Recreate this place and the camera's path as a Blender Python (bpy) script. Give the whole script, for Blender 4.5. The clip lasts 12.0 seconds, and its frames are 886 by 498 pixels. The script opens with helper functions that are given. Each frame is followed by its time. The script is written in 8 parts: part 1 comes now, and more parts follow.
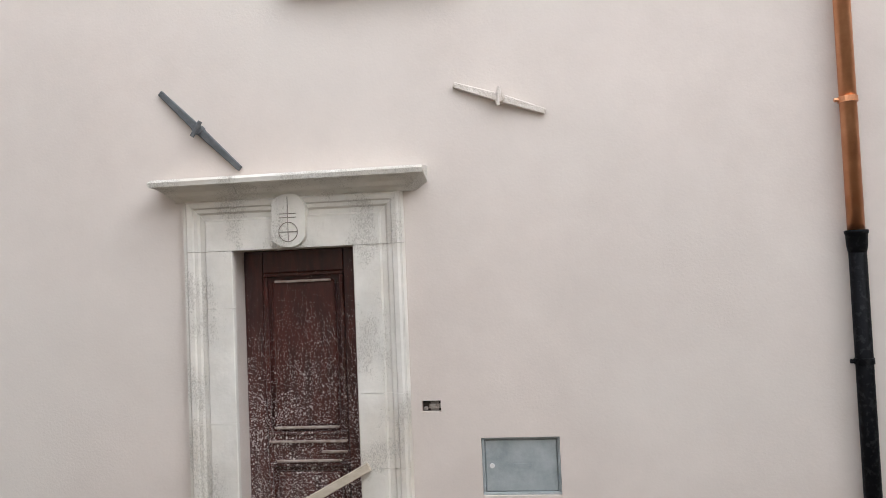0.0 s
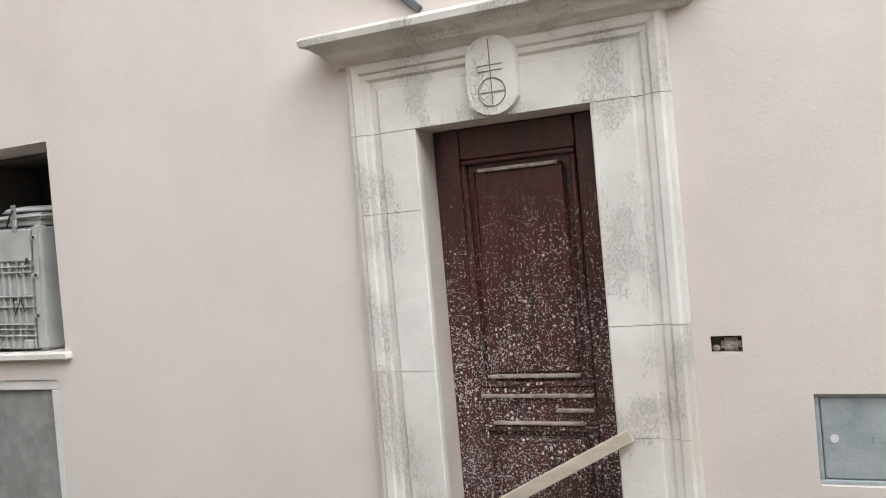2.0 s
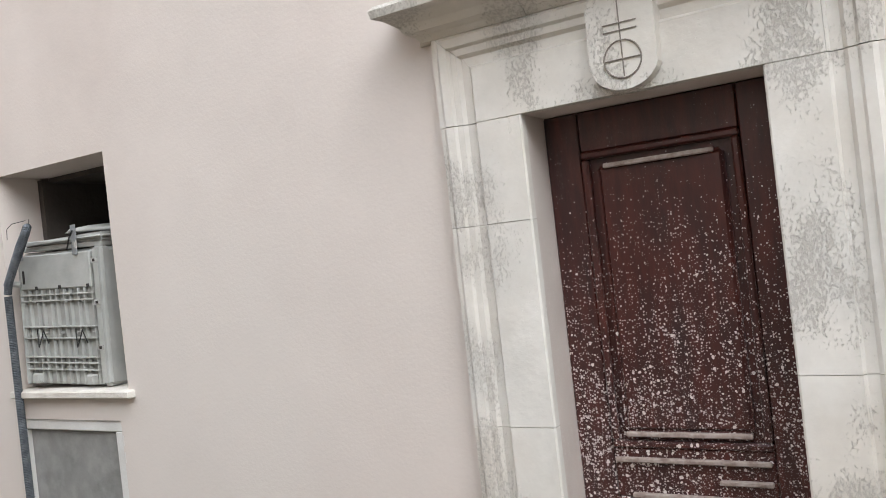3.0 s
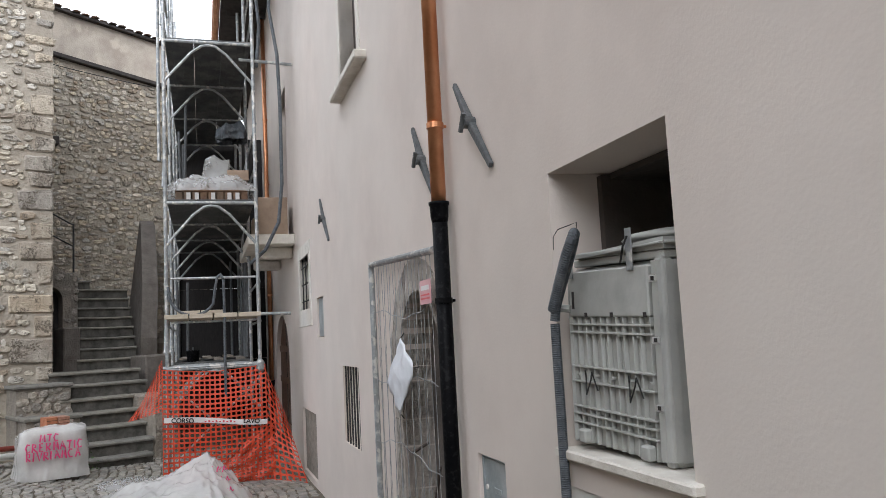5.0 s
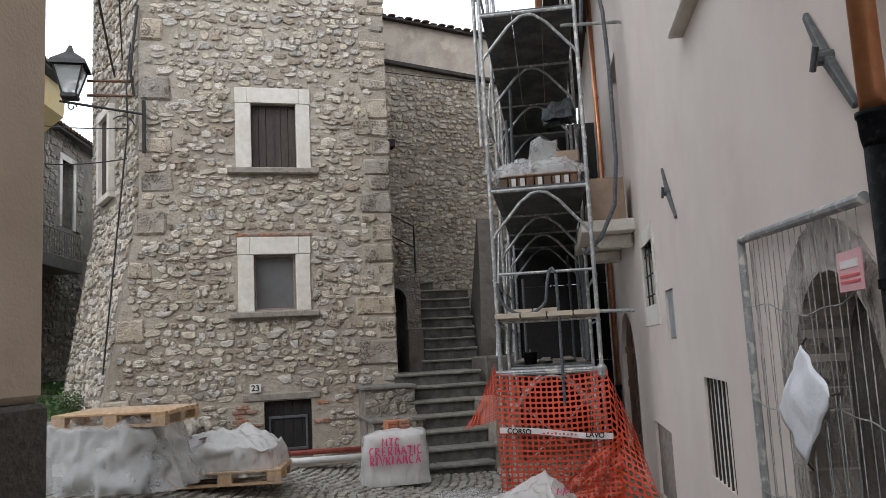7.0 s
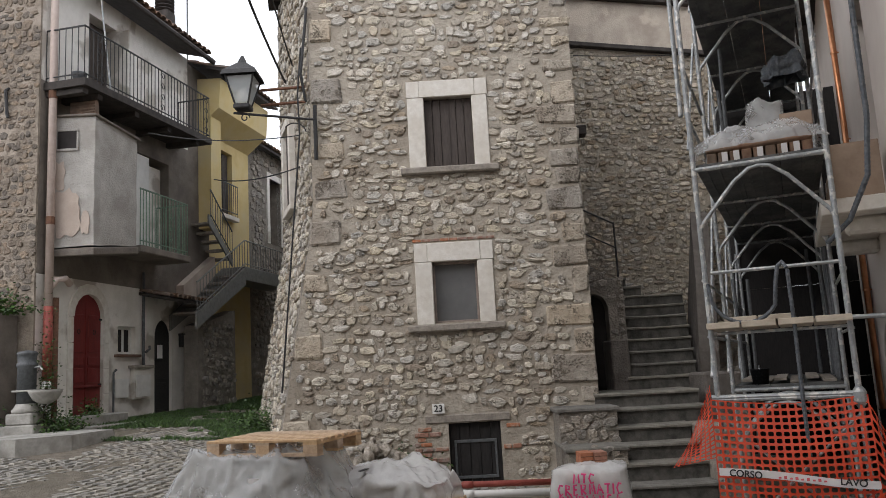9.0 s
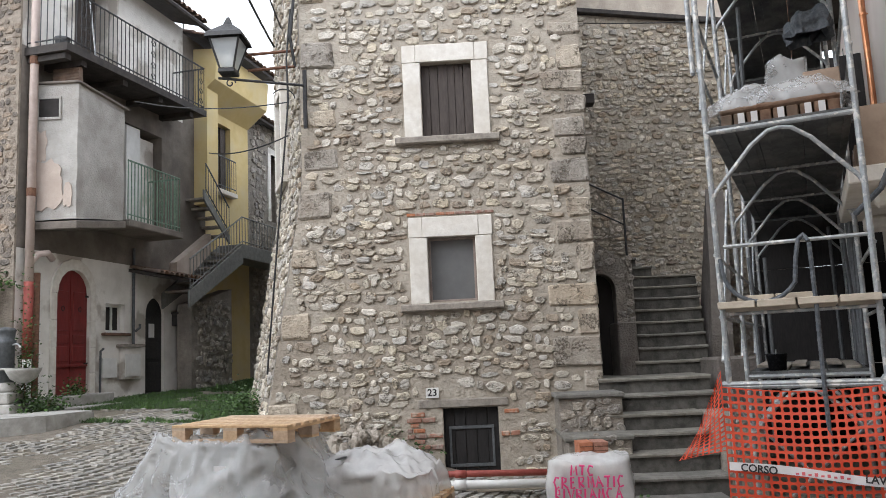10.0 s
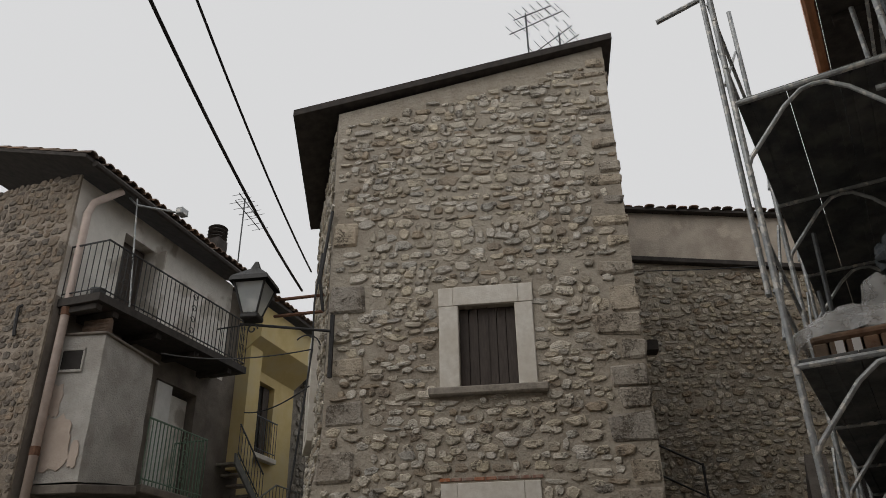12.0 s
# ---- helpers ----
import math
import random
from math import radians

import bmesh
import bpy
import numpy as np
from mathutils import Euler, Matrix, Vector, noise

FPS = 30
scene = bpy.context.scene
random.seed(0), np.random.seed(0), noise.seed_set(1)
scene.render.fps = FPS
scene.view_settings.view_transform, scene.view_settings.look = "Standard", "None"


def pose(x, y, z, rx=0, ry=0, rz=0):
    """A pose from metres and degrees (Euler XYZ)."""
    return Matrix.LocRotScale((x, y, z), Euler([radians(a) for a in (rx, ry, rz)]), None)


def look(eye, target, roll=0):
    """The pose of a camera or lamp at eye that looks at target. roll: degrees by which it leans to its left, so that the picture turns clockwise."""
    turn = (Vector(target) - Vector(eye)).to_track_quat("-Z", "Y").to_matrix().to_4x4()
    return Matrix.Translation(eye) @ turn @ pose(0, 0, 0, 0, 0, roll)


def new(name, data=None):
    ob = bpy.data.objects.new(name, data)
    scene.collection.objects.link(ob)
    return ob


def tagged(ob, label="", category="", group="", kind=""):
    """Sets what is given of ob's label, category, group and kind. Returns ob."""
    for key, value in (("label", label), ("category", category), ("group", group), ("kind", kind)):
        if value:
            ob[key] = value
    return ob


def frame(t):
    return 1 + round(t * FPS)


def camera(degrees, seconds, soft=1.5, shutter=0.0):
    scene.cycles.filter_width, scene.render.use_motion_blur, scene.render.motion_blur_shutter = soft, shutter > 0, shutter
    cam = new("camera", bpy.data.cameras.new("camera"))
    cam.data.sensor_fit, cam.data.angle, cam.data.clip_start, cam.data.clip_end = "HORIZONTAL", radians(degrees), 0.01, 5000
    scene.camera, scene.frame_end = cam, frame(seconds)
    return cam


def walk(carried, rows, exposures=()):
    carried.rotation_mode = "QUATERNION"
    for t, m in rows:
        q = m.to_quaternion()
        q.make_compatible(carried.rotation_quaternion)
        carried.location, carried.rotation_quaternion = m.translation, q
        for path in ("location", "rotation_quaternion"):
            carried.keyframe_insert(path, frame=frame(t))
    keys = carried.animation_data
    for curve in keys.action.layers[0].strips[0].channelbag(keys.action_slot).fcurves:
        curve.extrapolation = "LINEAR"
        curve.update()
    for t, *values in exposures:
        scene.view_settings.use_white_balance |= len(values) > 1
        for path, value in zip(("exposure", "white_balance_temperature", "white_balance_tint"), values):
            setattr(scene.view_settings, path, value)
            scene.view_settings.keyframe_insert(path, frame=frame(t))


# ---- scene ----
cam = camera(59.0, 12.0, soft=0.6)
PATH = [
    (0, (-0.627, 0.385, 1.715), (-0.08, 2.307, 1.798), -2.4),
    (0.5, (-0.564, 0.732, 1.651), (-0.151, 2.689, 1.674), -3.0),
    (1, (-0.527, 1.071, 1.532), (-0.406, 3.068, 1.542), -3.8),
    (1.5, (-0.499, 1.407, 1.478), (-0.482, 3.407, 1.468), -3.7),
    (2, (-0.536, 1.74, 1.507), (-0.514, 3.74, 1.481), -5.0),
    (2.5, (-0.502, 2.06, 1.518), (-0.498, 4.059, 1.475), -5.9),
    (3, (-0.542, 2.393, 1.56), (-0.799, 4.377, 1.563), -6.4),
    (3.5, (-0.637, 2.71, 1.589), (-1.29, 4.6, 1.643), -7.0),
    (3.7, (-0.704, 2.827, 1.586), (-1.446, 4.681, 1.685), -6.3),
    (5.3, (-1.289, 3.74, 1.552), (-2.921, 4.875, 1.77), -2.4),
    (5.5, (-1.45, 3.849, 1.561), (-3.134, 4.906, 1.778), -2.1),
    (6, (-1.735, 4.033, 1.582), (-3.503, 4.941, 1.809), -2.5),
    (6.5, (-2.033, 4.185, 1.607), (-3.914, 4.821, 1.853), -2.7),
    (6.7, (-2.159, 4.224, 1.601), (-4.053, 4.817, 1.85), -2.9),
    (8.3, (-3.127, 4.751, 1.688), (-5.098, 4.933, 1.974), -2.8),
    (8.5, (-3.372, 4.811, 1.717), (-5.344, 4.965, 2.009), -3.1),
    (9, (-3.62, 4.946, 1.674), (-5.596, 4.92, 1.981), -3.2),
    (9.5, (-3.97, 5.051, 1.668), (-5.946, 4.988, 1.971), -2.8),
    (10, (-4.266, 5.187, 1.639), (-6.247, 5.118, 1.908), -2.6),
    (10.5, (-4.614, 5.358, 1.659), (-6.585, 5.15, 1.926), -2.0),
    (11, (-4.958, 5.441, 1.671), (-6.886, 5.221, 2.153), -2.0),
    (11.5, (-5.307, 5.542, 1.731), (-7.16, 5.323, 2.449), -1.9),
    (12, (-5.568, 5.537, 1.738), (-7.327, 5.32, 2.664), -1.1),
]
EXPOSURES = [(0, 0.85, 6250, 10), (0.5, 1.05, 6250, 10), (2.5, 1.08, 6250, 9), (3.5, 1.0, 6250, 10), (5.5, 0.2, 6200, 10), (6.7, 0.0, 6200, 10), (8.5, -0.25, 6750, 14), (9.0, -0.20, 6500, 12), (9.5, 0.13, 6350, 10), (10.5, 0.58, 6150, 11), (11.0, -0.24, 6200, 11), (11.5, -0.95, 7000, 12), (12, -1.26, 6900, 10)]
walk(cam, [(t, look(eye, target, roll)) for t, eye, target, roll in PATH], EXPOSURES)

# ---- world and sun: a bright overcast sky ----
world = bpy.data.worlds.new("sky")
scene.world = world
world.use_nodes = True
wn, wl = world.node_tree.nodes, world.node_tree.links
sky = wn.new("ShaderNodeTexSky")
sky.sky_type, sky.sun_disc = "NISHITA", False
sky.sun_elevation, sky.sun_rotation = radians(40), radians(139)
cloud = wn.new("ShaderNodeMix")
cloud.data_type = "RGBA"
cloud.inputs[0].default_value = 0.93
cloud.inputs[7].default_value = (8.5, 8.8, 9.3, 1)
wl.new(sky.outputs[0], cloud.inputs[6])
wl.new(cloud.outputs[2], wn["Background"].inputs[0])
wn["Background"].inputs[1].default_value = 0.2
sun = new("sun", bpy.data.lights.new("sun", "SUN"))
sun.data.energy, sun.data.angle, sun.data.color = 1.6, radians(50), (1, 0.98, 0.96)
sun.matrix_world = look((8, -9, 17), (-8, 5, 0))


# ---- materials ----
def material(name, c1, c2, scale=6.0, rough=0.85, bump=0.25, fine=90.0, stain=None, stain_scale=0.8, stain_amount=0.5,
             metal=0.0, rand=0.0, island=0.0, alpha=1.0, stretch=(1, 1, 1), detail=6.0, dist=0.01, edge=0.25):
    """Two colours mixed by grain, a larger stain over them, and fine relief."""
    m = bpy.data.materials.new(name)
    m.use_nodes = True
    n, l = m.node_tree.nodes, m.node_tree.links
    b = n["Principled BSDF"]
    b.inputs["Roughness"].default_value, b.inputs["Metallic"].default_value = rough, metal
    b.inputs["Alpha"].default_value = alpha
    geo = n.new("ShaderNodeNewGeometry")
    mp = n.new("ShaderNodeMapping")
    mp.inputs["Scale"].default_value = stretch
    l.new(geo.outputs["Position"], mp.inputs[0])
    t1 = n.new("ShaderNodeTexNoise")
    t1.inputs["Scale"].default_value, t1.inputs["Detail"].default_value, t1.inputs["Roughness"].default_value = scale, detail, 0.65
    l.new(mp.outputs[0], t1.inputs["Vector"])
    ramp = n.new("ShaderNodeValToRGB")
    ramp.color_ramp.elements[0].position, ramp.color_ramp.elements[1].position = 0.35, 0.65
    ramp.color_ramp.elements[0].color, ramp.color_ramp.elements[1].color = (*c1, 1), (*c2, 1)
    l.new(t1.outputs[0], ramp.inputs[0])
    colour = ramp.outputs[0]
    if stain:
        t2 = n.new("ShaderNodeTexNoise")
        t2.inputs["Scale"].default_value, t2.inputs["Detail"].default_value = stain_scale, 7.0
        l.new(mp.outputs[0], t2.inputs["Vector"])
        r2 = n.new("ShaderNodeValToRGB")
        r2.color_ramp.elements[0].position, r2.color_ramp.elements[1].position = 0.575 - edge / 2, 0.575 + edge / 2
        r2.color_ramp.elements[1].color = (stain_amount,) * 3 + (1,)
        l.new(t2.outputs[0], r2.inputs[0])
        mix = n.new("ShaderNodeMix")
        mix.data_type = "RGBA"
        mix.inputs[7].default_value = (*stain, 1)
        l.new(r2.outputs[0], mix.inputs[0])
        l.new(colour, mix.inputs[6])
        colour = mix.outputs[2]
    if rand or island:
        if rand:
            src = n.new("ShaderNodeObjectInfo").outputs["Random"]
        else:
            src = geo.outputs["Random Per Island"]
        hsv = n.new("ShaderNodeHueSaturation")
        mr = n.new("ShaderNodeMapRange")
        mr.inputs[3].default_value, mr.inputs[4].default_value = 1 - (rand or island), 1 + (rand or island)
        l.new(src, mr.inputs[0])
        l.new(mr.outputs[0], hsv.inputs["Value"])
        mr2 = n.new("ShaderNodeMath")
        mr2.operation = "MULTIPLY_ADD"
        l.new(src, mr2.inputs[0])
        mr2.inputs[1].default_value, mr2.inputs[2].default_value = 0.5, 0.75
        l.new(mr2.outputs[0], hsv.inputs["Saturation"])
        l.new(colour, hsv.inputs["Color"])
        colour = hsv.outputs[0]
    l.new(colour, b.inputs["Base Color"])
    if bump:
        t3 = n.new("ShaderNodeTexNoise")
        t3.inputs["Scale"].default_value, t3.inputs["Detail"].default_value = fine, 4.0
        l.new(mp.outputs[0], t3.inputs["Vector"])
        add = n.new("ShaderNodeMath")
        add.operation = "MULTIPLY_ADD"
        l.new(t1.outputs[0], add.inputs[0])
        add.inputs[1].default_value = 1.2
        l.new(t3.outputs[0], add.inputs[2])
        bp = n.new("ShaderNodeBump")
        bp.inputs["Strength"].default_value, bp.inputs["Distance"].default_value = bump, dist
        l.new(add.outputs[0], bp.inputs["Height"])
        l.new(bp.outputs[0], b.inputs["Normal"])
    return m


def creased(m, scale, strength):
    """Fine sharp wrinkles added to a film."""
    n, l = m.node_tree.nodes, m.node_tree.links
    b = n["Principled BSDF"]
    old = b.inputs["Normal"].links[0].from_socket
    geo = n.new("ShaderNodeNewGeometry")
    mp = n.new("ShaderNodeMapping")
    mp.inputs["Scale"].default_value = (1.0, 1.7, 0.8)
    mp.inputs["Rotation"].default_value = (0.4, 0.3, 0.7)
    l.new(geo.outputs["Position"], mp.inputs[0])
    t = n.new("ShaderNodeTexNoise")
    t.noise_type = "RIDGED_MULTIFRACTAL"
    t.inputs["Scale"].default_value, t.inputs["Detail"].default_value = scale, 3.0
    t.inputs["Distortion"].default_value = 0.6
    l.new(mp.outputs[0], t.inputs["Vector"])
    bp = n.new("ShaderNodeBump")
    bp.inputs["Strength"].default_value, bp.inputs["Distance"].default_value = strength, 0.012
    l.new(t.outputs[0], bp.inputs["Height"])
    l.new(old, bp.inputs["Normal"])
    l.new(bp.outputs[0], b.inputs["Normal"])
    return m


def splattered(m, colour, scale, size, seed=0.0, share=0.5, top=1.95, low=1.15):
    """Drops of lime over a material: round spots, thicker towards the bottom, in clouds."""
    n, l = m.node_tree.nodes, m.node_tree.links
    b = n["Principled BSDF"]
    old = b.inputs["Base Color"].links[0].from_socket
    geo = n.new("ShaderNodeNewGeometry")
    warp = n.new("ShaderNodeTexNoise")
    warp.inputs["Scale"].default_value = 90
    mixv = n.new("ShaderNodeVectorMath")
    mixv.operation = "MULTIPLY_ADD"
    l.new(geo.outputs["Position"], warp.inputs["Vector"])
    l.new(warp.outputs["Color"], mixv.inputs[0])
    mixv.inputs[1].default_value = (0.55 / scale,) * 3
    l.new(geo.outputs["Position"], mixv.inputs[2])
    shift = n.new("ShaderNodeVectorMath")
    shift.operation = "ADD"
    shift.inputs[1].default_value = (seed, seed * 1.7, seed * 0.3)
    l.new(mixv.outputs[0], shift.inputs[0])
    v = n.new("ShaderNodeTexVoronoi")
    v.inputs["Scale"].default_value = scale
    l.new(shift.outputs[0], v.inputs["Vector"])
    sep = n.new("ShaderNodeSeparateColor")
    l.new(v.outputs["Color"], sep.inputs[0])
    g = n.new("ShaderNodeTexNoise")
    g.inputs["Scale"].default_value = 5.0
    l.new(shift.outputs[0], g.inputs["Vector"])
    xyz = n.new("ShaderNodeSeparateXYZ")
    l.new(geo.outputs["Position"], xyz.inputs[0])
    h = n.new("ShaderNodeMapRange")
    h.inputs[1].default_value, h.inputs[2].default_value, h.inputs[3].default_value, h.inputs[4].default_value = top, low, 0.0, share
    l.new(xyz.outputs[2], h.inputs[0])
    gm = n.new("ShaderNodeMath")
    gm.operation = "MULTIPLY_ADD"
    l.new(g.outputs[0], gm.inputs[0])
    gm.inputs[1].default_value = 0.9
    l.new(h.outputs[0], gm.inputs[2])
    over = n.new("ShaderNodeMath")
    over.operation = "ADD"
    l.new(gm.outputs[0], over.inputs[0])
    l.new(sep.outputs[0], over.inputs[1])
    rs = n.new("ShaderNodeMath")
    rs.operation = "MULTIPLY_ADD"
    l.new(over.outputs[0], rs.inputs[0])
    rs.inputs[1].default_value, rs.inputs[2].default_value = size, -1.32 * size
    lt = n.new("ShaderNodeMath")
    lt.operation = "LESS_THAN"
    l.new(v.outputs["Distance"], lt.inputs[0])
    l.new(rs.outputs[0], lt.inputs[1])
    mix = n.new("ShaderNodeMix")
    mix.data_type = "RGBA"
    mix.inputs[7].default_value = (*colour, 1)
    l.new(lt.outputs[0], mix.inputs[0])
    l.new(old, mix.inputs[6])
    l.new(mix.outputs[2], b.inputs["Base Color"])
    return m


def pitted(m, dark, scale, gate_scale, gate=0.52, depth=0.006, stretch=(1, 1, 0.45), amount=0.75):
    """Small weathered pits in clusters: darker, and sunk into the face."""
    n, l = m.node_tree.nodes, m.node_tree.links
    b = n["Principled BSDF"]
    old = b.inputs["Base Color"].links[0].from_socket
    old_n = b.inputs["Normal"].links[0].from_socket
    geo = n.new("ShaderNodeNewGeometry")
    mp = n.new("ShaderNodeMapping")
    mp.inputs["Scale"].default_value = stretch
    l.new(geo.outputs["Position"], mp.inputs[0])
    fine = n.new("ShaderNodeTexNoise")
    fine.inputs["Scale"].default_value, fine.inputs["Detail"].default_value, fine.inputs["Roughness"].default_value = scale, 5.0, 0.7
    l.new(mp.outputs[0], fine.inputs["Vector"])
    wide = n.new("ShaderNodeTexNoise")
    wide.inputs["Scale"].default_value, wide.inputs["Detail"].default_value = gate_scale, 3.0
    l.new(mp.outputs[0], wide.inputs["Vector"])
    area = n.new("ShaderNodeMapRange")
    area.inputs[1].default_value, area.inputs[2].default_value, area.inputs[3].default_value, area.inputs[4].default_value = gate - 0.1, gate + 0.12, -0.22, 0.08
    l.new(wide.outputs[0], area.inputs[0])
    add = n.new("ShaderNodeMath")
    add.operation = "ADD"
    l.new(fine.outputs[0], add.inputs[0])
    l.new(area.outputs[0], add.inputs[1])
    hole = n.new("ShaderNodeMapRange")
    hole.inputs[1].default_value, hole.inputs[2].default_value, hole.inputs[4].default_value = 0.53, 0.65, amount
    l.new(add.outputs[0], hole.inputs[0])
    mix = n.new("ShaderNodeMix")
    mix.data_type = "RGBA"
    mix.inputs[7].default_value = (*dark, 1)
    l.new(hole.outputs[0], mix.inputs[0])
    l.new(old, mix.inputs[6])
    l.new(mix.outputs[2], b.inputs["Base Color"])
    bp = n.new("ShaderNodeBump")
    bp.invert = True
    bp.inputs["Strength"].default_value, bp.inputs["Distance"].default_value = 0.8, depth
    l.new(hole.outputs[0], bp.inputs["Height"])
    l.new(old_n, bp.inputs["Normal"])
    l.new(bp.outputs[0], b.inputs["Normal"])
    return m


def tinted(m, tints, per_object):
    """Each piece takes one of several stone tints at random."""
    n, l = m.node_tree.nodes, m.node_tree.links
    b = n["Principled BSDF"]
    old = b.inputs["Base Color"].links[0].from_socket
    src = n.new("ShaderNodeObjectInfo").outputs["Random"] if per_object else n.new("ShaderNodeNewGeometry").outputs["Random Per Island"]
    shuffle = n.new("ShaderNodeMath")
    shuffle.operation = "MULTIPLY"
    shuffle.inputs[1].default_value = 37.0
    l.new(src, shuffle.inputs[0])
    part_of = n.new("ShaderNodeMath")
    part_of.operation = "FRACT"
    l.new(shuffle.outputs[0], part_of.inputs[0])
    ramp = n.new("ShaderNodeValToRGB")
    ramp.color_ramp.interpolation = "CONSTANT"
    el = ramp.color_ramp.elements
    el[0].position, el[0].color = 0.0, (*tints[0], 1)
    el[1].position, el[1].color = 1.0 / len(tints), (*tints[1], 1)
    for i, c in enumerate(tints[2:]):
        e = el.new((i + 2) / len(tints))
        e.color = (*c, 1)
    l.new(part_of.outputs[0], ramp.inputs[0])
    mix = n.new("ShaderNodeMix")
    mix.data_type, mix.blend_type = "RGBA", "MULTIPLY"
    mix.inputs[0].default_value = 1.0
    l.new(old, mix.inputs[6])
    l.new(ramp.outputs[0], mix.inputs[7])
    l.new(mix.outputs[2], b.inputs["Base Color"])
    return m


STONE_TINTS = ((1.0, 0.99, 0.97), (0.88, 0.83, 0.76), (1.08, 1.07, 1.06), (0.72, 0.69, 0.65), (0.95, 0.91, 0.84), (0.62, 0.55, 0.48), (1.04, 1.02, 1.0), (0.84, 0.84, 0.84), (0.96, 0.92, 0.83))
PINK = material("pink_lime_plaster", (0.585, 0.515, 0.465), (0.65, 0.575, 0.52), 1.6, 0.92, 0.35, 75, (0.65, 0.605, 0.555), 0.5, 0.6, dist=0.0022)
BEIGE = material("beige_plaster", (0.50, 0.42, 0.33), (0.58, 0.49, 0.39), 2.0, 0.9, 0.3, 60, (0.42, 0.33, 0.25), 0.7, 0.5)
PLINTH = material("dark_plinth_render", (0.06, 0.055, 0.05), (0.12, 0.11, 0.10), 30, 0.95, 0.9, 60)
CEMENTBAG = material("pale_paper_sack", (0.52, 0.49, 0.45), (0.62, 0.59, 0.55), 5, 0.85, 0.3, 40, (0.40, 0.36, 0.31), 3, 0.5)
PACK = material("grey_packs", (0.40, 0.395, 0.38), (0.54, 0.53, 0.51), 5, 0.8, 0.2, 40, (0.28, 0.27, 0.25), 3, 0.5)
ENDRUBBLE = material("crumbling_brown_rubble", (0.15, 0.12, 0.094), (0.32, 0.27, 0.218), 12, 0.95, 1.0, 50, (0.20, 0.15, 0.115), 3.0, 0.5, island=0.35, dist=0.03)
ENDMORTAR = material("old_brown_render", (0.20, 0.165, 0.13), (0.33, 0.28, 0.225), 6, 0.95, 0.9, 40, (0.42, 0.36, 0.30), 1.4, 0.7, dist=0.03, edge=0.08)
TAUPE = material("taupe_window_paint", (0.20, 0.155, 0.13), (0.30, 0.24, 0.205), 8, 0.6, 0.2, 60)
OLDBRICK = material("faded_brick", (0.27, 0.125, 0.08), (0.40, 0.22, 0.155), 14, 0.95, 0.8, 60, (0.36, 0.31, 0.255), 14, 0.75, rand=0.25, edge=0.12)
# near-black: the cellar door's wood, and the sheets for shade in the scaffold
PITCH = material("black_door_wood_and_shade", (0.010, 0.009, 0.009), (0.022, 0.019, 0.018), 8, 0.85, 0.3, 60, stretch=(6, 6, 1))
LEDGE = material("dusty_door_ledge", (0.20, 0.14, 0.12), (0.40, 0.34, 0.30), 30, 0.8, 0.3, 80)
PORTAL = pitted(material("portal_limestone", (0.61, 0.585, 0.535), (0.72, 0.69, 0.635), 5, 0.9, 0.4, 50, (0.58, 0.515, 0.43), 2.2, 0.6, dist=0.004, edge=0.3), (0.40, 0.365, 0.32), 135, 5.0, 0.48, 0.004, (1, 1, 0.6), 0.55)
DOORWOOD = material("dark_red_brown_door", (0.032, 0.0075, 0.006), (0.068, 0.0145, 0.010), 5, 0.36, 0.15, 80, (0.018, 0.008, 0.008), 3, 0.6, stretch=(6, 6, 1))
splattered(splattered(splattered(DOORWOOD, (0.30, 0.255, 0.25), 330, 0.6, 6.3, 0.68, 1.7, 0.7), (0.50, 0.44, 0.42), 150, 0.6, 3.1, 0.80), (0.66, 0.61, 0.58), 62, 0.46, 0.0, 0.60)
MORTAR = material("rubble_mortar", (0.345, 0.305, 0.248), (0.44, 0.395, 0.33), 8, 0.95, 0.6, 24, (0.23, 0.19, 0.145), 0.9, 0.6, dist=0.04)
RUBBLE = pitted(tinted(material("rubble_limestone", (0.48, 0.44, 0.375), (0.69, 0.65, 0.585), 11, 0.9, 0.9, 60, rand=0.12, dist=0.03), STONE_TINTS, True), (0.15, 0.125, 0.10), 30, 6.0, 0.5, 0.012, (1, 1, 1.6), 0.8)
RUBBLE_J = pitted(tinted(material("rubble_limestone_joined", (0.48, 0.44, 0.375), (0.69, 0.65, 0.585), 11, 0.9, 0.9, 60, island=0.12, dist=0.03), STONE_TINTS, False), (0.15, 0.125, 0.10), 30, 6.0, 0.5, 0.012, (1, 1, 1.6), 0.8)
REARRUBBLE = pitted(tinted(material("rear_wall_limestone", (0.46, 0.41, 0.34), (0.66, 0.61, 0.53), 11, 0.95, 0.9, 60, island=0.15, dist=0.03), STONE_TINTS, False), (0.12, 0.10, 0.08), 30, 6.0, 0.5, 0.012, (1, 1, 1.6), 0.8)
REARMORTAR = material("rear_wall_mortar", (0.36, 0.315, 0.25), (0.46, 0.41, 0.335), 8, 0.95, 0.6, 24, (0.25, 0.21, 0.165), 0.7, 0.7, dist=0.04)
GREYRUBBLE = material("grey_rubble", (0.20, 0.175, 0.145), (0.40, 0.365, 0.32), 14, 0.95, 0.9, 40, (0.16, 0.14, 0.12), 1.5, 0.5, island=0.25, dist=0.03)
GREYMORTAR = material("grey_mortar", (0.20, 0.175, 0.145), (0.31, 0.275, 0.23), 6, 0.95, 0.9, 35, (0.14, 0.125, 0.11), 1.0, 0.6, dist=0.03)
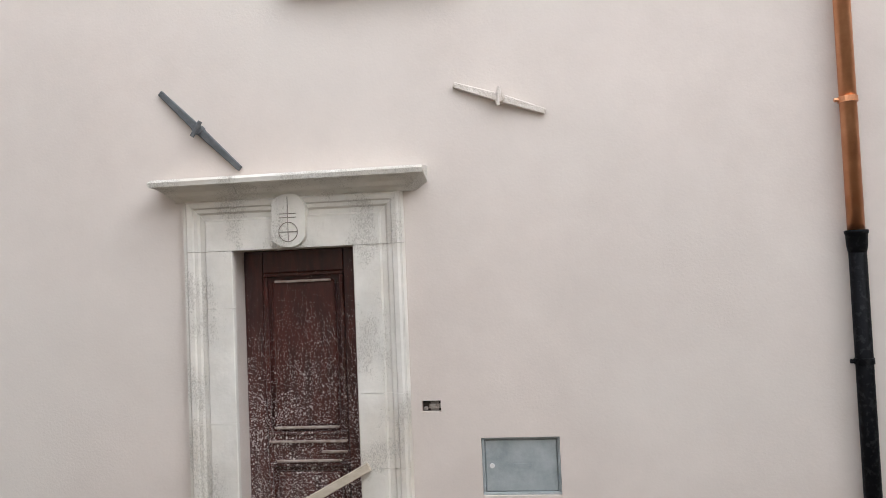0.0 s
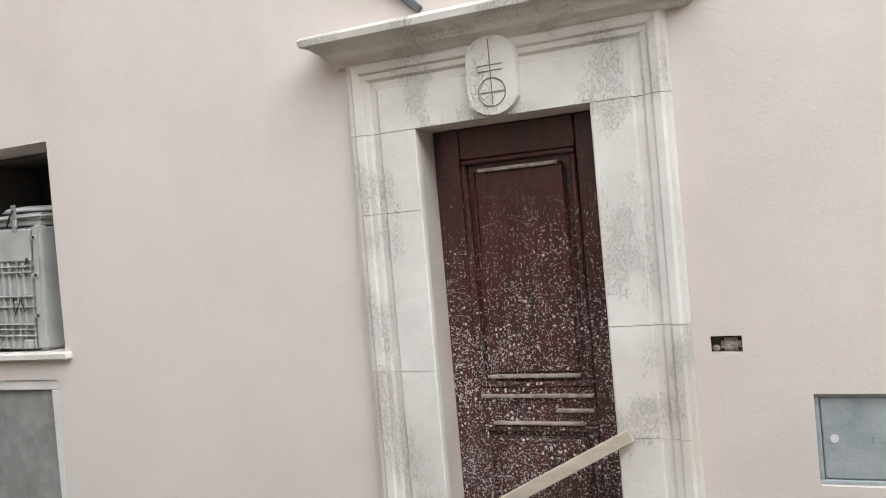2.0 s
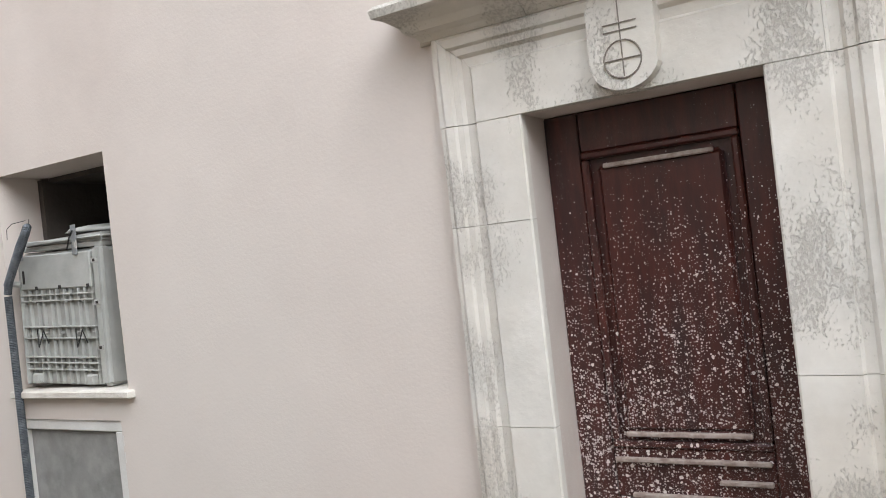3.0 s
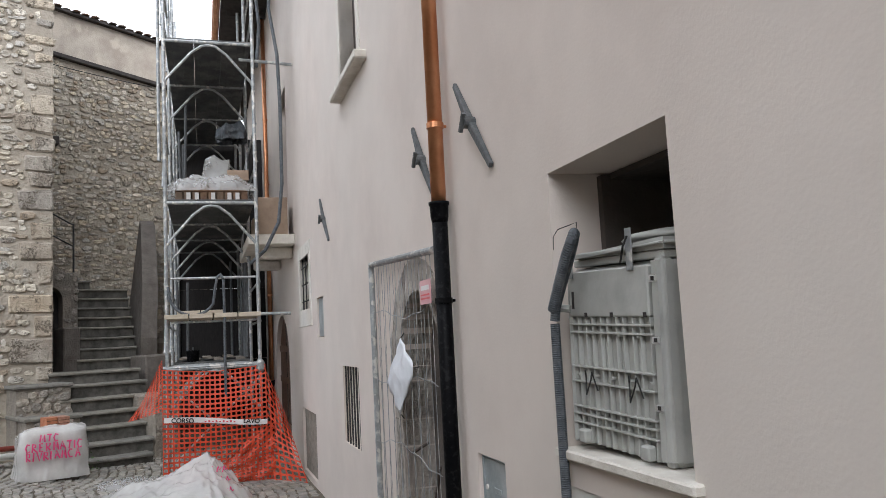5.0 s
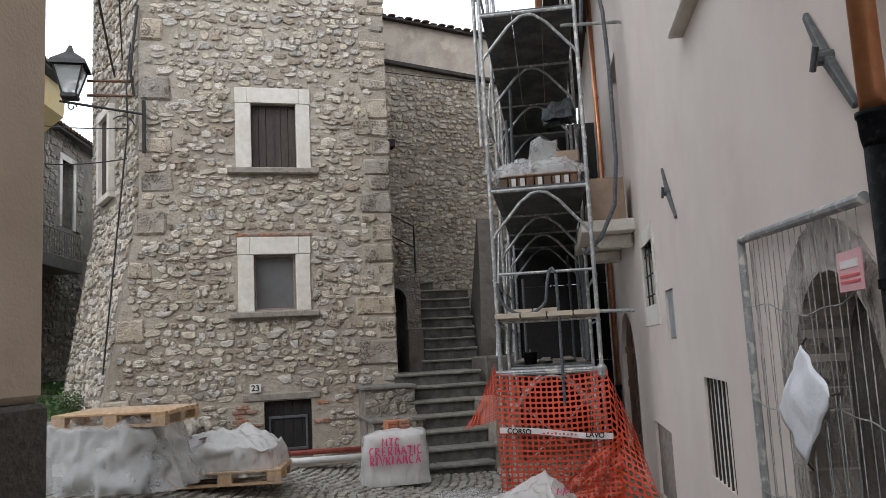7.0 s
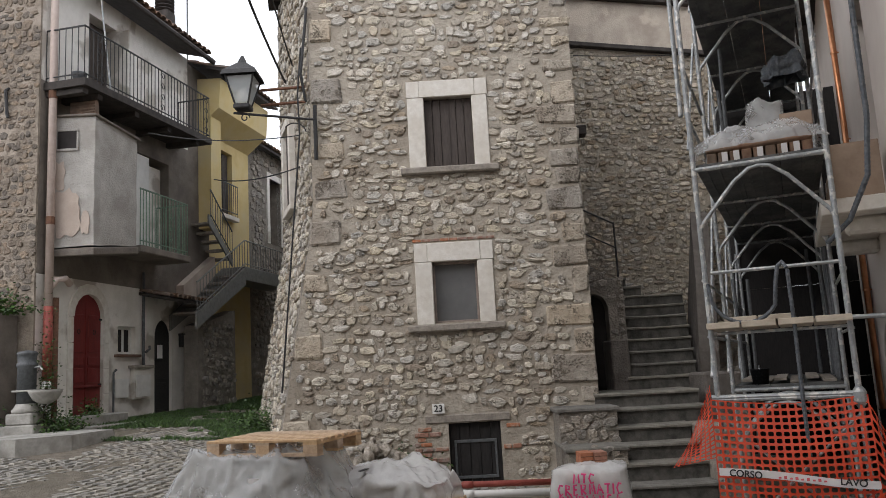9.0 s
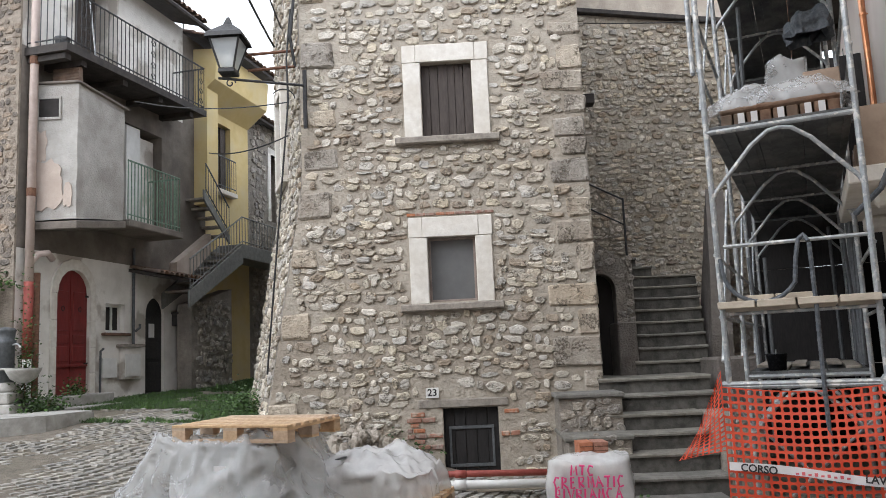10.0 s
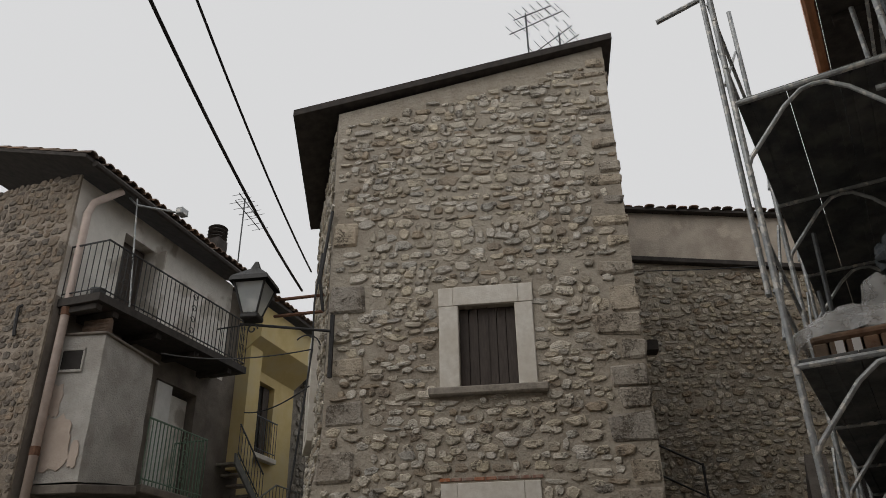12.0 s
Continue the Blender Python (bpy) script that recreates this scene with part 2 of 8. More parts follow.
WHITESTONE = material("pale_window_stone", (0.58, 0.54, 0.48), (0.70, 0.67, 0.61), 10, 0.8, 0.4, 60, (0.48, 0.42, 0.34), 3, 0.4)
OLDSTONE = pitted(material("pitted_quoin_stone", (0.33, 0.285, 0.23), (0.50, 0.445, 0.37), 12, 0.95, 0.9, 40, (0.27, 0.215, 0.16), 3, 0.6, rand=0.22, dist=0.03), (0.13, 0.105, 0.08), 34, 5.0, 0.47, 0.015, (1, 1, 1), 0.85)
FOUNTSTONE = material("grey_fountain_stone", (0.27, 0.26, 0.235), (0.40, 0.385, 0.355), 9, 0.9, 0.6, 50, (0.16, 0.15, 0.13), 3, 0.6)
SILLSTONE = material("weathered_sill_stone", (0.20, 0.175, 0.15), (0.32, 0.285, 0.24), 14, 0.95, 0.7, 60)
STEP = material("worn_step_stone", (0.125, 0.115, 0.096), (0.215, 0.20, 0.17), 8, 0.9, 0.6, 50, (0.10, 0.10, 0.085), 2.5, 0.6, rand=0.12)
# risers: much darker than the treads
RISER = material("dark_riser_stone", (0.04, 0.038, 0.033), (0.10, 0.094, 0.083), 7, 0.95, 0.7, 40, (0.22, 0.205, 0.18), 5, 0.35)
BRICKM = material("red_brick", (0.30, 0.115, 0.065), (0.42, 0.185, 0.11), 20, 0.85, 0.4, 90, rand=0.15)
COBBLE = material("limestone_cobble", (0.19, 0.178, 0.155), (0.36, 0.34, 0.305), 12, 0.65, 0.5, 60, (0.17, 0.15, 0.115), 1.6, 0.65, rand=0.2)
COBBLE_J = material("limestone_cobble_joined", (0.19, 0.178, 0.155), (0.36, 0.34, 0.305), 12, 0.65, 0.5, 60, (0.17, 0.15, 0.115), 1.6, 0.65, island=0.2)
GROUND = material("earth_and_grit", (0.10, 0.085, 0.065), (0.20, 0.17, 0.135), 8, 0.95, 0.9, 50, (0.10, 0.09, 0.06), 0.6, 0.6, dist=0.02)
GALV = material("galvanised_steel", (0.24, 0.255, 0.26), (0.38, 0.395, 0.40), 14, 0.5, 0.2, 90, (0.60, 0.585, 0.55), 15, 0.85, metal=0.45, edge=0.08)
DECK = material("scaffold_deck_steel", (0.055, 0.058, 0.06), (0.10, 0.105, 0.107), 7, 0.6, 0.2, 60, (0.26, 0.25, 0.23), 4, 0.5, metal=0.35)
COPPER = material("new_copper", (0.58, 0.26, 0.13), (0.70, 0.35, 0.19), 9, 0.34, 0.1, 40, (0.42, 0.15, 0.06), 3, 0.6, metal=0.85)
BLACKPIPE = material("black_cast_pipe", (0.0025, 0.0028, 0.0036), (0.005, 0.0053, 0.0062), 9, 0.45, 0.2, 60, (0.10, 0.10, 0.10), 40, 0.10, edge=0.10)
IRON = material("grey_painted_iron", (0.06, 0.066, 0.07), (0.11, 0.115, 0.12), 20, 0.6, 0.3, 80)
STEELGREY = material("grey_painted_steel", (0.16, 0.16, 0.15), (0.23, 0.23, 0.215), 12, 0.6, 0.2, 80)
BLACKIRON = material("black_wrought_iron", (0.010, 0.010, 0.011), (0.028, 0.026, 0.025), 20, 0.6, 0.3, 80)
BLACKPIPE.node_tree.nodes["Principled BSDF"].inputs["Specular IOR Level"].default_value = 0.06
RUST = material("rusty_iron", (0.10, 0.045, 0.025), (0.20, 0.10, 0.06), 20, 0.85, 0.5, 80)
PAINTBAR = material("bar_painted_over", (0.56, 0.50, 0.44), (0.66, 0.60, 0.55), 20, 0.9, 0.4, 80)
# near-black: the shade inside openings and slots is put into this colour
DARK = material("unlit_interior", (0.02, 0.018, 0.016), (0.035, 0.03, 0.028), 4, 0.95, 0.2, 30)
# inner walls coloured extra dark, so that the open rooms read as unlit
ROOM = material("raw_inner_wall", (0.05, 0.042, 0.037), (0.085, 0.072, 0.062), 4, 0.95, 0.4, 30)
SHUTTER = material("brown_shutter_wood", (0.035, 0.025, 0.02), (0.065, 0.05, 0.042), 8, 0.7, 0.3, 60, stretch=(6, 6, 1))
SCREEN = material("grey_insect_screen", (0.10, 0.10, 0.10), (0.13, 0.13, 0.128), 3, 0.7, 0.3, 400)
BROWNFRAME = material("brown_window_frame", (0.10, 0.055, 0.035), (0.16, 0.09, 0.06), 8, 0.5, 0.2, 60)
PALEWALL = material("pale_flaking_plaster", (0.62, 0.59, 0.54), (0.76, 0.73, 0.68), 2.5, 0.92, 0.5, 40, (0.36, 0.315, 0.265), 1.5, 0.8, dist=0.015, edge=0.06)
GREYWALL = material("dirty_grey_plaster", (0.13, 0.112, 0.095), (0.23, 0.20, 0.17), 2.5, 0.95, 0.5, 40, (0.10, 0.085, 0.07), 0.9, 0.7, dist=0.015)
TANKWALL = material("cement_box_render", (0.35, 0.335, 0.305), (0.46, 0.44, 0.41), 3, 0.95, 0.9, 40, (0.28, 0.255, 0.225), 2.5, 0.7, dist=0.015, edge=0.2)
PEELED = material("bare_pinkish_undercoat", (0.42, 0.345, 0.29), (0.50, 0.42, 0.36), 4, 0.95, 0.6, 40, (0.36, 0.29, 0.24), 3, 0.6, dist=0.01)
ROUGHCAST = pitted(material("rough_grey_render", (0.36, 0.325, 0.29), (0.48, 0.44, 0.395), 9, 0.95, 0.8, 40, (0.28, 0.245, 0.21), 3, 0.6, dist=0.02), (0.16, 0.14, 0.12), 30, 5.0, 0.5, 0.01)
# brown render darkened in colour for the shaded arch recess and stair flank
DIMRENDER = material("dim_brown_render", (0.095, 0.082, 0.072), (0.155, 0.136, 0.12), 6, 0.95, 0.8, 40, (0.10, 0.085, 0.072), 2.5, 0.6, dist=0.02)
OCHRE = material("old_ochre_plaster", (0.33, 0.28, 0.23), (0.48, 0.42, 0.35), 2.2, 0.95, 0.5, 40, (0.52, 0.45, 0.37), 1.6, 0.7, dist=0.02, edge=0.05)
YELLOW = material("yellow_plaster", (0.56, 0.43, 0.19), (0.64, 0.51, 0.25), 3, 0.9, 0.2, 60, (0.48, 0.41, 0.26), 1.5, 0.6)
REDPAINT = material("dark_red_door_paint", (0.13, 0.014, 0.014), (0.18, 0.022, 0.02), 6, 0.5, 0.2, 60, stretch=(4, 4, 1))
REDPIPE = material("red_painted_pipe", (0.22, 0.04, 0.03), (0.30, 0.07, 0.05), 9, 0.6, 0.2, 60)
CREAMPIPE = material("cream_painted_pipe", (0.48, 0.38, 0.33), (0.58, 0.48, 0.43), 9, 0.6, 0.2, 60)
GREENIRON = material("green_railing", (0.10, 0.17, 0.12), (0.20, 0.27, 0.20), 20, 0.7, 0.2, 60)
TILES = material("old_roof_tiles", (0.14, 0.085, 0.06), (0.24, 0.16, 0.115), 9, 0.95, 0.5, 50, (0.10, 0.095, 0.08), 2, 0.7, island=0.2)
EAVES = material("dark_eaves_timber", (0.03, 0.026, 0.023), (0.06, 0.05, 0.045), 8, 0.9, 0.3, 50)
ORANGE = material("orange_barrier_net", (0.50, 0.048, 0.016), (0.60, 0.066, 0.02), 6, 0.55, 0.1, 60)
TAPE = material("white_tape", (0.66, 0.64, 0.63), (0.74, 0.72, 0.71), 6, 0.5, 0.1, 60)
PLASTIC = creased(material("milky_plastic_sheet", (0.50, 0.505, 0.50), (0.68, 0.685, 0.675), 3, 0.12, 0.2, 9, alpha=0.40, dist=0.01), 5.5, 0.9)
WRAP = creased(material("white_wrap_film", (0.60, 0.59, 0.57), (0.78, 0.77, 0.745), 3, 0.16, 0.2, 9, alpha=0.62, dist=0.01), 6.0, 0.8)
PALLETWOOD = material("pallet_pine", (0.42, 0.29, 0.185), (0.56, 0.41, 0.275), 5, 0.8, 0.3, 60, rand=0.12, stretch=(1, 5, 5))
PLANK = material("raw_plank", (0.42, 0.36, 0.28), (0.54, 0.47, 0.38), 5, 0.8, 0.3, 60, stretch=(2, 2, 5))
CARTON = material("brown_cardboard", (0.25, 0.18, 0.13), (0.33, 0.245, 0.18), 5, 0.9, 0.2, 60)
MACHINE = material("light_grey_machine_plastic", (0.36, 0.365, 0.345), (0.43, 0.435, 0.41), 4, 0.42, 0.1, 60, (0.27, 0.27, 0.25), 9, 0.5)
HOSE = material("grey_corrugated_hose", (0.045, 0.053, 0.062), (0.085, 0.097, 0.11), 20, 0.6, 0.2, 60, (0.3, 0.3, 0.3), 25, 0.25)
METERBOX = material("zinc_meter_door", (0.28, 0.32, 0.33), (0.42, 0.46, 0.47), 6, 0.5, 0.15, 60, (0.52, 0.54, 0.54), 3, 0.5, metal=0.3)
HATCH = material("dusty_glass_hatch", (0.20, 0.20, 0.19), (0.28, 0.275, 0.265), 6, 0.6, 0.1, 60, (0.45, 0.44, 0.42), 14, 0.3)
WHITEPAINT = material("white_painted_metal", (0.62, 0.61, 0.58), (0.72, 0.71, 0.68), 6, 0.5, 0.15, 60)
CLOTH = material("white_tarp", (0.66, 0.68, 0.72), (0.76, 0.78, 0.82), 6, 0.6, 0.3, 40)
SIGNRED = material("red_sign", (0.62, 0.10, 0.12), (0.70, 0.14, 0.15), 6, 0.5, 0.05, 60)
SIGNPINK = material("faded_sign", (0.62, 0.34, 0.36), (0.70, 0.42, 0.43), 6, 0.6, 0.05, 60)
MAGENTA = material("magenta_marker", (0.62, 0.03, 0.16), (0.70, 0.05, 0.20), 6, 0.5, 0.05, 60)
BLACKINK = material("black_print", (0.02, 0.02, 0.02), (0.03, 0.03, 0.03), 6, 0.5, 0.0, 60)
LEAF = material("leaf_green", (0.03, 0.065, 0.018), (0.07, 0.125, 0.03), 9, 0.7, 0.2, 60, island=0.3)
FROSTED = material("lantern_glass", (0.66, 0.70, 0.70), (0.74, 0.77, 0.77), 6, 0.2, 0.05, 60, alpha=0.5)
CABLE = material("black_cable", (0.012, 0.012, 0.012), (0.02, 0.02, 0.02), 6, 0.6, 0.0, 60)

# ---- frames of reference: local x runs to the left of someone who faces the wall, y out of the wall, z up ----
ANGLE, Y0 = radians(23.02), 4.4355
CA, SA = math.cos(ANGLE), math.sin(ANGLE)


def facing(x, y, z, nx, ny):
    """A frame at a place whose local y points along (nx, ny)."""
    k = math.hypot(nx, ny)
    nx, ny = nx / k, ny / k
    return Matrix(((ny, nx, 0, x), (-nx, ny, 0, y), (0, 0, 1, z), (0, 0, 0, 1)))


STREET = facing(0, Y0, 0, -SA, -CA)           # the pink wall
TOWER = facing(-14.15, 6.75, 0, 1, 0)         # the stone house's front
TOWERSIDE = facing(-16.5, 2.2, 0, 0.34, -0.94)
LEFTHOUSE = facing(-20, -0.32, 0, 0.2, 1)


def at(frame_m, x, y, z):
    return frame_m @ Matrix.Translation((x, y, z))


CONTROL = [(0, .4, .2), (-.5, 1.4, -.03), (-.6, 2.7, .02), (0, 4.3, .03), (-2, 4, .03), (-4, 5, .03), (-4, 6.2, 0), (-10.3, 8.4, -.12),
           (-10.5, 7, -.1), (-14.1, 5, .17), (-13, 6.7, .02), (-14.1, 3, .85), (-16, -1, 1.15), (-12, 0, .75), (-8, 2, .3), (-5, 0, .6),
           (-25, 2, 1.45), (-20, 0, 1.22), (4, 2, .1)]
_c = np.array(CONTROL, float)
_m = np.ones((len(_c) + 1, len(_c) + 1))
_m[:-1, :-1] = np.hypot(_c[:, None, 0] - _c[None, :, 0], _c[:, None, 1] - _c[None, :, 1])
_m[-1, -1] = 0
_w = np.linalg.solve(_m, np.append(_c[:, 2], 0))


def ground_z(x, y):
    z = float(np.hypot(_c[:, 0] - x, _c[:, 1] - y) @ _w[:-1] + _w[-1])
    return min(max(z, -0.25), 2.6)


# ---- building helpers ----
def mesh_object(name, bm, mat, smooth=False):
    me = bpy.data.meshes.new(name)
    bm.to_mesh(me)
    bm.free()
    me.materials.append(mat)
    if smooth:
        me.shade_smooth()
    return new(name, me)


def part(name, bm, mat, parent, label="", smooth=False):
    ob = mesh_object(name, bm, mat, smooth)
    ob.parent = parent
    return tagged(ob, label)


def thing(name, m, label, category, group="", kind=""):
    ob = new(name)
    ob.empty_display_size = 0.2
    ob.matrix_world = m
    ob.matrix_basis = m
    return tagged(ob, label, category, group, kind)


def box(bm, x0, x1, y0, y1, z0, z1, bevel=0.0, seg=1):
    vs = [bm.verts.new(p) for p in ((x0, y0, z0), (x1, y0, z0), (x1, y1, z0), (x0, y1, z0), (x0, y0, z1), (x1, y0, z1), (x1, y1, z1), (x0, y1, z1))]
    fs = [bm.faces.new([vs[i] for i in q]) for q in ((3, 2, 1, 0), (4, 5, 6, 7), (0, 1, 5, 4), (1, 2, 6, 5), (2, 3, 7, 6), (3, 0, 4, 7))]
    if bevel:
        bmesh.ops.bevel(bm, geom=list({e for f in fs for e in f.edges}), offset=bevel, segments=seg, affect="EDGES")
    return bm


def boxm(*a, **k):
    return box(bmesh.new(), *a, **k)


def tube(bm, pts, r, seg=8, closed=False, caps=True):
    """A round bar along points; r: a radius or one for each point."""
    pts = [Vector(p) for p in pts]
    rings, side = [], None
    for i, p in enumerate(pts):
        if closed:
            d = pts[(i + 1) % len(pts)] - pts[i - 1]
        else:
            d = pts[min(i + 1, len(pts) - 1)] - pts[max(i - 1, 0)]
        d.normalize()
        if side is None:
            side = d.orthogonal().normalized()
        side = (side - d * side.dot(d)).normalized()
        up = d.cross(side)
        rr = r[i] if isinstance(r, (list, tuple)) else r
        rings.append([bm.verts.new(p + rr * (math.cos(2 * math.pi * k / seg) * side + math.sin(2 * math.pi * k / seg) * up)) for k in range(seg)])
    n = len(rings)
    for i in range(n if closed else n - 1):
        a, b = rings[i], rings[(i + 1) % n]
        for k in range(seg):
            bm.faces.new((a[k], a[(k + 1) % seg], b[(k + 1) % seg], b[k]))
    if caps and not closed:
        bm.faces.new(rings[0][::-1])
        bm.faces.new(rings[-1])
    return bm


def tubem(pts, r, seg=8, **k):
    return tube(bmesh.new(), pts, r, seg, **k)


def profile_x(bm, prof, x0, x1):
    """A moulding: a closed outline of (y, z) run from x0 to x1."""
    a = [bm.verts.new((x0, y, z)) for y, z in prof]
    b = [bm.verts.new((x1, y, z)) for y, z in prof]
    for i in range(len(prof)):
        j = (i + 1) % len(prof)
        bm.faces.new((a[i], a[j], b[j], b[i]))
    bm.faces.new(a[::-1])
    bm.faces.new(b)
    bmesh.ops.recalc_face_normals(bm, faces=bm.faces[:])
    return bm


def lathe(bm, prof, seg=20, cx=0, cy=0):
    rings = [[bm.verts.new((cx + r * math.cos(2 * math.pi * k / seg), cy + r * math.sin(2 * math.pi * k / seg), z)) for k in range(seg)] for r, z in prof]
    for a, b in zip(rings, rings[1:]):
        for k in range(seg):
            bm.faces.new((a[k], a[(k + 1) % seg], b[(k + 1) % seg], b[k]))
    bm.faces.new(rings[0][::-1])
    bm.faces.new(rings[-1])
    return bm


def arch_curve(xa, xb, spring, top, n=14):
    """Points of an arch from xa over the top to xb."""
    c, rx, rz = (xa + xb) / 2, (xb - xa) / 2, top - spring
    return [(c - rx * math.cos(math.pi * i / n), spring + rz * math.sin(math.pi * i / n)) for i in range(n + 1)]


def pierced(bm, x0, x1, z0, z1, depth, opens, top=None, edge=None, extra_x=(), extra_z=()):
    """A wall with front at y = 0 and back at y = -depth; opens: (xa, xb, za, zb[, spring of an arch])."""
    xs = sorted({x0, x1, *extra_x, *(v for o in opens for v in o[:2])})
    zs = sorted({z0, z1, *extra_z, *(v for o in opens for v in o[2:4])})

    def place(x, y, z):
        zz = top(x) if top and z == z1 else z
        xx = x + (edge(zz) if edge and x == x1 else 0)
        return (xx, y, zz)

    def solid(i, k):
        if not (0 <= i < len(xs) - 1 and 0 <= k < len(zs) - 1):
            return False
        cx, cz = (xs[i] + xs[i + 1]) / 2, (zs[k] + zs[k + 1]) / 2
        return not any(o[0] < cx < o[1] and o[2] < cz < o[3] for o in opens)

    def quad(*ps):
        bm.faces.new([bm.verts.new(place(*p)) for p in ps])
    for i in range(len(xs) - 1):
        for k in range(len(zs) - 1):
            if not solid(i, k):
                continue
            a, b, c, d = xs[i], xs[i + 1], zs[k], zs[k + 1]
            quad((b, 0, c), (a, 0, c), (a, 0, d), (b, 0, d))
            quad((a, -depth, c), (b, -depth, c), (b, -depth, d), (a, -depth, d))
            if not solid(i - 1, k):
                quad((a, 0, c), (a, -depth, c), (a, -depth, d), (a, 0, d))
            if not solid(i + 1, k):
                quad((b, -depth, c), (b, 0, c), (b, 0, d), (b, -depth, d))
            if not solid(i, k - 1):
                quad((a, 0, c), (b, 0, c), (b, -depth, c), (a, -depth, c))
            if not solid(i, k + 1):
                quad((b, 0, d), (a, 0, d), (a, -depth, d), (b, -depth, d))
    for o in opens:
        if len(o) > 4:
            pts = arch_curve(o[0], o[1], o[4], o[3])
            for (xa, za), (xb, zb) in zip(pts, pts[1:]):
                bm.faces.new([bm.verts.new(p) for p in ((xb, 0, zb), (xa, 0, za), (xa, 0, o[3]), (xb, 0, o[3]))])
                bm.faces.new([bm.verts.new(p) for p in ((xb, -depth, zb), (xa, -depth, za), (xa, 0, za), (xb, 0, zb))])
    bmesh.ops.remove_doubles(bm, verts=bm.verts[:], dist=0.0005)
    return bm


def arch_panel(bm, xa, xb, z0, spring, top, y0, y1):
    """A leaf with an arched head between the depths y0 and y1."""
    out = [(xa, z0)] + arch_curve(xa, xb, spring, top) + [(xb, z0)]
    f = [bm.verts.new((x, y1, z)) for x, z in out]
    b = [bm.verts.new((x, y0, z)) for x, z in out]
    bm.faces.new(f[::-1])
    bm.faces.new(b)
    for i in range(len(out)):
        j = (i + 1) % len(out)
        bm.faces.new((f[i], f[j], b[j], b[i]))
    bmesh.ops.recalc_face_normals(bm, faces=bm.faces[:])
    return bm


def written(text, size, mat, parent, m, name="lettering", squeeze=1.0):
    cu = bpy.data.curves.new("letters", "FONT")
    cu.body, cu.size, cu.extrude, cu.offset, cu.align_x, cu.align_y = text, size, 0.0015, size * 0.022, "CENTER", "CENTER"
    tmp = new("letters", cu)
    bpy.context.view_layer.update()
    me = bpy.data.meshes.new_from_object(tmp.evaluated_get(bpy.context.evaluated_depsgraph_get()))
    bpy.data.objects.remove(tmp)
    me.materials.clear()
    me.materials.append(mat)
    ob = new(name, me)
    ob.parent = parent
    ob.matrix_basis = m @ Matrix.Diagonal((squeeze, 1, 1, 1))
    return ob


WRITING = Matrix(((-1, 0, 0, 0), (0, 0, 1, 0), (0, 1, 0, 0), (0, 0, 0, 1)))  # turns flat text to read on a wall's front


# stones: a set of unit shapes, x and z from -0.5 to 0.5, y from 0 to 1
def unit_stones(n, seed):
    rng = random.Random(seed)
    shapes = []
    for _ in range(n):
        k = 9
        ang = [2 * math.pi * (i + rng.uniform(-0.25, 0.25)) / k for i in range(k)]
        ring = []
        for a in ang:
            ca, sa = math.cos(a), math.sin(a)
            q = 0.5 * (abs(ca) ** 3.2 + abs(sa) ** 3.2) ** (-1 / 3.2) * rng.uniform(0.74, 1.05)
            ring.append((q * ca, q * sa))
        vs = [(x, -0.3, z) for x, z in ring] + [(x * 0.98, 0.55, z * 0.97) for x, z in ring] + [(x * rng.uniform(0.74, 0.9), rng.uniform(0.8, 1.12), z * rng.uniform(0.72, 0.88)) for x, z in ring]
        vs.append((rng.uniform(-0.15, 0.15), rng.uniform(0.85, 1.1), rng.uniform(-0.15, 0.15)))
        fs = []
        for i in range(k):
            j = (i + 1) % k
            fs += [(j, i, k + i, k + j), (k + j, k + i, 2 * k + i, 2 * k + j), (2 * k + j, 2 * k + i, 3 * k)]
        shapes.append((vs, fs))
    return shapes


STONES = unit_stones(24, 5)


def stone_meshes(mat):
    out = []
    for vs, fs in STONES:
        me = bpy.data.meshes.new("stone")
        me.from_pydata(vs, [], fs)
        me.materials.append(mat)
        out.append(me)
    return out


def rubble_plan(rng, x0, x1, z0, z1, keep_out, hmin=0.06, hmax=0.15, wmin=0.09, wmax=0.30, top=None, edge=None):
    """Places of rubble stones: (shape, x, z, width, height, proud, lean)."""
    out, z = [], z0
    while z < z1:
        h = rng.uniform(hmin, hmax)
        x = x0 + rng.uniform(-0.1, 0)
        right = x1 + (edge(z) if edge else 0)
        while x < right:
            w = wmin + (wmax - wmin) * rng.random() ** 1.6
            gap = rng.uniform(0.006, 0.03)
            cx, cz = x + w / 2, z + h / 2 + rng.uniform(-0.035, 0.035) + 0.05 * math.sin(2.1 * x + 3 * z)
            x += w + gap
            if cx + w / 2 > right + 0.01 or cx - w / 2 < x0 - 0.02 or (top and cz + h / 2 > top(cx)) or rng.random() < 0.02:
                continue
            if any(o[0] - w * 0.40 < cx < o[1] + w * 0.40 and o[2] - h * 0.40 < cz < o[3] + h * 0.40 for o in keep_out):
                continue
            out.append((rng.randrange(len(STONES)), cx, cz, w, h * rng.uniform(0.75, 1.2), rng.uniform(0.012, 0.042), rng.uniform(-9, 9)))
        z += h + rng.uniform(0.0, 0.016)
    return out


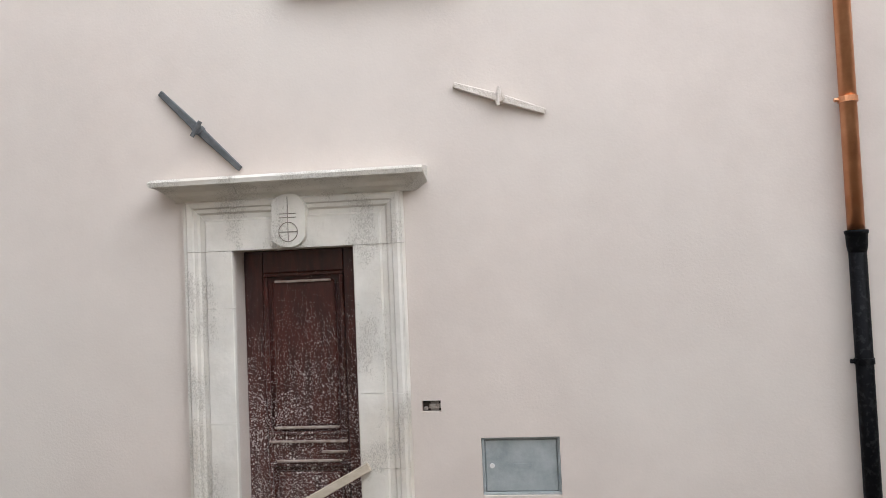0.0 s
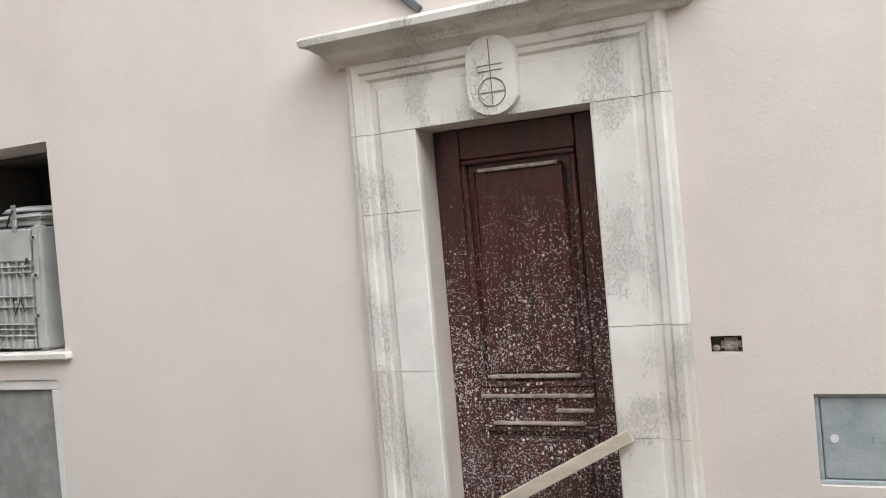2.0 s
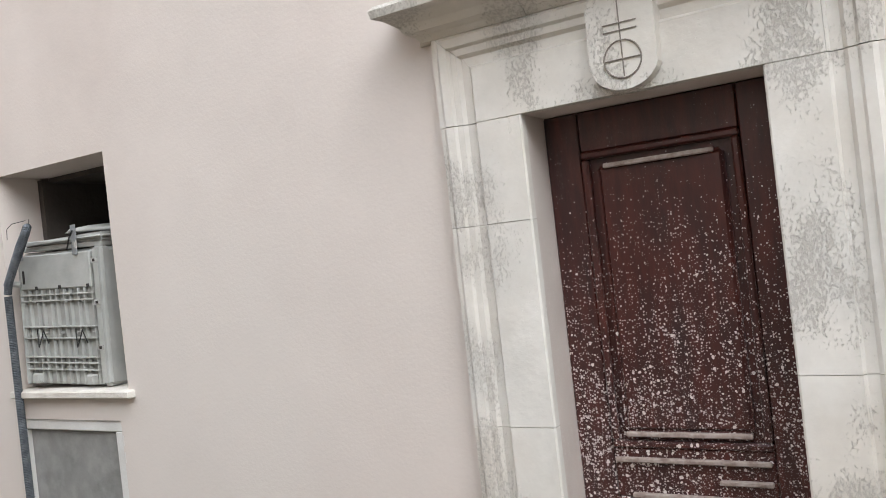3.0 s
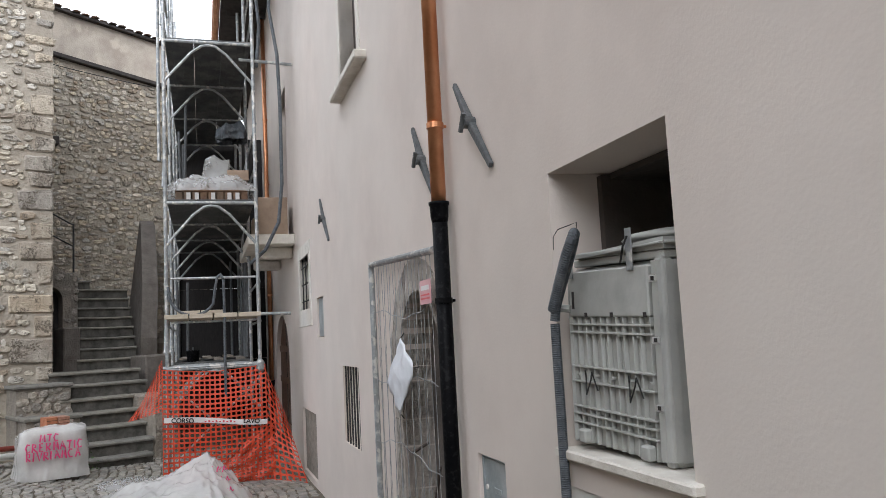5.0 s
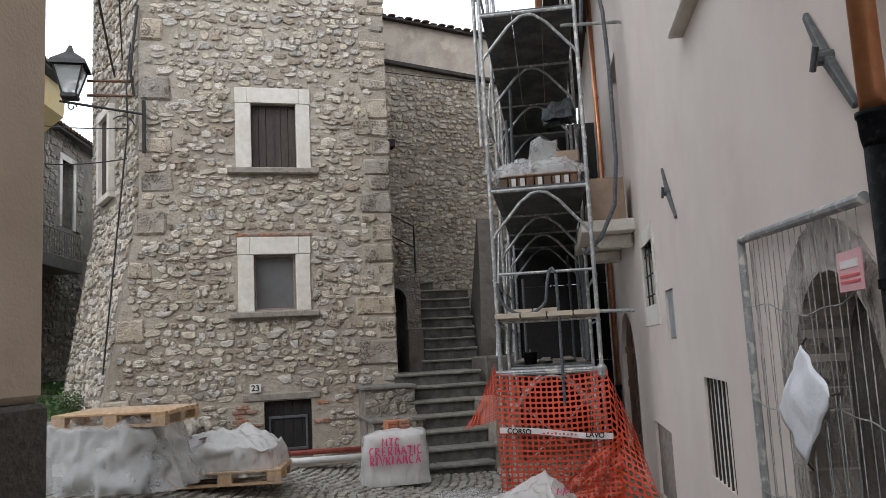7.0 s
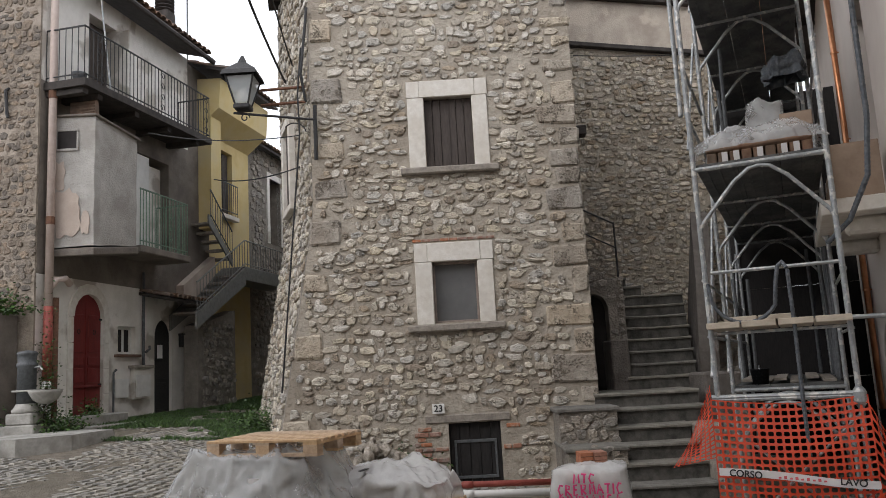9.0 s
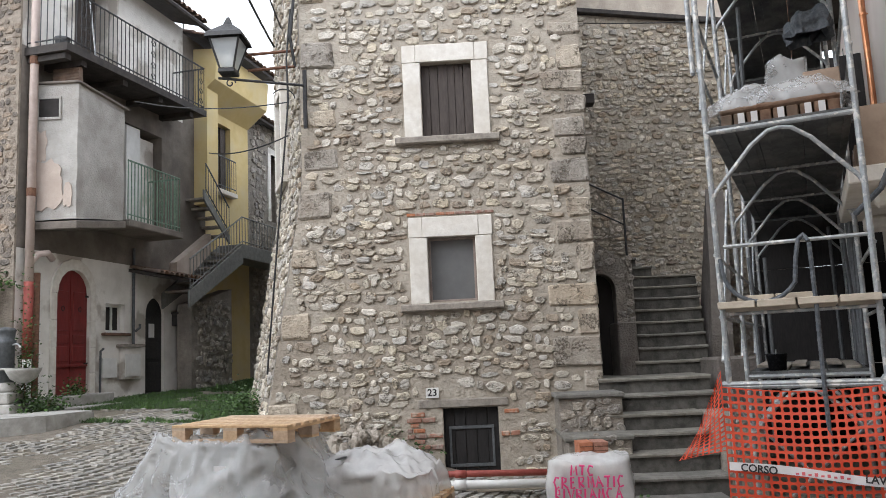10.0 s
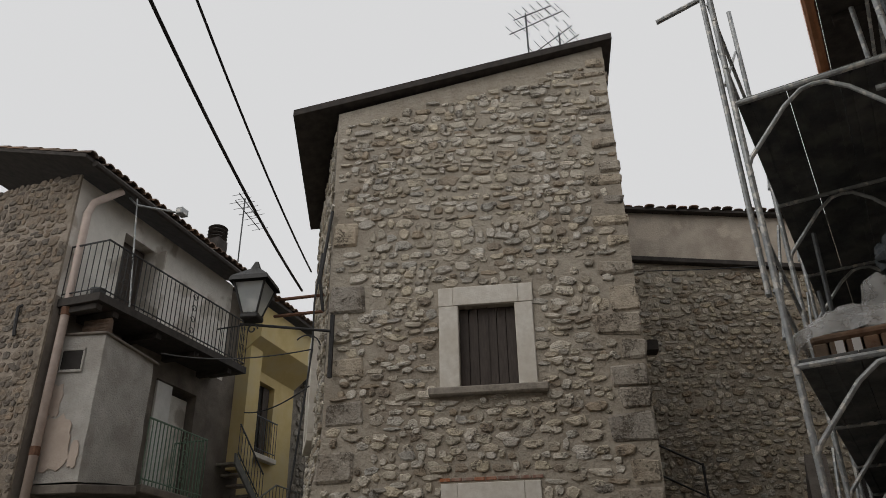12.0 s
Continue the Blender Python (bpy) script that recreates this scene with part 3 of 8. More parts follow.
def stones_joined(name, plan, mat, parent, label):
    vs, fs = [], []
    for k, cx, cz, w, h, d, lean in plan:
        base = len(vs)
        ca, sa = math.cos(radians(lean)), math.sin(radians(lean))
        for x, y, z in STONES[k][0]:
            px, pz = x * w * 1.06, z * h * 1.08
            vs.append((cx + px * ca - pz * sa, y * d, cz + px * sa + pz * ca))
        fs += [tuple(base + i for i in f) for f in STONES[k][1]]
    me = bpy.data.meshes.new(name)
    me.from_pydata(vs, [], fs)
    me.materials.append(mat)
    ob = new(name, me)
    ob.parent = parent
    return tagged(ob, label, kind="stuff")


# ---- ground ----
def build_ground():
    def axis(a, b, step):
        near = list(np.arange(a, b + 0.01, step))
        return [a - 400, a - 120, a - 40, a - 12] + near + [b + 12, b + 40, b + 120, b + 400]
    xs, ys = axis(-24, 5, 0.25), axis(-6, 11, 0.25)
    vs = []
    for y in ys:
        for x in xs:
            vs.append((x, y, ground_z(x, y) + 0.012 * noise.noise((x * 1.3, y * 1.3, 0))))
    n = len(xs)
    fs = [(j * n + i, j * n + i + 1, (j + 1) * n + i + 1, (j + 1) * n + i) for j in range(len(ys) - 1) for i in range(n - 1)]
    me = bpy.data.meshes.new("ground")
    me.from_pydata(vs, [], fs)
    me.materials.append(GROUND)
    me.shade_smooth()
    return tagged(new("ground", me), "bare earth and grit between worn cobbles", "ground", kind="structure")


ground = build_ground()

# ---- the pink house ----
DOOR = (-0.045, 0.604, -0.1, 1.922)
PINK_OPENS = [DOOR, (2.49, 3.26, 1.13, 2.12), (2.56, 3.30, 0.28, 1.005), (-1.055, -0.662, 0.63, 0.92), (3.868, 4.212, 0.695, 0.995),
              (-0.465, -0.368, 1.056, 1.112), (4.70, 5.62, -0.1, 1.82, 1.36), (7.1, 7.85, 0.636, 1.315), (9.95, 10.8, 1.94, 2.58),
              (8.92, 9.38, 1.59, 2.02), (12.4, 14.5, -0.3, 1.98, 1.22), (9.75, 11.0, -0.05, 0.72), (12.0, 13.1, 3.0, 5.3), (6.6, 7.35, 3.72, 5.0), (-0.40, 0.13, 3.34, 4.5)]
pink = tagged(mesh_object("wall_pink", pierced(bmesh.new(), -9, 22, -0.6, 7.59, 0.55, PINK_OPENS), PINK),
              "freshly rendered pale pink house wall", "wall", kind="structure")
pink.matrix_world = STREET
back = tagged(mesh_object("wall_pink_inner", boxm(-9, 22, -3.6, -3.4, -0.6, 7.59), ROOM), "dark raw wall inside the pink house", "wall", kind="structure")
back.matrix_world = STREET


# ---- the portal and its door ----
def build_portal():
    p = thing("door_surround", at(STREET, 0, 0, 0), "weathered carved limestone door surround with cornice and shield", "door surround")
    for side, (xi, xo) in (("left", (0.604, 0.872)), ("right", (-0.045, -0.313))):
        sgn = 1 if xo > xi else -1
        zs = [-0.1, 0.32, 1.02, 1.62, 1.922] if side == "left" else [-0.1, 0.45, 0.78, 1.16, 1.922]
        for z0, z1 in zip(zs, zs[1:]):
            bm = bmesh.new()
            w = abs(xo - xi)
            prof = [(0, -0.2), (0, 0.029), (0.005, 0.034), (0.142, 0.034), (0.150, 0.022), (0.176, 0.022), (0.186, 0.034), (0.205, 0.036), (0.212, 0.046), (0.236, 0.050), (0.248, 0.040), (w - 0.008, 0.040), (w, 0.012), (w, -0.2)]
            a = [bm.verts.new((xi + sgn * u, y, z0 + 0.001)) for u, y in prof]
            b = [bm.verts.new((xi + sgn * u, y, z1 - 0.001)) for u, y in prof]
            for i in range(len(prof)):
                j = (i + 1) % len(prof)
                bm.faces.new((a[i], a[j], b[j], b[i]))
            bm.faces.new(a)
            bm.faces.new(b)
            bmesh.ops.recalc_face_normals(bm, faces=bm.faces[:])
            part("jamb_stone", bm, PORTAL, p)
    part("lintel", boxm(-0.186, 0.746, -0.2, 0.034, 1.9225, 2.084, bevel=0.001), PORTAL, p)
    mould = [(0.142, -0.2), (0.142, 0.034), (0.150, 0.022), (0.176, 0.022), (0.186, 0.034), (0.205, 0.036), (0.212, 0.046), (0.236, 0.050), (0.248, 0.040), (0.262, 0.040), (0.268, 0.012), (0.268, -0.2)]
    ends = []
    for xi, sgn in ((0.604, 1), (-0.045, -1)):
        bm = bmesh.new()
        a = [bm.verts.new((xi + sgn * u, y, 1.9235)) for u, y in mould]
        b = [bm.verts.new((xi + sgn * u, y, 1.922 + u + 0.02 - 0.0015)) for u, y in mould]
        for i in range(len(mould)):
            j = (i + 1) % len(mould)
            bm.faces.new((a[i], a[j], b[j], b[i]))
        bm.faces.new(a)
        bm.faces.new(b)
        bmesh.ops.recalc_face_normals(bm, faces=bm.faces[:])
        part("corner_moulding", bm, PORTAL, p)
        ends.append([(xi + sgn * u, y, 1.922 + u + 0.02) for u, y in mould])
    bm = bmesh.new()
    a, b = [[bm.verts.new(q) for q in e] for e in ends]
    for i in range(len(mould)):
        j = (i + 1) % len(mould)
        bm.faces.new((a[i], a[j], b[j], b[i]))
    bm.faces.new(a)
    bm.faces.new(b)
    bmesh.ops.recalc_face_normals(bm, faces=bm.faces[:])
    part("head_moulding", bm, PORTAL, p)
    prof = [(-0.1, 2.19), (0.045, 2.19), (0.06, 2.205), (0.085, 2.215), (0.10, 2.235), (0.135, 2.255), (0.165, 2.262), (0.17, 2.285), (0.155, 2.30), (-0.1, 2.325)]
    for x0, x1 in ((-0.45, 0.547), (0.55, 1.0)):
        bm = profile_x(bmesh.new(), prof, x0, x1)
        for v in bm.verts:
            if v.co.y > 0.04:
                if x0 < 0 and abs(v.co.x - x0) < 0.001:
                    v.co.x += 0.14 - v.co.y * 0.8
                if x1 > 0.9 and abs(v.co.x - x1) < 0.001:
                    v.co.x -= 0.14 - v.co.y * 0.8
        part("cornice", bm, PORTAL, p)
    bm = bmesh.new()
    cx, pts = 0.285, []
    for i in range(28):
        a = 2 * math.pi * i / 28
        pts.append((cx + 0.092 * math.cos(a), 2.065 + (0.065 if math.sin(a) > 0 else -0.065) + 0.075 * math.sin(a)))
    f = [bm.verts.new((x, 0.062, z)) for x, z in pts]
    g = [bm.verts.new((cx + (x - cx) * 1.06, 0.02, 2.065 + (z - 2.065) * 1.04)) for x, z in pts]
    bm.faces.new(f)
    for i in range(28):
        bm.faces.new((f[i], f[(i + 1) % 28], g[(i + 1) % 28], g[i]))
    bmesh.ops.recalc_face_normals(bm, faces=bm.faces[:])
    shield = part("shield", bm, PORTAL, p, "carved stone shield with a ring and a cross")
    bm = bmesh.new()
    tube(bm, [(cx + 0.05 * math.cos(a * 0.262), 0.064, 2.005 + 0.05 * math.sin(a * 0.262)) for a in range(24)], 0.0022, 6, closed=True)
    tube(bm, [(cx - 0.05, 0.064, 2.005), (cx + 0.05, 0.064, 2.005)], 0.002, 6)
    tube(bm, [(cx, 0.064, 1.96), (cx, 0.064, 2.19)], 0.002, 6)
    tube(bm, [(cx - 0.045, 0.064, 2.10), (cx + 0.045, 0.064, 2.10)], 0.002, 6)
    tube(bm, [(cx - 0.045, 0.064, 2.08), (cx + 0.045, 0.064, 2.08)], 0.002, 6)
    part("carving", bm, SILLSTONE, shield, "grey cut lines")
    d = thing("door_1", at(STREET, 0, -0.135, 0), "dark red-brown panelled wooden door spattered with lime", "door", kind="structure")
    part("door_leaf", boxm(-0.045, 0.604, -0.05, -0.012, 0.04, 1.92), DOORWOOD, d)
    bm = bmesh.new()
    box(bm, -0.045, 0.05, -0.012, 0.006, 0.04, 1.92, 0.004)
    part("stile", bm, DOORWOOD, d)
    part("stile", boxm(0.50, 0.604, -0.012, 0.006, 0.04, 1.92, bevel=0.004), DOORWOOD, d)
    for z0, z1 in ((1.80, 1.92), (0.78, 0.925), (0.04, 0.2)):
        part("rail", boxm(0.052, 0.498, -0.012, 0.006, z0, z1, bevel=0.004), DOORWOOD, d)
    for z0, z1 in ((0.925, 1.80), (0.2, 0.78)):
        bm = bmesh.new()
        box(bm, 0.095, 0.455, -0.012, 0.004, z0 + 0.045, z1 - 0.045, 0.014)
        part("panel", bm, DOORWOOD, d)
        for a, b, c, e in ((0.052, 0.498, z0, z0 + 0.022), (0.052, 0.498, z1 - 0.022, z1), (0.052, 0.074, z0 + 0.022, z1 - 0.022), (0.476, 0.498, z0 + 0.022, z1 - 0.022)):
            part("moulding", boxm(a, b, -0.012, 0.014, c, e, bevel=0.006), DOORWOOD, d)
    for a, b, z in ((0.06, 0.49, 0.893), (0.10, 0.45, 0.968), (0.10, 0.45, 0.79), (0.06, 0.2, 0.838), (0.12, 0.43, 1.752)):
        part("drip_rail", boxm(a, b, 0.006, 0.022, z - 0.008, z + 0.006, bevel=0.003), LEDGE, d, "dusty ledge")
    bm = bmesh.new()
    box(bm, -0.022, 0.022, -0.012, 0.012, -0.42, 0.42, 0.003)
    pl = tagged(mesh_object("wooden_plank", bm, PLANK), "thin raw wooden plank leaning across the door", "plank")
    pl.matrix_world = at(STREET, 0.275, 0.055, 0.60) @ Matrix.Rotation(radians(-62), 4, "Y")
    bm = boxm(-0.05, 0.61, -0.5, 0.02, -0.1, 0.038, bevel=0.006)
    t = tagged(mesh_object("threshold", bm, PORTAL), "worn stone door threshold", "threshold", kind="structure")
    t.matrix_world = STREET


build_portal()


def wall_anchor(s, z, half, tilt, mat, label, knot=False):
    """A tie-rod anchor: two tapered bars through an eye."""
    a = thing("wall_anchor", at(STREET, s, 0, z) @ Matrix.Rotation(radians(tilt), 4, "Y"), label, "wall anchor", "wall anchors")
    for sg in (1, -1):
        bm = bmesh.new()
        vs = []
        for z0, w, t in ((0.02, 0.021, 0.036), (half, 0.015, 0.022)):
            vs.append([bm.verts.new((x, y, sg * z0)) for x, y in ((-w, 0.003), (w, 0.003), (w, t), (-w, t))])
        for i in range(4):
            bm.faces.new((vs[0][i], vs[0][(i + 1) % 4], vs[1][(i + 1) % 4], vs[1][i]))
        bm.faces.new(vs[0])
        bm.faces.new(vs[1])
        bmesh.ops.recalc_face_normals(bm, faces=bm.faces[:])
        bmesh.ops.bevel(bm, geom=bm.edges[:], offset=0.004, segments=1, affect="EDGES")
        part("bar", bm, mat, a)
    part("eye", tubem([(0, 0.0, 0), (0, 0.055, 0)], 0.028, 12), mat, a)
    part("wedge", tubem([(-0.045, 0.06, 0.01), (0.045, 0.06, -0.01)], 0.012, 8), mat, a)
    return a


wall_anchor(0.77, 2.574, 0.31, 45, IRON, "dark iron tie-rod anchor set aslant in the wall")
wall_anchor(-0.83, 2.635, 0.245, 70, PAINTBAR, "tie-rod anchor painted over with wall plaster")
wall_anchor(4.01, 2.52, 0.33, 41, IRON, "dark iron tie-rod anchor set aslant in the wall")
wall_anchor(4.86, 2.54, 0.29, 38, IRON, "dark iron tie-rod anchor set aslant in the wall")
wall_anchor(8.58, 2.78, 0.35, 45, IRON, "dark iron tie-rod anchor set aslant in the wall")


def downpipe(s, join, clamps, z0=-0.1, z1=7.6, n=0.06, r=0.039):
    p = thing("downpipe", at(STREET, s, n, 0), "copper rain downpipe running into a black cast-iron foot", "downpipe", "downpipes of the pink house")
    part("copper_pipe", tubem([(0, 0, join - 0.03), (0, 0, z1)], r, 20), COPPER, p, "shiny orange copper pipe", True)
    part("foot_pipe", tubem([(0, 0, z0), (0, 0, join)], r * 1.02, 20), BLACKPIPE, p, "black cast-iron pipe", True)
    bm = lathe(bmesh.new(), [(r * 1.0, join - 0.11), (r * 1.18, join - 0.075), (r * 1.24, join - 0.02), (r * 1.36, join - 0.015), (r * 1.36, join), (r * 1.1, join)], 20)
    part("socket", bm, BLACKPIPE, p, "", True)
    for z in clamps:
        mt = COPPER if z > join else BLACKPIPE
        c = part("clamp", lathe(bmesh.new(), [(r * 1.02, z - 0.014), (r * 1.15, z - 0.014), (r * 1.15, z + 0.014), (r * 1.02, z + 0.014)], 20), mt, p)
        part("bolt", tubem([(r * 1.1, 0, z), (r * 1.6, 0, z)], 0.01, 8), mt, c)
        part("bracket", tubem([(0, -r, z), (0, -n, z)], 0.008, 6), mt, c)
    return p


downpipe(-2.488, 1.876, (1.26, 2.50, 4.4))
downpipe(4.435, 2.222, (1.72, 2.62, 4.6))


def meter_box(x0, x1, z0, z1, mat=METERBOX):
    b = thing("meter_box", at(STREET, x0, -0.03, z0), "galvanised steel meter-box door set in the wall", "meter box", "meter boxes")
    w, h = x1 - x0, z1 - z0
    part("case", boxm(0, w, -0.25, -0.22, 0, h), mat, b)
    for a, c, d, e in ((0, w, 0, 0.014), (0, w, h - 0.014, h), (0, 0.014, 0.014, h - 0.014), (w - 0.014, w, 0.014, h - 0.014)):
        part("frame", boxm(a, c, -0.22, 0.012, d, e, bevel=0.002), mat, b)
    leaf = part("door", boxm(0.016, w - 0.016, -0.02, 0.006, 0.016, h - 0.016, bevel=0.004), mat, b)
    part("lock", tubem([(w - 0.05, 0.006, h * 0.5), (w - 0.05, 0.014, h * 0.5)], 0.012, 14), WHITEPAINT, leaf)
    part("plate", boxm(w * 0.36, w * 0.6, 0.006, 0.009, h * 0.46, h * 0.54, bevel=0.002), mat, leaf)
    return b


meter_box(-1.055, -0.662, 0.63, 0.92)
meter_box(3.868, 4.212, 0.695, 0.995)
b = thing("socket_hole", at(STREET, -0.465, -0.04, 1.056), "small open hole for a switch box in plaster", "wall hole", kind="structure")
part("backing", boxm(0, 0.097, -0.03, 0, 0, 0.056), ROOM, b)
part("mortar_lump", boxm(0.004, 0.066, -0.005, 0.020, 0.003, 0.046, bevel=0.010, seg=2), ROUGHCAST, b)
part("mortar_lump", boxm(0.07, 0.094, -0.005, 0.014, 0.003, 0.022, bevel=0.006), ROUGHCAST, b)


# ---- the window with the washing machine, and the hatch under it ----
def build_machine_window():
    w = thing("window_1", at(STREET, 2.49, 0, 1.13), "unglazed square window opening with a stone sill", "window", kind="structure")
    part("window_sill", boxm(-0.04, 0.79, -0.2, 0.035, -0.028, 0.006, bevel=0.006), WHITESTONE, w)
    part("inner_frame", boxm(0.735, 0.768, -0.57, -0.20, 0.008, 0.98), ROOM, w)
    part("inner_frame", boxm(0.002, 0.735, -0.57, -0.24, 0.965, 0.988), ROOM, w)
    m = thing("washing_machine", at(STREET, 2.50, -0.045, 1.122) @ Matrix.Rotation(radians(2.5), 4, "Z") @ Matrix.Rotation(radians(-2.2), 4, "Y"), "light grey washing machine with its ribbed back to the street", "washing machine")
    H = 0.64
    part("body", boxm(0.15, 0.715, -0.50, -0.022, 0.01, H - 0.03, bevel=0.015), MACHINE, m)
    bm = boxm(0.135, 0.66, -0.50, 0.004, H, H + 0.036, bevel=0.016, seg=3)
    for v in bm.verts:
        if v.co.x > 0.4:
            v.co.z -= 0.02 if v.co.z > H + 0.02 else 0.0
    part("lid", bm, MACHINE, m)
    part("lid_rim", boxm(0.16, 0.69, -0.47, -0.016, H - 0.026, H - 0.001, bevel=0.004), MACHINE, m)
    bulge = part("door_bulge", lathe(bmesh.new(), [(0.02, 0.035), (0.15, 0.030), (0.22, 0.018), (0.24, 0.0), (0.02, 0)], 24, 0.33, -0.27), MACHINE, m, "", True)
    bulge.location = (0, 0, H + 0.045)
    plate = part("cover_plate", boxm(0.222, 0.70, -0.02, 0.002, 0.442, 0.598, bevel=0.005), MACHINE, m)
    part("slot", boxm(0.665, 0.678, 0.002, 0.004, 0.47, 0.53), DARK, plate)
    for x in (0.235, 0.42, 0.58):
        part("screw_notch", boxm(x, x + 0.016, 0.001, 0.004, 0.442, 0.457), DARK, plate)
    part("corner_post", boxm(0.146, 0.212, -0.06, 0.006, 0.012, H - 0.014, bevel=0.018, seg=3), MACHINE, m)
    for z in (0.545, 0.365, 0.17):
        clip = part("clip_recess", boxm(0.168, 0.204, 0.005, 0.009, z, z + 0.022, bevel=0.004), PACK, m)
        part("screw", boxm(0.178, 0.192, 0.0085, 0.011, z + 0.005, z + 0.017), DARK, clip)
    part("side_recess", boxm(0.1465, 0.15, -0.40, -0.09, 0.20, 0.56, bevel=0.001), PACK, m)
    part("rating_label", boxm(0.144, 0.1465, -0.22, -0.12, 0.36, 0.44), METERBOX, m)
    part("side_strip", boxm(0.70, 0.715, -0.03, 0.0, 0.012, 0.598, bevel=0.005), MACHINE, m)
    part("back_panel", boxm(0.212, 0.70, -0.021, -0.017, 0.02, 0.441), MACHINE, m)
    for i in range(11):
        x = 0.222 + i * 0.0465 + (0.006 if i % 2 else 0)
        part("rib", boxm(x, x + 0.005, -0.017, 0.0, 0.02, 0.441, bevel=0.0012), MACHINE, m)
    for z in (0.417, 0.39, 0.273, 0.222, 0.137, 0.112, 0.082):
        part("cross_rib", boxm(0.214, 0.70, -0.017, 0.0035, z - 0.003, z + 0.003, bevel=0.0012), MACHINE, m)
    for k in range(9):
        part("rib_boss", tubem([(0.235 + 0.053 * k, -0.016, 0.245 + 0.14 * (k % 2)), (0.235 + 0.053 * k, 0.002, 0.245 + 0.14 * (k % 2))], 0.0055, 10), MACHINE, m)
    for x in (0.235, 0.60):
        part("foot_clip", boxm(x, x + 0.045, -0.01, 0.022, 0.02, 0.065, bevel=0.006), MACHINE, m)
    for x in (0.30, 0.56):
        part("cable_loop", tubem([(x - 0.035, 0.008, 0.20), (x - 0.02, 0.02, 0.262), (x + 0.0, 0.012, 0.235), (x + 0.015, 0.022, 0.185), (x + 0.035, 0.01, 0.245), (x + 0.02, 0.02, 0.265)], 0.0028, 5), CABLE, m)
    part("hinge_bracket", boxm(0.285, 0.318, 0.006, 0.010, 0.585, 0.715, bevel=0.001), GALV, m)
    part("bracket_tie", tubem([(0.30, 0.013, 0.69), (0.317, 0.018, 0.66), (0.345, 0.012, 0.61)], 0.0035, 5), CABLE, m)
    part("hinge_bracket", boxm(0.66, 0.69, 0.004, 0.008, 0.575, 0.635, bevel=0.001), GALV, m)
    part("drain_stub", tubem([(0.69, 0.004, 0.47), (0.73, 0.03, 0.475)], 0.014, 10), MACHINE, m)
    # corrugated hose
    h = thing("corrugated_hose", at(STREET, 0, 0, 0), "grey corrugated conduit rising out of the ground and bent over", "hose")
    pts = [(3.205, 0.035, z) for z in np.linspace(0.0, 1.57, 420)]
    rad = [0.0172 + (0.0014 if i % 2 else -0.0012) for i in range(len(pts))]
    part("standing_hose", tubem(pts, rad, 10), HOSE, h)
    loop = [(3.205, 0.035, 1.58), (3.195, 0.032, 1.63), (3.14, 0.028, 1.71), (3.075, 0.028, 1.785), (3.03, 0.032, 1.835), (2.995, 0.042, 1.86), (2.968, 0.058, 1.86),
            (2.968, 0.07, 1.835), (3.0, 0.076, 1.79), (3.05, 0.078, 1.72), (3.105, 0.078, 1.645), (3.13, 0.078, 1.612)]
    fine_pts = []
    for a, b2 in zip(loop, loop[1:]):
        k2 = max(2, int((Vector(b2) - Vector(a)).length / 0.0040))
        for k in range(k2):
            fine_pts.append(tuple(a[i] + (b2[i] - a[i]) * k / k2 for i in range(3)))
    part("bent_hose", tubem(fine_pts, [0.0172 + (0.0014 if i % 2 else -0.0012) for i in range(len(fine_pts))], 10), HOSE, h)
    part("tie", tubem([(2.99, 0.04, 1.85), (2.96, 0.05, 1.895), (2.985, 0.06, 1.89), (3.06, 0.07, 1.885), (3.10, 0.07, 1.865), (3.105, 0.07, 1.82)], 0.0016, 5), BLACKIRON, h)
    k = thing("hatch_door", at(STREET, 2.56, -0.02, 0.28), "white metal-framed hatch with dusty grey glass", "hatch door")
    for a, c, d, e in ((0, 0.74, 0, 0.05), (0, 0.74, 0.675, 0.725), (0, 0.055, 0.05, 0.675), (0.685, 0.74, 0.05, 0.675)):
        part("frame", boxm(a, c, -0.03, 0.012, d, e, bevel=0.004), WHITEPAINT, k)
    part("pane", boxm(0.055, 0.685, -0.015, -0.009, 0.05, 0.675), HATCH, k)
    for z in (0.55, 0.62, 0.12):
        part("hinge", tubem([(-0.004, 0.012, z), (-0.004, 0.012, z + 0.045)], 0.009, 8), WHITEPAINT, k)
    part("backing", boxm(0, 0.74, -0.3, -0.27, 0, 0.725), ROOM, k)


build_machine_window()


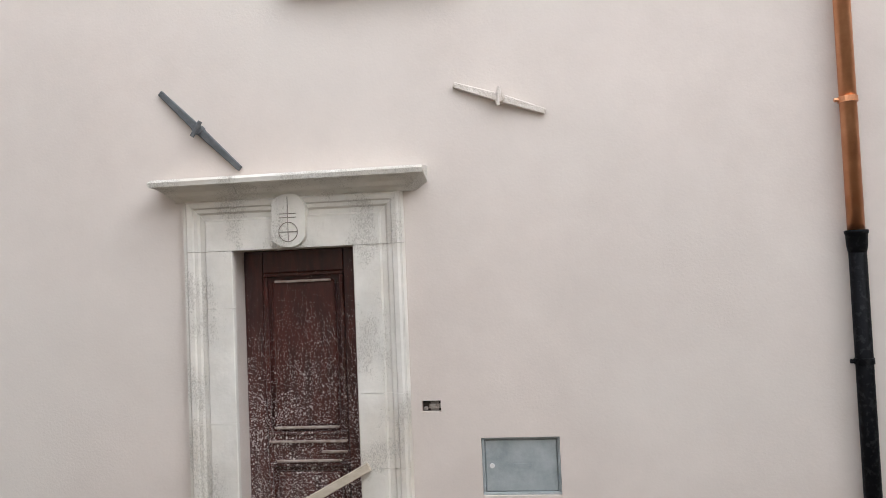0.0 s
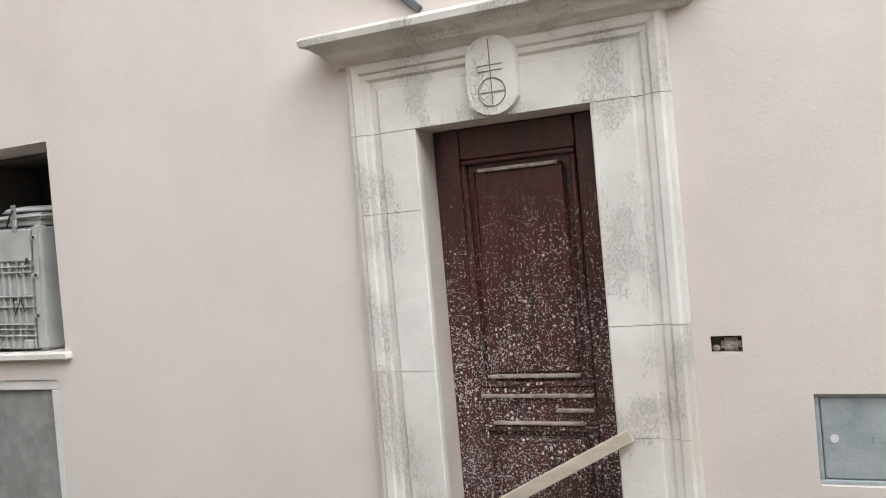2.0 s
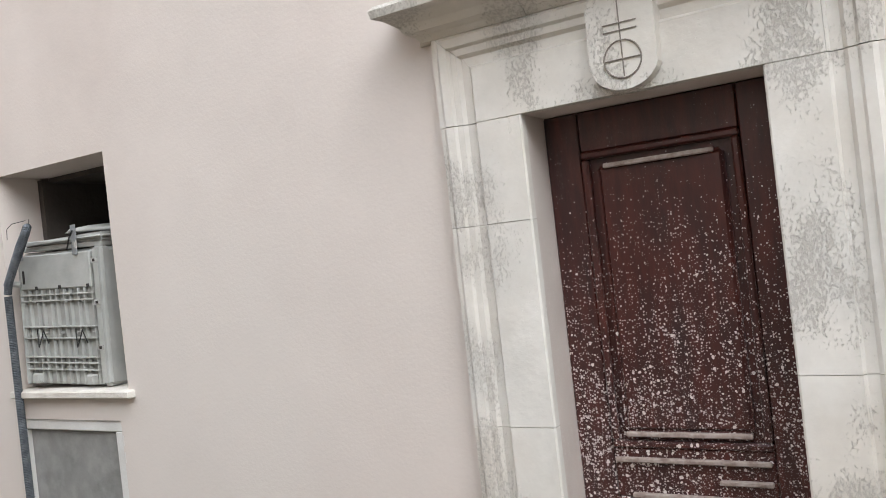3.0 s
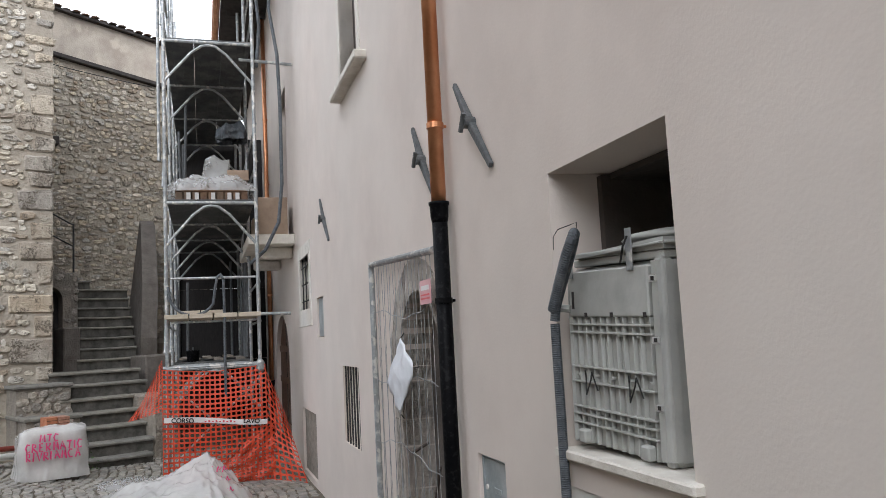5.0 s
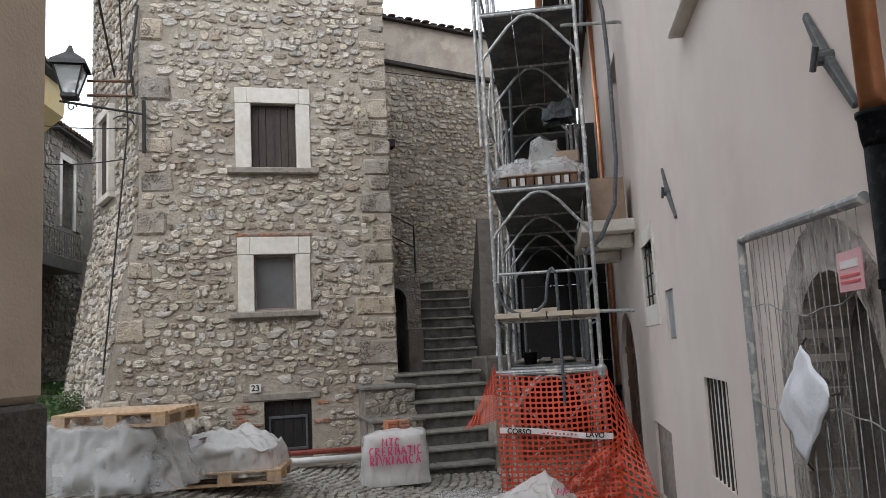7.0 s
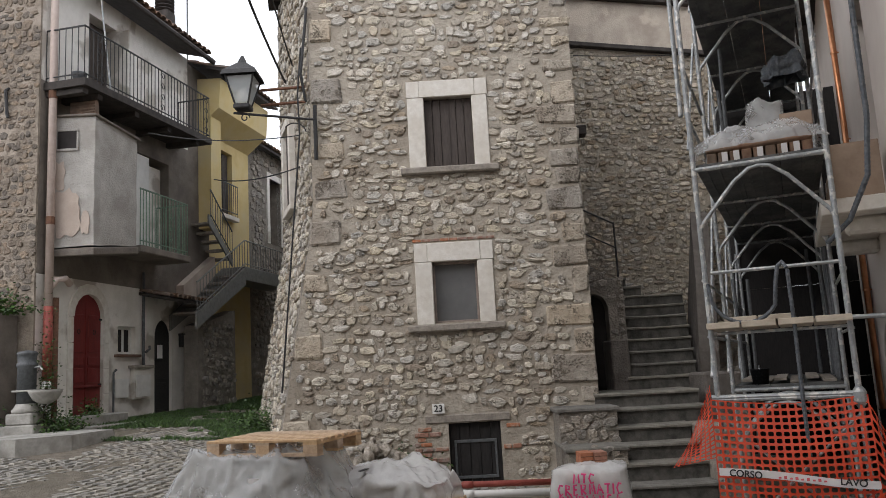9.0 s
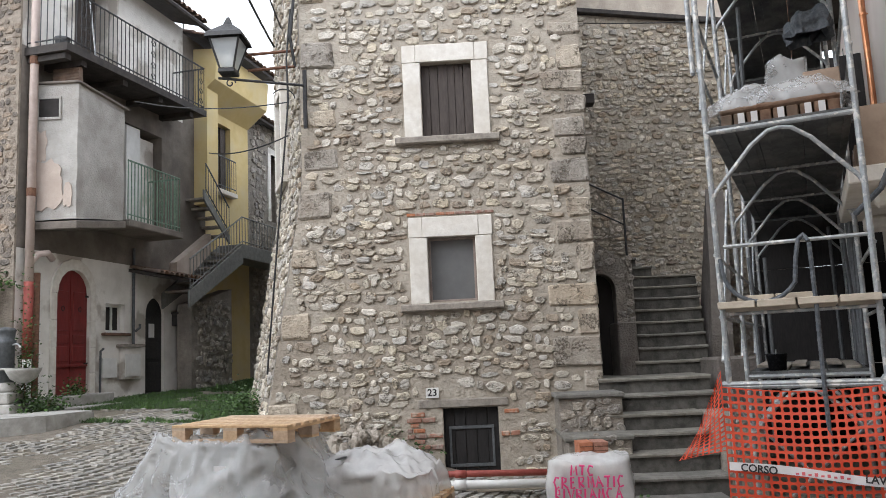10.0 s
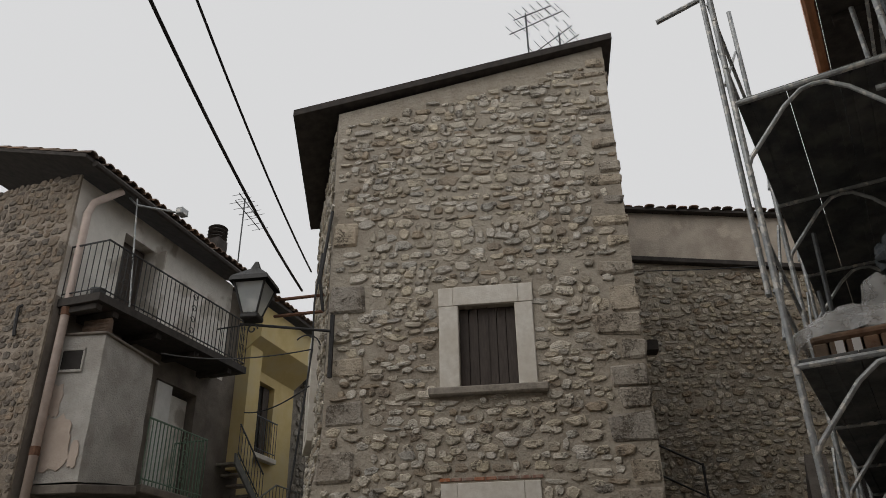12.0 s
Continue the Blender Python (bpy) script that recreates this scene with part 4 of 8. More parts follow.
# ---- the walled arch behind a wire gate, the grilles and the other openings of the pink wall ----
def build_gate():
    g = thing("mesh_fence_panel", at(STREET, 4.62, 0.045, 0), "galvanised wire-mesh site fence panel leaning on the wall", "fence panel")
    L = 1.60
    part("post", tubem([(L, 0, 0.02), (L, 0, 2.06)], 0.021, 10), GALV, g)
    part("top_rail", tubem([(0, 0.0, 2.0), (L, 0, 2.075)], 0.021, 10), GALV, g)
    part("bottom_rail", tubem([(0, 0.0, 0.1), (L, 0, 0.1)], 0.021, 10), GALV, g)
    n = 20
    for i in range(1, n):
        x = L * i / n
        part("wire", tubem([(x, 0, 0.1), (x + 0.006 * math.sin(7 * i), 0.012 * math.sin(3 * i), 1.0), (x, 0, 2.0 + 0.075 * x / L)], 0.0022, 5), GALV, g)
    for z in (0.42, 0.86, 1.28, 1.7):
        pts = [(x, 0.008 + 0.006 * math.sin(9 * x + z), z + 0.035 * math.sin(4 * x + 5 * z) + 0.008 * math.sin(17 * x)) for x in np.linspace(0, L, 24)]
        part("cross_wire", tubem(pts, 0.0028, 5), GALV, g)
    c = thing("white_tarp", at(STREET, 5.385, 0.07, 1.31), "white plastic sheet tied by its corners to the mesh", "tarp")
    bm = bmesh.new()
    q = [(-0.06, 0.235), (-0.345, 0.06), (0.02, -0.23), (0.36, -0.05)]
    N = 14
    grid = {}
    for i in range(N + 1):
        for j in range(N + 1):
            u, v = i / N, j / N
            x = (1 - u) * (1 - v) * q[0][0] + u * (1 - v) * q[1][0] + u * v * q[2][0] + (1 - u) * v * q[3][0]
            z = (1 - u) * (1 - v) * q[0][1] + u * (1 - v) * q[1][1] + u * v * q[2][1] + (1 - u) * v * q[3][1]
            grid[i, j] = bm.verts.new((x, 0.02 * noise.noise((x * 9, z * 9, 3)) + 0.03 * math.sin(math.pi * u) * math.sin(math.pi * v), z))
    for i in range(N):
        for j in range(N):
            bm.faces.new((grid[i, j], grid[i + 1, j], grid[i + 1, j + 1], grid[i, j + 1]))
    part("sheet", bm, CLOTH, c, "", True).modifiers.new("thick", "SOLIDIFY").thickness = 0.003
    for x, z in q:
        part("cord", tubem([(x, 0, z), (x * 1.1, -0.02, z * 1.12)], 0.004, 5), CABLE, c)
    sgn = thing("warning_sign", at(STREET, 4.64, 0.068, 1.72), "small red and white paper warning sign on the mesh", "sign")
    part("board", boxm(0, 0.21, -0.004, 0.0, 0, 0.13), SIGNPINK, sgn)
    for z in (0.025, 0.045):
        part("line_of_writing", boxm(0.02, 0.19, 0.0, 0.002, z, z + 0.009), SIGNRED, sgn)
    part("heading", boxm(0.03, 0.18, 0.0, 0.002, 0.075, 0.10), TAPE, sgn)
    # rough stone ring round the arch, proud of the plaster edge, and masonry within
    a = thing("stone_arch", at(STREET, 0, 0, 0), "rough stone arch laid bare round a walled opening", "arch")
    rng = random.Random(3)
    outer = arch_curve(4.52, 5.84, 1.36, 2.02, 13)
    inner = arch_curve(4.70, 5.62, 1.36, 1.82, 13)
    for (o0, o1, i0, i1) in zip(outer, outer[1:], inner, inner[1:]):
        bm = bmesh.new()
        y = rng.uniform(0.006, 0.012)
        f = [bm.verts.new((p[0], y, p[1])) for p in (i0, i1, o1, o0)]
        bk = [bm.verts.new((p[0], -0.25, p[1])) for p in (i0, i1, o1, o0)]
        bm.faces.new(f)
        for i in range(4):
            bm.faces.new((f[i], f[(i + 1) % 4], bk[(i + 1) % 4], bk[i]))
        bmesh.ops.recalc_face_normals(bm, faces=bm.faces[:])
        part("arch_stone", bm, ROUGHCAST, a)
    for x0, x1 in ((5.62, 5.82), (4.55, 4.70)):
        z = -0.1
        while z < 1.34:
            h = rng.uniform(0.16, 0.3)
            part("arch_stone", boxm(x0, x1, -0.25, rng.uniform(0.006, 0.012), z, min(z + h, 1.36) - 0.001, bevel=0.004), ROUGHCAST, a)
            z += h
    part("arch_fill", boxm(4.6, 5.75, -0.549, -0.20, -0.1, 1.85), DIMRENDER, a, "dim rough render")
    for x0, z0, x1, z1 in ((5.05, 0.35, 4.78, 0.85), (5.3, 0.86, 5.0, 0.95)):
        part("lath", tubem([(x0, 0.03, z0), (x1, 0.02, z1)], 0.009, 6), SHUTTER, a, "dark stick")


build_gate()


def grille_window(name, label, x0, x1, z0, z1, bars, surround=None, horizontals=0):
    g = thing(name, at(STREET, x0, 0, z0), label, "window", kind="structure")
    w, h = x1 - x0, z1 - z0
    part("backing", boxm(0, w, -0.35, -0.06 if bars > 4 else -0.32, 0, h), PINK if bars > 4 else DARK, g)
    for i in range(bars):
        x = w * (i + 0.5) / bars
        part("bar", tubem([(x, -0.015, 0), (x, -0.015, h)], 0.008, 7), BLACKIRON, g)
    for i in range(horizontals):
        z = h * (i + 0.5) / horizontals
        part("cross_bar", tubem([(0, -0.02, z), (w, -0.02, z)], 0.010, 7), BLACKIRON, g)
    if surround:
        t = surround
        for a, c, d, e in ((-t, w + t, -t * 1.3, 0), (-t, w + t, h, h + t), (-t, 0, 0, h), (w, w + t, 0, h)):
            part("surround_stone", boxm(a, c, -0.2, 0.012, d, e, bevel=0.004), PORTAL, g)
    return g


grille_window("window_2", "small cellar window with upright iron bars", 7.1, 7.85, 0.636, 1.315, 6)
grille_window("window_3", "small window with a wrought-iron grille and stone frame", 9.95, 10.8, 1.94, 2.58, 3, 0.16, 3)
p = thing("wall_panel", at(STREET, 8.92, -0.03, 1.59), "grey zinc service panel in the wall", "panel")
part("panel_door", boxm(0.01, 0.45, -0.02, 0.012, 0.01, 0.42, bevel=0.004), METERBOX, p)
part("panel_case", boxm(0.0, 0.46, -0.3, -0.28, 0.0, 0.43), ROOM, p)
p = thing("cellar_hatch", at(STREET, 9.75, -0.02, -0.05), "low weathered wooden cellar hatch", "hatch door")
part("hatch_leaf", boxm(0.02, 1.23, -0.06, -0.01, 0.0, 0.75, bevel=0.006), SILLSTONE, p)
for z in (0.15, 0.58):
    part("hinge", boxm(0.04, 0.2, -0.012, 0.0, z, z + 0.03, bevel=0.003), IRON, p)
d = thing("door_2", at(STREET, 12.4, -0.07, 0), "arched wooden house door, weathered brown", "door", kind="structure")
part("door_leaf", arch_panel(bmesh.new(), 0.0, 2.1, -0.2, 1.22, 1.98, -0.06, 0), BROWNFRAME, d)
part("door_split", boxm(1.04, 1.06, 0.0, 0.012, -0.2, 1.88), SHUTTER, d)
for z in (0.2, 0.9, 1.4):
    part("door_rail", boxm(0.06, 2.04, 0.0, 0.02, z, z + 0.1, bevel=0.006), BROWNFRAME, d)
# balcony with boxes, and its door
b = thing("stone_balcony", at(STREET, 11.25, 0, 2.70), "small stone balcony slab of the pink house", "balcony")
part("slab", boxm(0, 2.4, 0.0, 0.62, 0.16, 0.30, bevel=0.012), WHITESTONE, b)
for x in (0.25, 2.0):
    part("corbel", boxm(x, x + 0.2, 0.0, 0.42, 0.0, 0.16, bevel=0.03), WHITESTONE, b)
part("backing", boxm(0.75, 1.85, -0.4, -0.36, 0.3, 2.6), DARK, b)
for x in (0.75, 1.30):
    part("door_leaf", boxm(x, x + 0.54, -0.30, -0.26, 0.3, 2.6, bevel=0.006), SHUTTER, b)
for x0, w, dd, h in ((0.12, 0.5, 0.4, 0.52), (0.75, 0.5, 0.42, 0.34)):
    c = thing("cardboard_box", at(STREET, 11.25 + x0, 0.08, 3.0), "closed brown cardboard box on the balcony", "box", "boxes on the balcony")
    part("carton", boxm(0, w, 0, dd, 0, h, bevel=0.006), CARTON, c)
    part("tape_strip", boxm(w * 0.45, w * 0.55, -0.001, dd + 0.002, h - 0.1, h + 0.001), TAPE, c)
for k, (x0, x1, z0, z1) in enumerate(((6.6, 7.35, 3.72, 5.0), (-0.40, 0.13, 3.34, 4.5))):
    w = thing("window_%d" % (4 + k), at(STREET, x0, 0, z0), "upper window with a stone sill and brown shutters", "window", kind="structure")
    part("window_sill", boxm(-0.32, x1 - x0 + 0.12, -0.2, 0.10, -0.065, 0.006, bevel=0.012), WHITESTONE, w)
    part("backing", boxm(0, x1 - x0, -0.35, -0.32, 0, z1 - z0), DARK, w)
    for i in (0, 1):
        h2 = (x1 - x0) / 2
        part("shutter", boxm(i * h2 + 0.004, (i + 1) * h2 - 0.004, -0.16, -0.12, 0, z1 - z0, bevel=0.004), SHUTTER, w)
    for a in (-0.10, x1 - x0):
        part("surround_stone", boxm(a, a + 0.10, -0.2, 0.014, 0, z1 - z0, bevel=0.004), PORTAL, w)
    part("surround_stone", boxm(-0.10, x1 - x0 + 0.10, -0.2, 0.014, z1 - z0, z1 - z0 + 0.12, bevel=0.004), PORTAL, w)
downpipe(14.9, 0.9, (2.4, 4.4, 5.6))
r = thing("roof_pink", at(STREET, 0, 0, 7.6), "tiled eaves of the pink house", "roof", kind="structure")
part("eaves_board", boxm(-9, 22, -4, 0.80, 0.0, 0.10), EAVES, r)
for i in range(16):
    part("rafter", boxm(-8 + i * 1.9, -7.9 + i * 1.9, 0.003, 0.70, -0.10, -0.004, bevel=0.006), EAVES, r)
part("gutter", tubem([(-9, 0.875, 0.06), (22, 0.875, 0.06)], 0.07, 10), COPPER, r)


# ---- the stone house (tower) ----
def tower_top(x):
    return 9.24 - 0.2 * x


def tower_edge(z):
    return 0.17 * max(0.0, 3.9 - z) ** 1.0


TW1 = (1.435, 2.10, 4.47, 5.46)
TW2 = (1.495, 2.10, 2.31, 3.135)
TDOOR = (1.315, 2.0, 0.1, 0.985)
tower = thing("house_stone", TOWER, "old rubble-stone house with pale window frames and sloping roof", "house")
part("wall_front", pierced(bmesh.new(), 0, 3.7, -0.5, 9.24, 0.5, [TW1, TW2, TDOOR], tower_top, tower_edge, extra_z=(0.5, 1.5, 2.0, 2.8, 3.9)), MORTAR, tower)
bm = pierced(bmesh.new(), -2.5, 0.7, -0.5, 8.45, 0.4, [], extra_z=(0.5, 1.5, 2.5, 3.9))
for v in bm.verts:
    v.co.x, v.co.y = v.co.x + 0.34 * tower_edge(v.co.z), v.co.y + 0.94 * tower_edge(v.co.z)
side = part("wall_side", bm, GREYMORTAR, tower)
side.matrix_parent_inverse = TOWER.inverted()
side.matrix_basis = TOWERSIDE
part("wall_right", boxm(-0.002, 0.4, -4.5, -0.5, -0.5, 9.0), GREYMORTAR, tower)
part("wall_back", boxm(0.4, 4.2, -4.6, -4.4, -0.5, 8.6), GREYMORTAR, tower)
bm = bmesh.new()
top = [(-0.14, 0.12, 9.27), (4.32, 0.12, 8.46), (4.9, -2.8, 8.30), (-0.14, -4.6, 9.27)]
lo = [bm.verts.new(p) for p in top]
hi = [bm.verts.new((x, y, z + 0.10)) for x, y, z in top]
bm.faces.new(lo)
bm.faces.new(hi)
for i in range(4):
    bm.faces.new((lo[i], lo[(i + 1) % 4], hi[(i + 1) % 4], hi[i]))
bmesh.ops.recalc_face_normals(bm, faces=bm.faces[:])
part("roof", bm, EAVES, tower, "thin dark roof edge overhanging the side")


def tower_window(o, blind, sill_drop, lintel):
    x0, x1, z0, z1 = o
    w = thing("window_6" if blind == "shutter" else "window_7", at(TOWER, x0, 0, z0),
              "window with pale stone frame and closed brown shutters" if blind == "shutter" else "window with pale stone frame and grey insect screen", "window", kind="structure")
    a, h = x1 - x0, z1 - z0
    part("jamb", boxm(-0.215, -0.003, -0.3, 0.035, -0.02, h, bevel=0.008), WHITESTONE, w)
    part("jamb", boxm(a + 0.003, a + 0.235, -0.3, 0.035, -0.02, h, bevel=0.008), WHITESTONE, w)
    for xa, xb, y1 in ((-0.225, -0.052, 0.038), (-0.05, a + 0.06, 0.042), (a + 0.062, a + 0.24, 0.036)):
        part("lintel_stone", boxm(xa, xb, -0.3, y1, h + 0.003, h + lintel, bevel=0.006), WHITESTONE, w)
    bm = bmesh.new()
    box(bm, -0.33, a + 0.36, -0.3, 0.11, -0.115, -0.022, 0.015)
    part("window_sill", bm, SILLSTONE, w)
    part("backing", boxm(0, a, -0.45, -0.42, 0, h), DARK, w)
    if blind == "shutter":
        for i in (0, 1):
            for k in range(3):
                xa = i * a / 2 + k * a / 6
                part("shutter_board", boxm(xa + 0.003, xa + a / 6 - 0.003, -0.12, -0.085, 0.01, h - 0.005, bevel=0.003), SHUTTER, w)
        part("shutter_stop", boxm(a / 2 - 0.01, a / 2 + 0.01, -0.085, -0.07, 0.01, h), SHUTTER, w)
    else:
        for q in ((0, a, -0.02, 0.03), (0, a, h - 0.03, h), (0, 0.03, 0.03, h - 0.03), (a - 0.03, a, 0.03, h - 0.03)):
            part("frame", boxm(q[0], q[1], -0.14, -0.08, q[2], q[3], bevel=0.004), TAUPE, w)
        part("screen", boxm(0.03, a - 0.03, -0.12, -0.115, 0.03, h - 0.03), SCREEN, w)
    return w


tower_window(TW1, "shutter", 0, 0.24)
tower_window(TW2, "screen", 0, 0.26)
d = thing("door_3", at(TOWER, 1.315, -0.06, 0.1), "low dark brown plank cellar door under a timber lintel", "door", kind="structure")
part("backing", boxm(0.0, 0.685, -0.4, -0.36, -0.1, 0.9), DARK, d)
for i in range(5):
    part("board", boxm(0.003 + i * 0.137, 0.134 + i * 0.137, -0.06, -0.03, 0.02, 0.885, bevel=0.003), PITCH, d)
for q in ((0.06, 0.62, 0.16, 0.20), (0.06, 0.62, 0.62, 0.66), (0.06, 0.09, 0.2, 0.62), (0.59, 0.62, 0.2, 0.62)):
    part("hatch_frame", boxm(q[0], q[1], -0.03, -0.01, q[2], q[3], bevel=0.004), IRON, d)
l = tagged(mesh_object("timber_lintel", boxm(1.18, 2.30, -0.2, 0.022, 0.99, 1.10, bevel=0.015), SILLSTONE), "grey weathered timber lintel over the cellar door", "lintel")
l.matrix_world = TOWER
bs = thing("beam_stub", at(TOWER, -0.26, -0.75, 5.0), "dark timber beam end jutting from the house corner", "beam")
part("beam", boxm(0, 0.3, -0.1, 0.1, 0, 0.14, bevel=0.01), EAVES, bs)
n = thing("house_number", at(TOWER, 2.04, 0.04, 1.122), "white enamel house number plate reading 23", "number plate")
part("plate", boxm(0, 0.16, -0.006, 0.004, 0, 0.125, bevel=0.003), WHITEPAINT, n)
written("23", 0.12, BLACKINK, n, Matrix.Translation((0.08, 0.006, 0.062)) @ WRITING)

# ---- stairs beside the stone house ----
STAIRS = facing(-12.70, 7.75, 0, 1, 0)
stairs = thing("stone_stairs", STAIRS, "worn grey stone steps climbing between the houses", "stairs")
rng = random.Random(12)


def worn_slab(x0, x1, y0, y1, z0, z1):
    """A step slab with a hollowed, chipped nose."""
    n2 = 10
    bm = bmesh.new()
    rows = []
    for i in range(n2 + 1):
        x = x0 + (x1 - x0) * i / n2
        dip = 0.012 * math.sin(math.pi * i / n2) + rng.uniform(0, 0.005)
        chip = rng.uniform(0, 0.012)
        rows.append([bm.verts.new(p) for p in ((x, y0, z0), (x, y1 - chip, z0), (x, y1 - chip * 0.4, z1 - 0.016 - dip), (x, y1 - 0.014 - chip, z1 - dip), (x, y0, z1 - dip * 0.5))])
    for a, b in zip(rows, rows[1:]):
        for i in range(5):
            j = (i + 1) % 5
            bm.faces.new((a[i], a[j], b[j], b[i]))
    bm.faces.new(rows[0])
    bm.faces.new(rows[-1])
    bmesh.ops.recalc_face_normals(bm, faces=bm.faces[:])
    return bm


tops = [0.115, 0.30, 0.505, 0.695, 0.885, 1.085, 1.27]
for i, z in enumerate(tops):
    y = 0.28 - i * 0.28
    last = i == len(tops) - 1
    x0, x1 = (0.10 if i == 0 else -0.30 if z > 0.95 else 0.0), 1.07
    part("tread", worn_slab(x0, x1, y - (1.1 if last else 0.31), y + 0.025, z - 0.05, z), STEP, stairs)
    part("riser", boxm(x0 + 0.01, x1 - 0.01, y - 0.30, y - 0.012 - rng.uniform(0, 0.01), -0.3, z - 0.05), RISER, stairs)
for i in range(8):
    z, y = 1.445 + 0.186 * i, -2.30 - i * 0.24
    part("tread", worn_slab(-0.58 - 0.055 * i, 0.42 - 0.05 * i, y - 0.3, y + 0.02, z - 0.045, z), STEP, stairs)
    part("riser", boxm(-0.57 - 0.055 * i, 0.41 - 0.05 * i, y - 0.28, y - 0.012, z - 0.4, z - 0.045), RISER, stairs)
for i, (x0, x1) in enumerate(((-0.35, 0.02), (-0.15, 0.10))):
    z, y = 2.93 + 0.17 * i, -4.25 - 0.22 * i
    part("tread", worn_slab(x0, x1, y - 0.5, y + 0.02, z - 0.05, z), STEP, stairs)
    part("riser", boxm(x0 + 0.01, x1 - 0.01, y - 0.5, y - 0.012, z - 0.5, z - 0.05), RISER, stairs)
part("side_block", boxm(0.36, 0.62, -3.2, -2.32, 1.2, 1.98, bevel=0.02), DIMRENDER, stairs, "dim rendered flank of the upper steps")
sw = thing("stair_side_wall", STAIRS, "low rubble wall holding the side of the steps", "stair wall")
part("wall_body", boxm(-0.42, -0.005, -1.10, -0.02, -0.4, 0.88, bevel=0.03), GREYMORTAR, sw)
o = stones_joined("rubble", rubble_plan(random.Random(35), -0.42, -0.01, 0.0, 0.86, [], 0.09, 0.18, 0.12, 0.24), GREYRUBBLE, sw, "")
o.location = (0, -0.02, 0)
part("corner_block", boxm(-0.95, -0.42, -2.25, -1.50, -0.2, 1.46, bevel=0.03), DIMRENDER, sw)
# the pier at the stair's foot, beside the house
pier = thing("stone_pier", TOWER, "low rubble pier capped with grey slabs beside the stairs", "pier")
for x0, x1, y1, z1 in ((-0.10, 0.62, 0.62, 1.13), (-0.08, 0.60, 1.15, 0.70)):
    part("pier_body", boxm(x0, x1, 0.0, y1, -0.3, z1 - 0.055), GREYMORTAR, pier)
    part("pier_cap", boxm(x0 - 0.03, x1 + 0.04, 0.0, y1 + 0.04, z1 - 0.055, z1, bevel=0.014), STEP, pier)
# the block with a dark arched door, and the way up to the left
block = thing("stair_wall", facing(-15.35, 7.34, 0, 1, 0), "rubble stair wall with a dark arched doorway", "stair wall")
part("wall_block", pierced(bmesh.new(), 0.0, 0.75, 0.9, 3.1, 0.6, [(0.14, 0.55, 1.2, 2.68, 2.45)], top=lambda x: 2.85 + 0.75 * x), GREYMORTAR, block)
part("wall_corner", boxm(-0.16, 0.0, -0.9, -0.2, 1.8, 2.92, bevel=0.03), GREYMORTAR, block)
o = stones_joined("corner_rubble", rubble_plan(random.Random(22), -0.16, 0.02, 2.0, 2.9, [], 0.06, 0.12, 0.07, 0.14), GREYRUBBLE, block, "")
o.location = (0, -0.2, 0)
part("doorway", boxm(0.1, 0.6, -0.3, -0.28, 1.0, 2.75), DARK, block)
plan = rubble_plan(random.Random(21), 0.0, 0.72, 1.9, 3.3, [(0.12, 0.57, 1.0, 2.7)], 0.06, 0.12, 0.08, 0.18, top=lambda x: 2.85 + 0.75 * x)
stones_joined("rubble", plan, GREYRUBBLE, block, "")
bm = bmesh.new()
out = [(-0.61, -2.30, 0.9), (-0.63, -2.30, 1.75), (-0.82, -2.75, 2.75), (-1.20, -3.9, 4.0), (-1.42, -4.6, 4.2), (-1.0, -4.6, 0.9)]
f = [bm.verts.new(q) for q in out]
g = [bm.verts.new((x - 0.28, y, z)) for x, y, z in out]
bm.faces.new(f)
bm.faces.new(g)
for i in range(6):
    bm.faces.new((f[i], f[(i + 1) % 6], g[(i + 1) % 6], g[i]))
bmesh.ops.recalc_face_normals(bm, faces=bm.faces[:])
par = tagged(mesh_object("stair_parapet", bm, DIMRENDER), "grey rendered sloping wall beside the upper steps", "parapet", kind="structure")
par.matrix_world = STAIRS
hr = thing("iron_handrail", facing(-15.72, 7.47, 3.0, 1, 0), "thin black iron handrail on the stair wall", "handrail")
part("rail_post", tubem([(0, 0, -0.3), (0, 0, 0.82)], 0.016, 8), BLACKIRON, hr)
part("rail", tubem([(0, 0, 0.8), (0.85, 0, 1.25)], 0.014, 8), BLACKIRON, hr)
part("rail", tubem([(0, 0, 0.42), (0.85, 0, 0.87)], 0.012, 8), BLACKIRON, hr)

# ---- the wall behind the stairs ----
BACKW = facing(-17.6, 9.6, 0, 1, 0)
rear = thing("house_rear_wall", BACKW, "tall rubble wall with old ochre plaster above, behind the stairs", "house")


def sloped(bm):
    """The ledge and eaves fall gently towards the pink house."""
    for v in bm.verts:
        if v.co.z > 5:
            v.co.z -= 0.138 * (2.1 - v.co.x)
    return bm


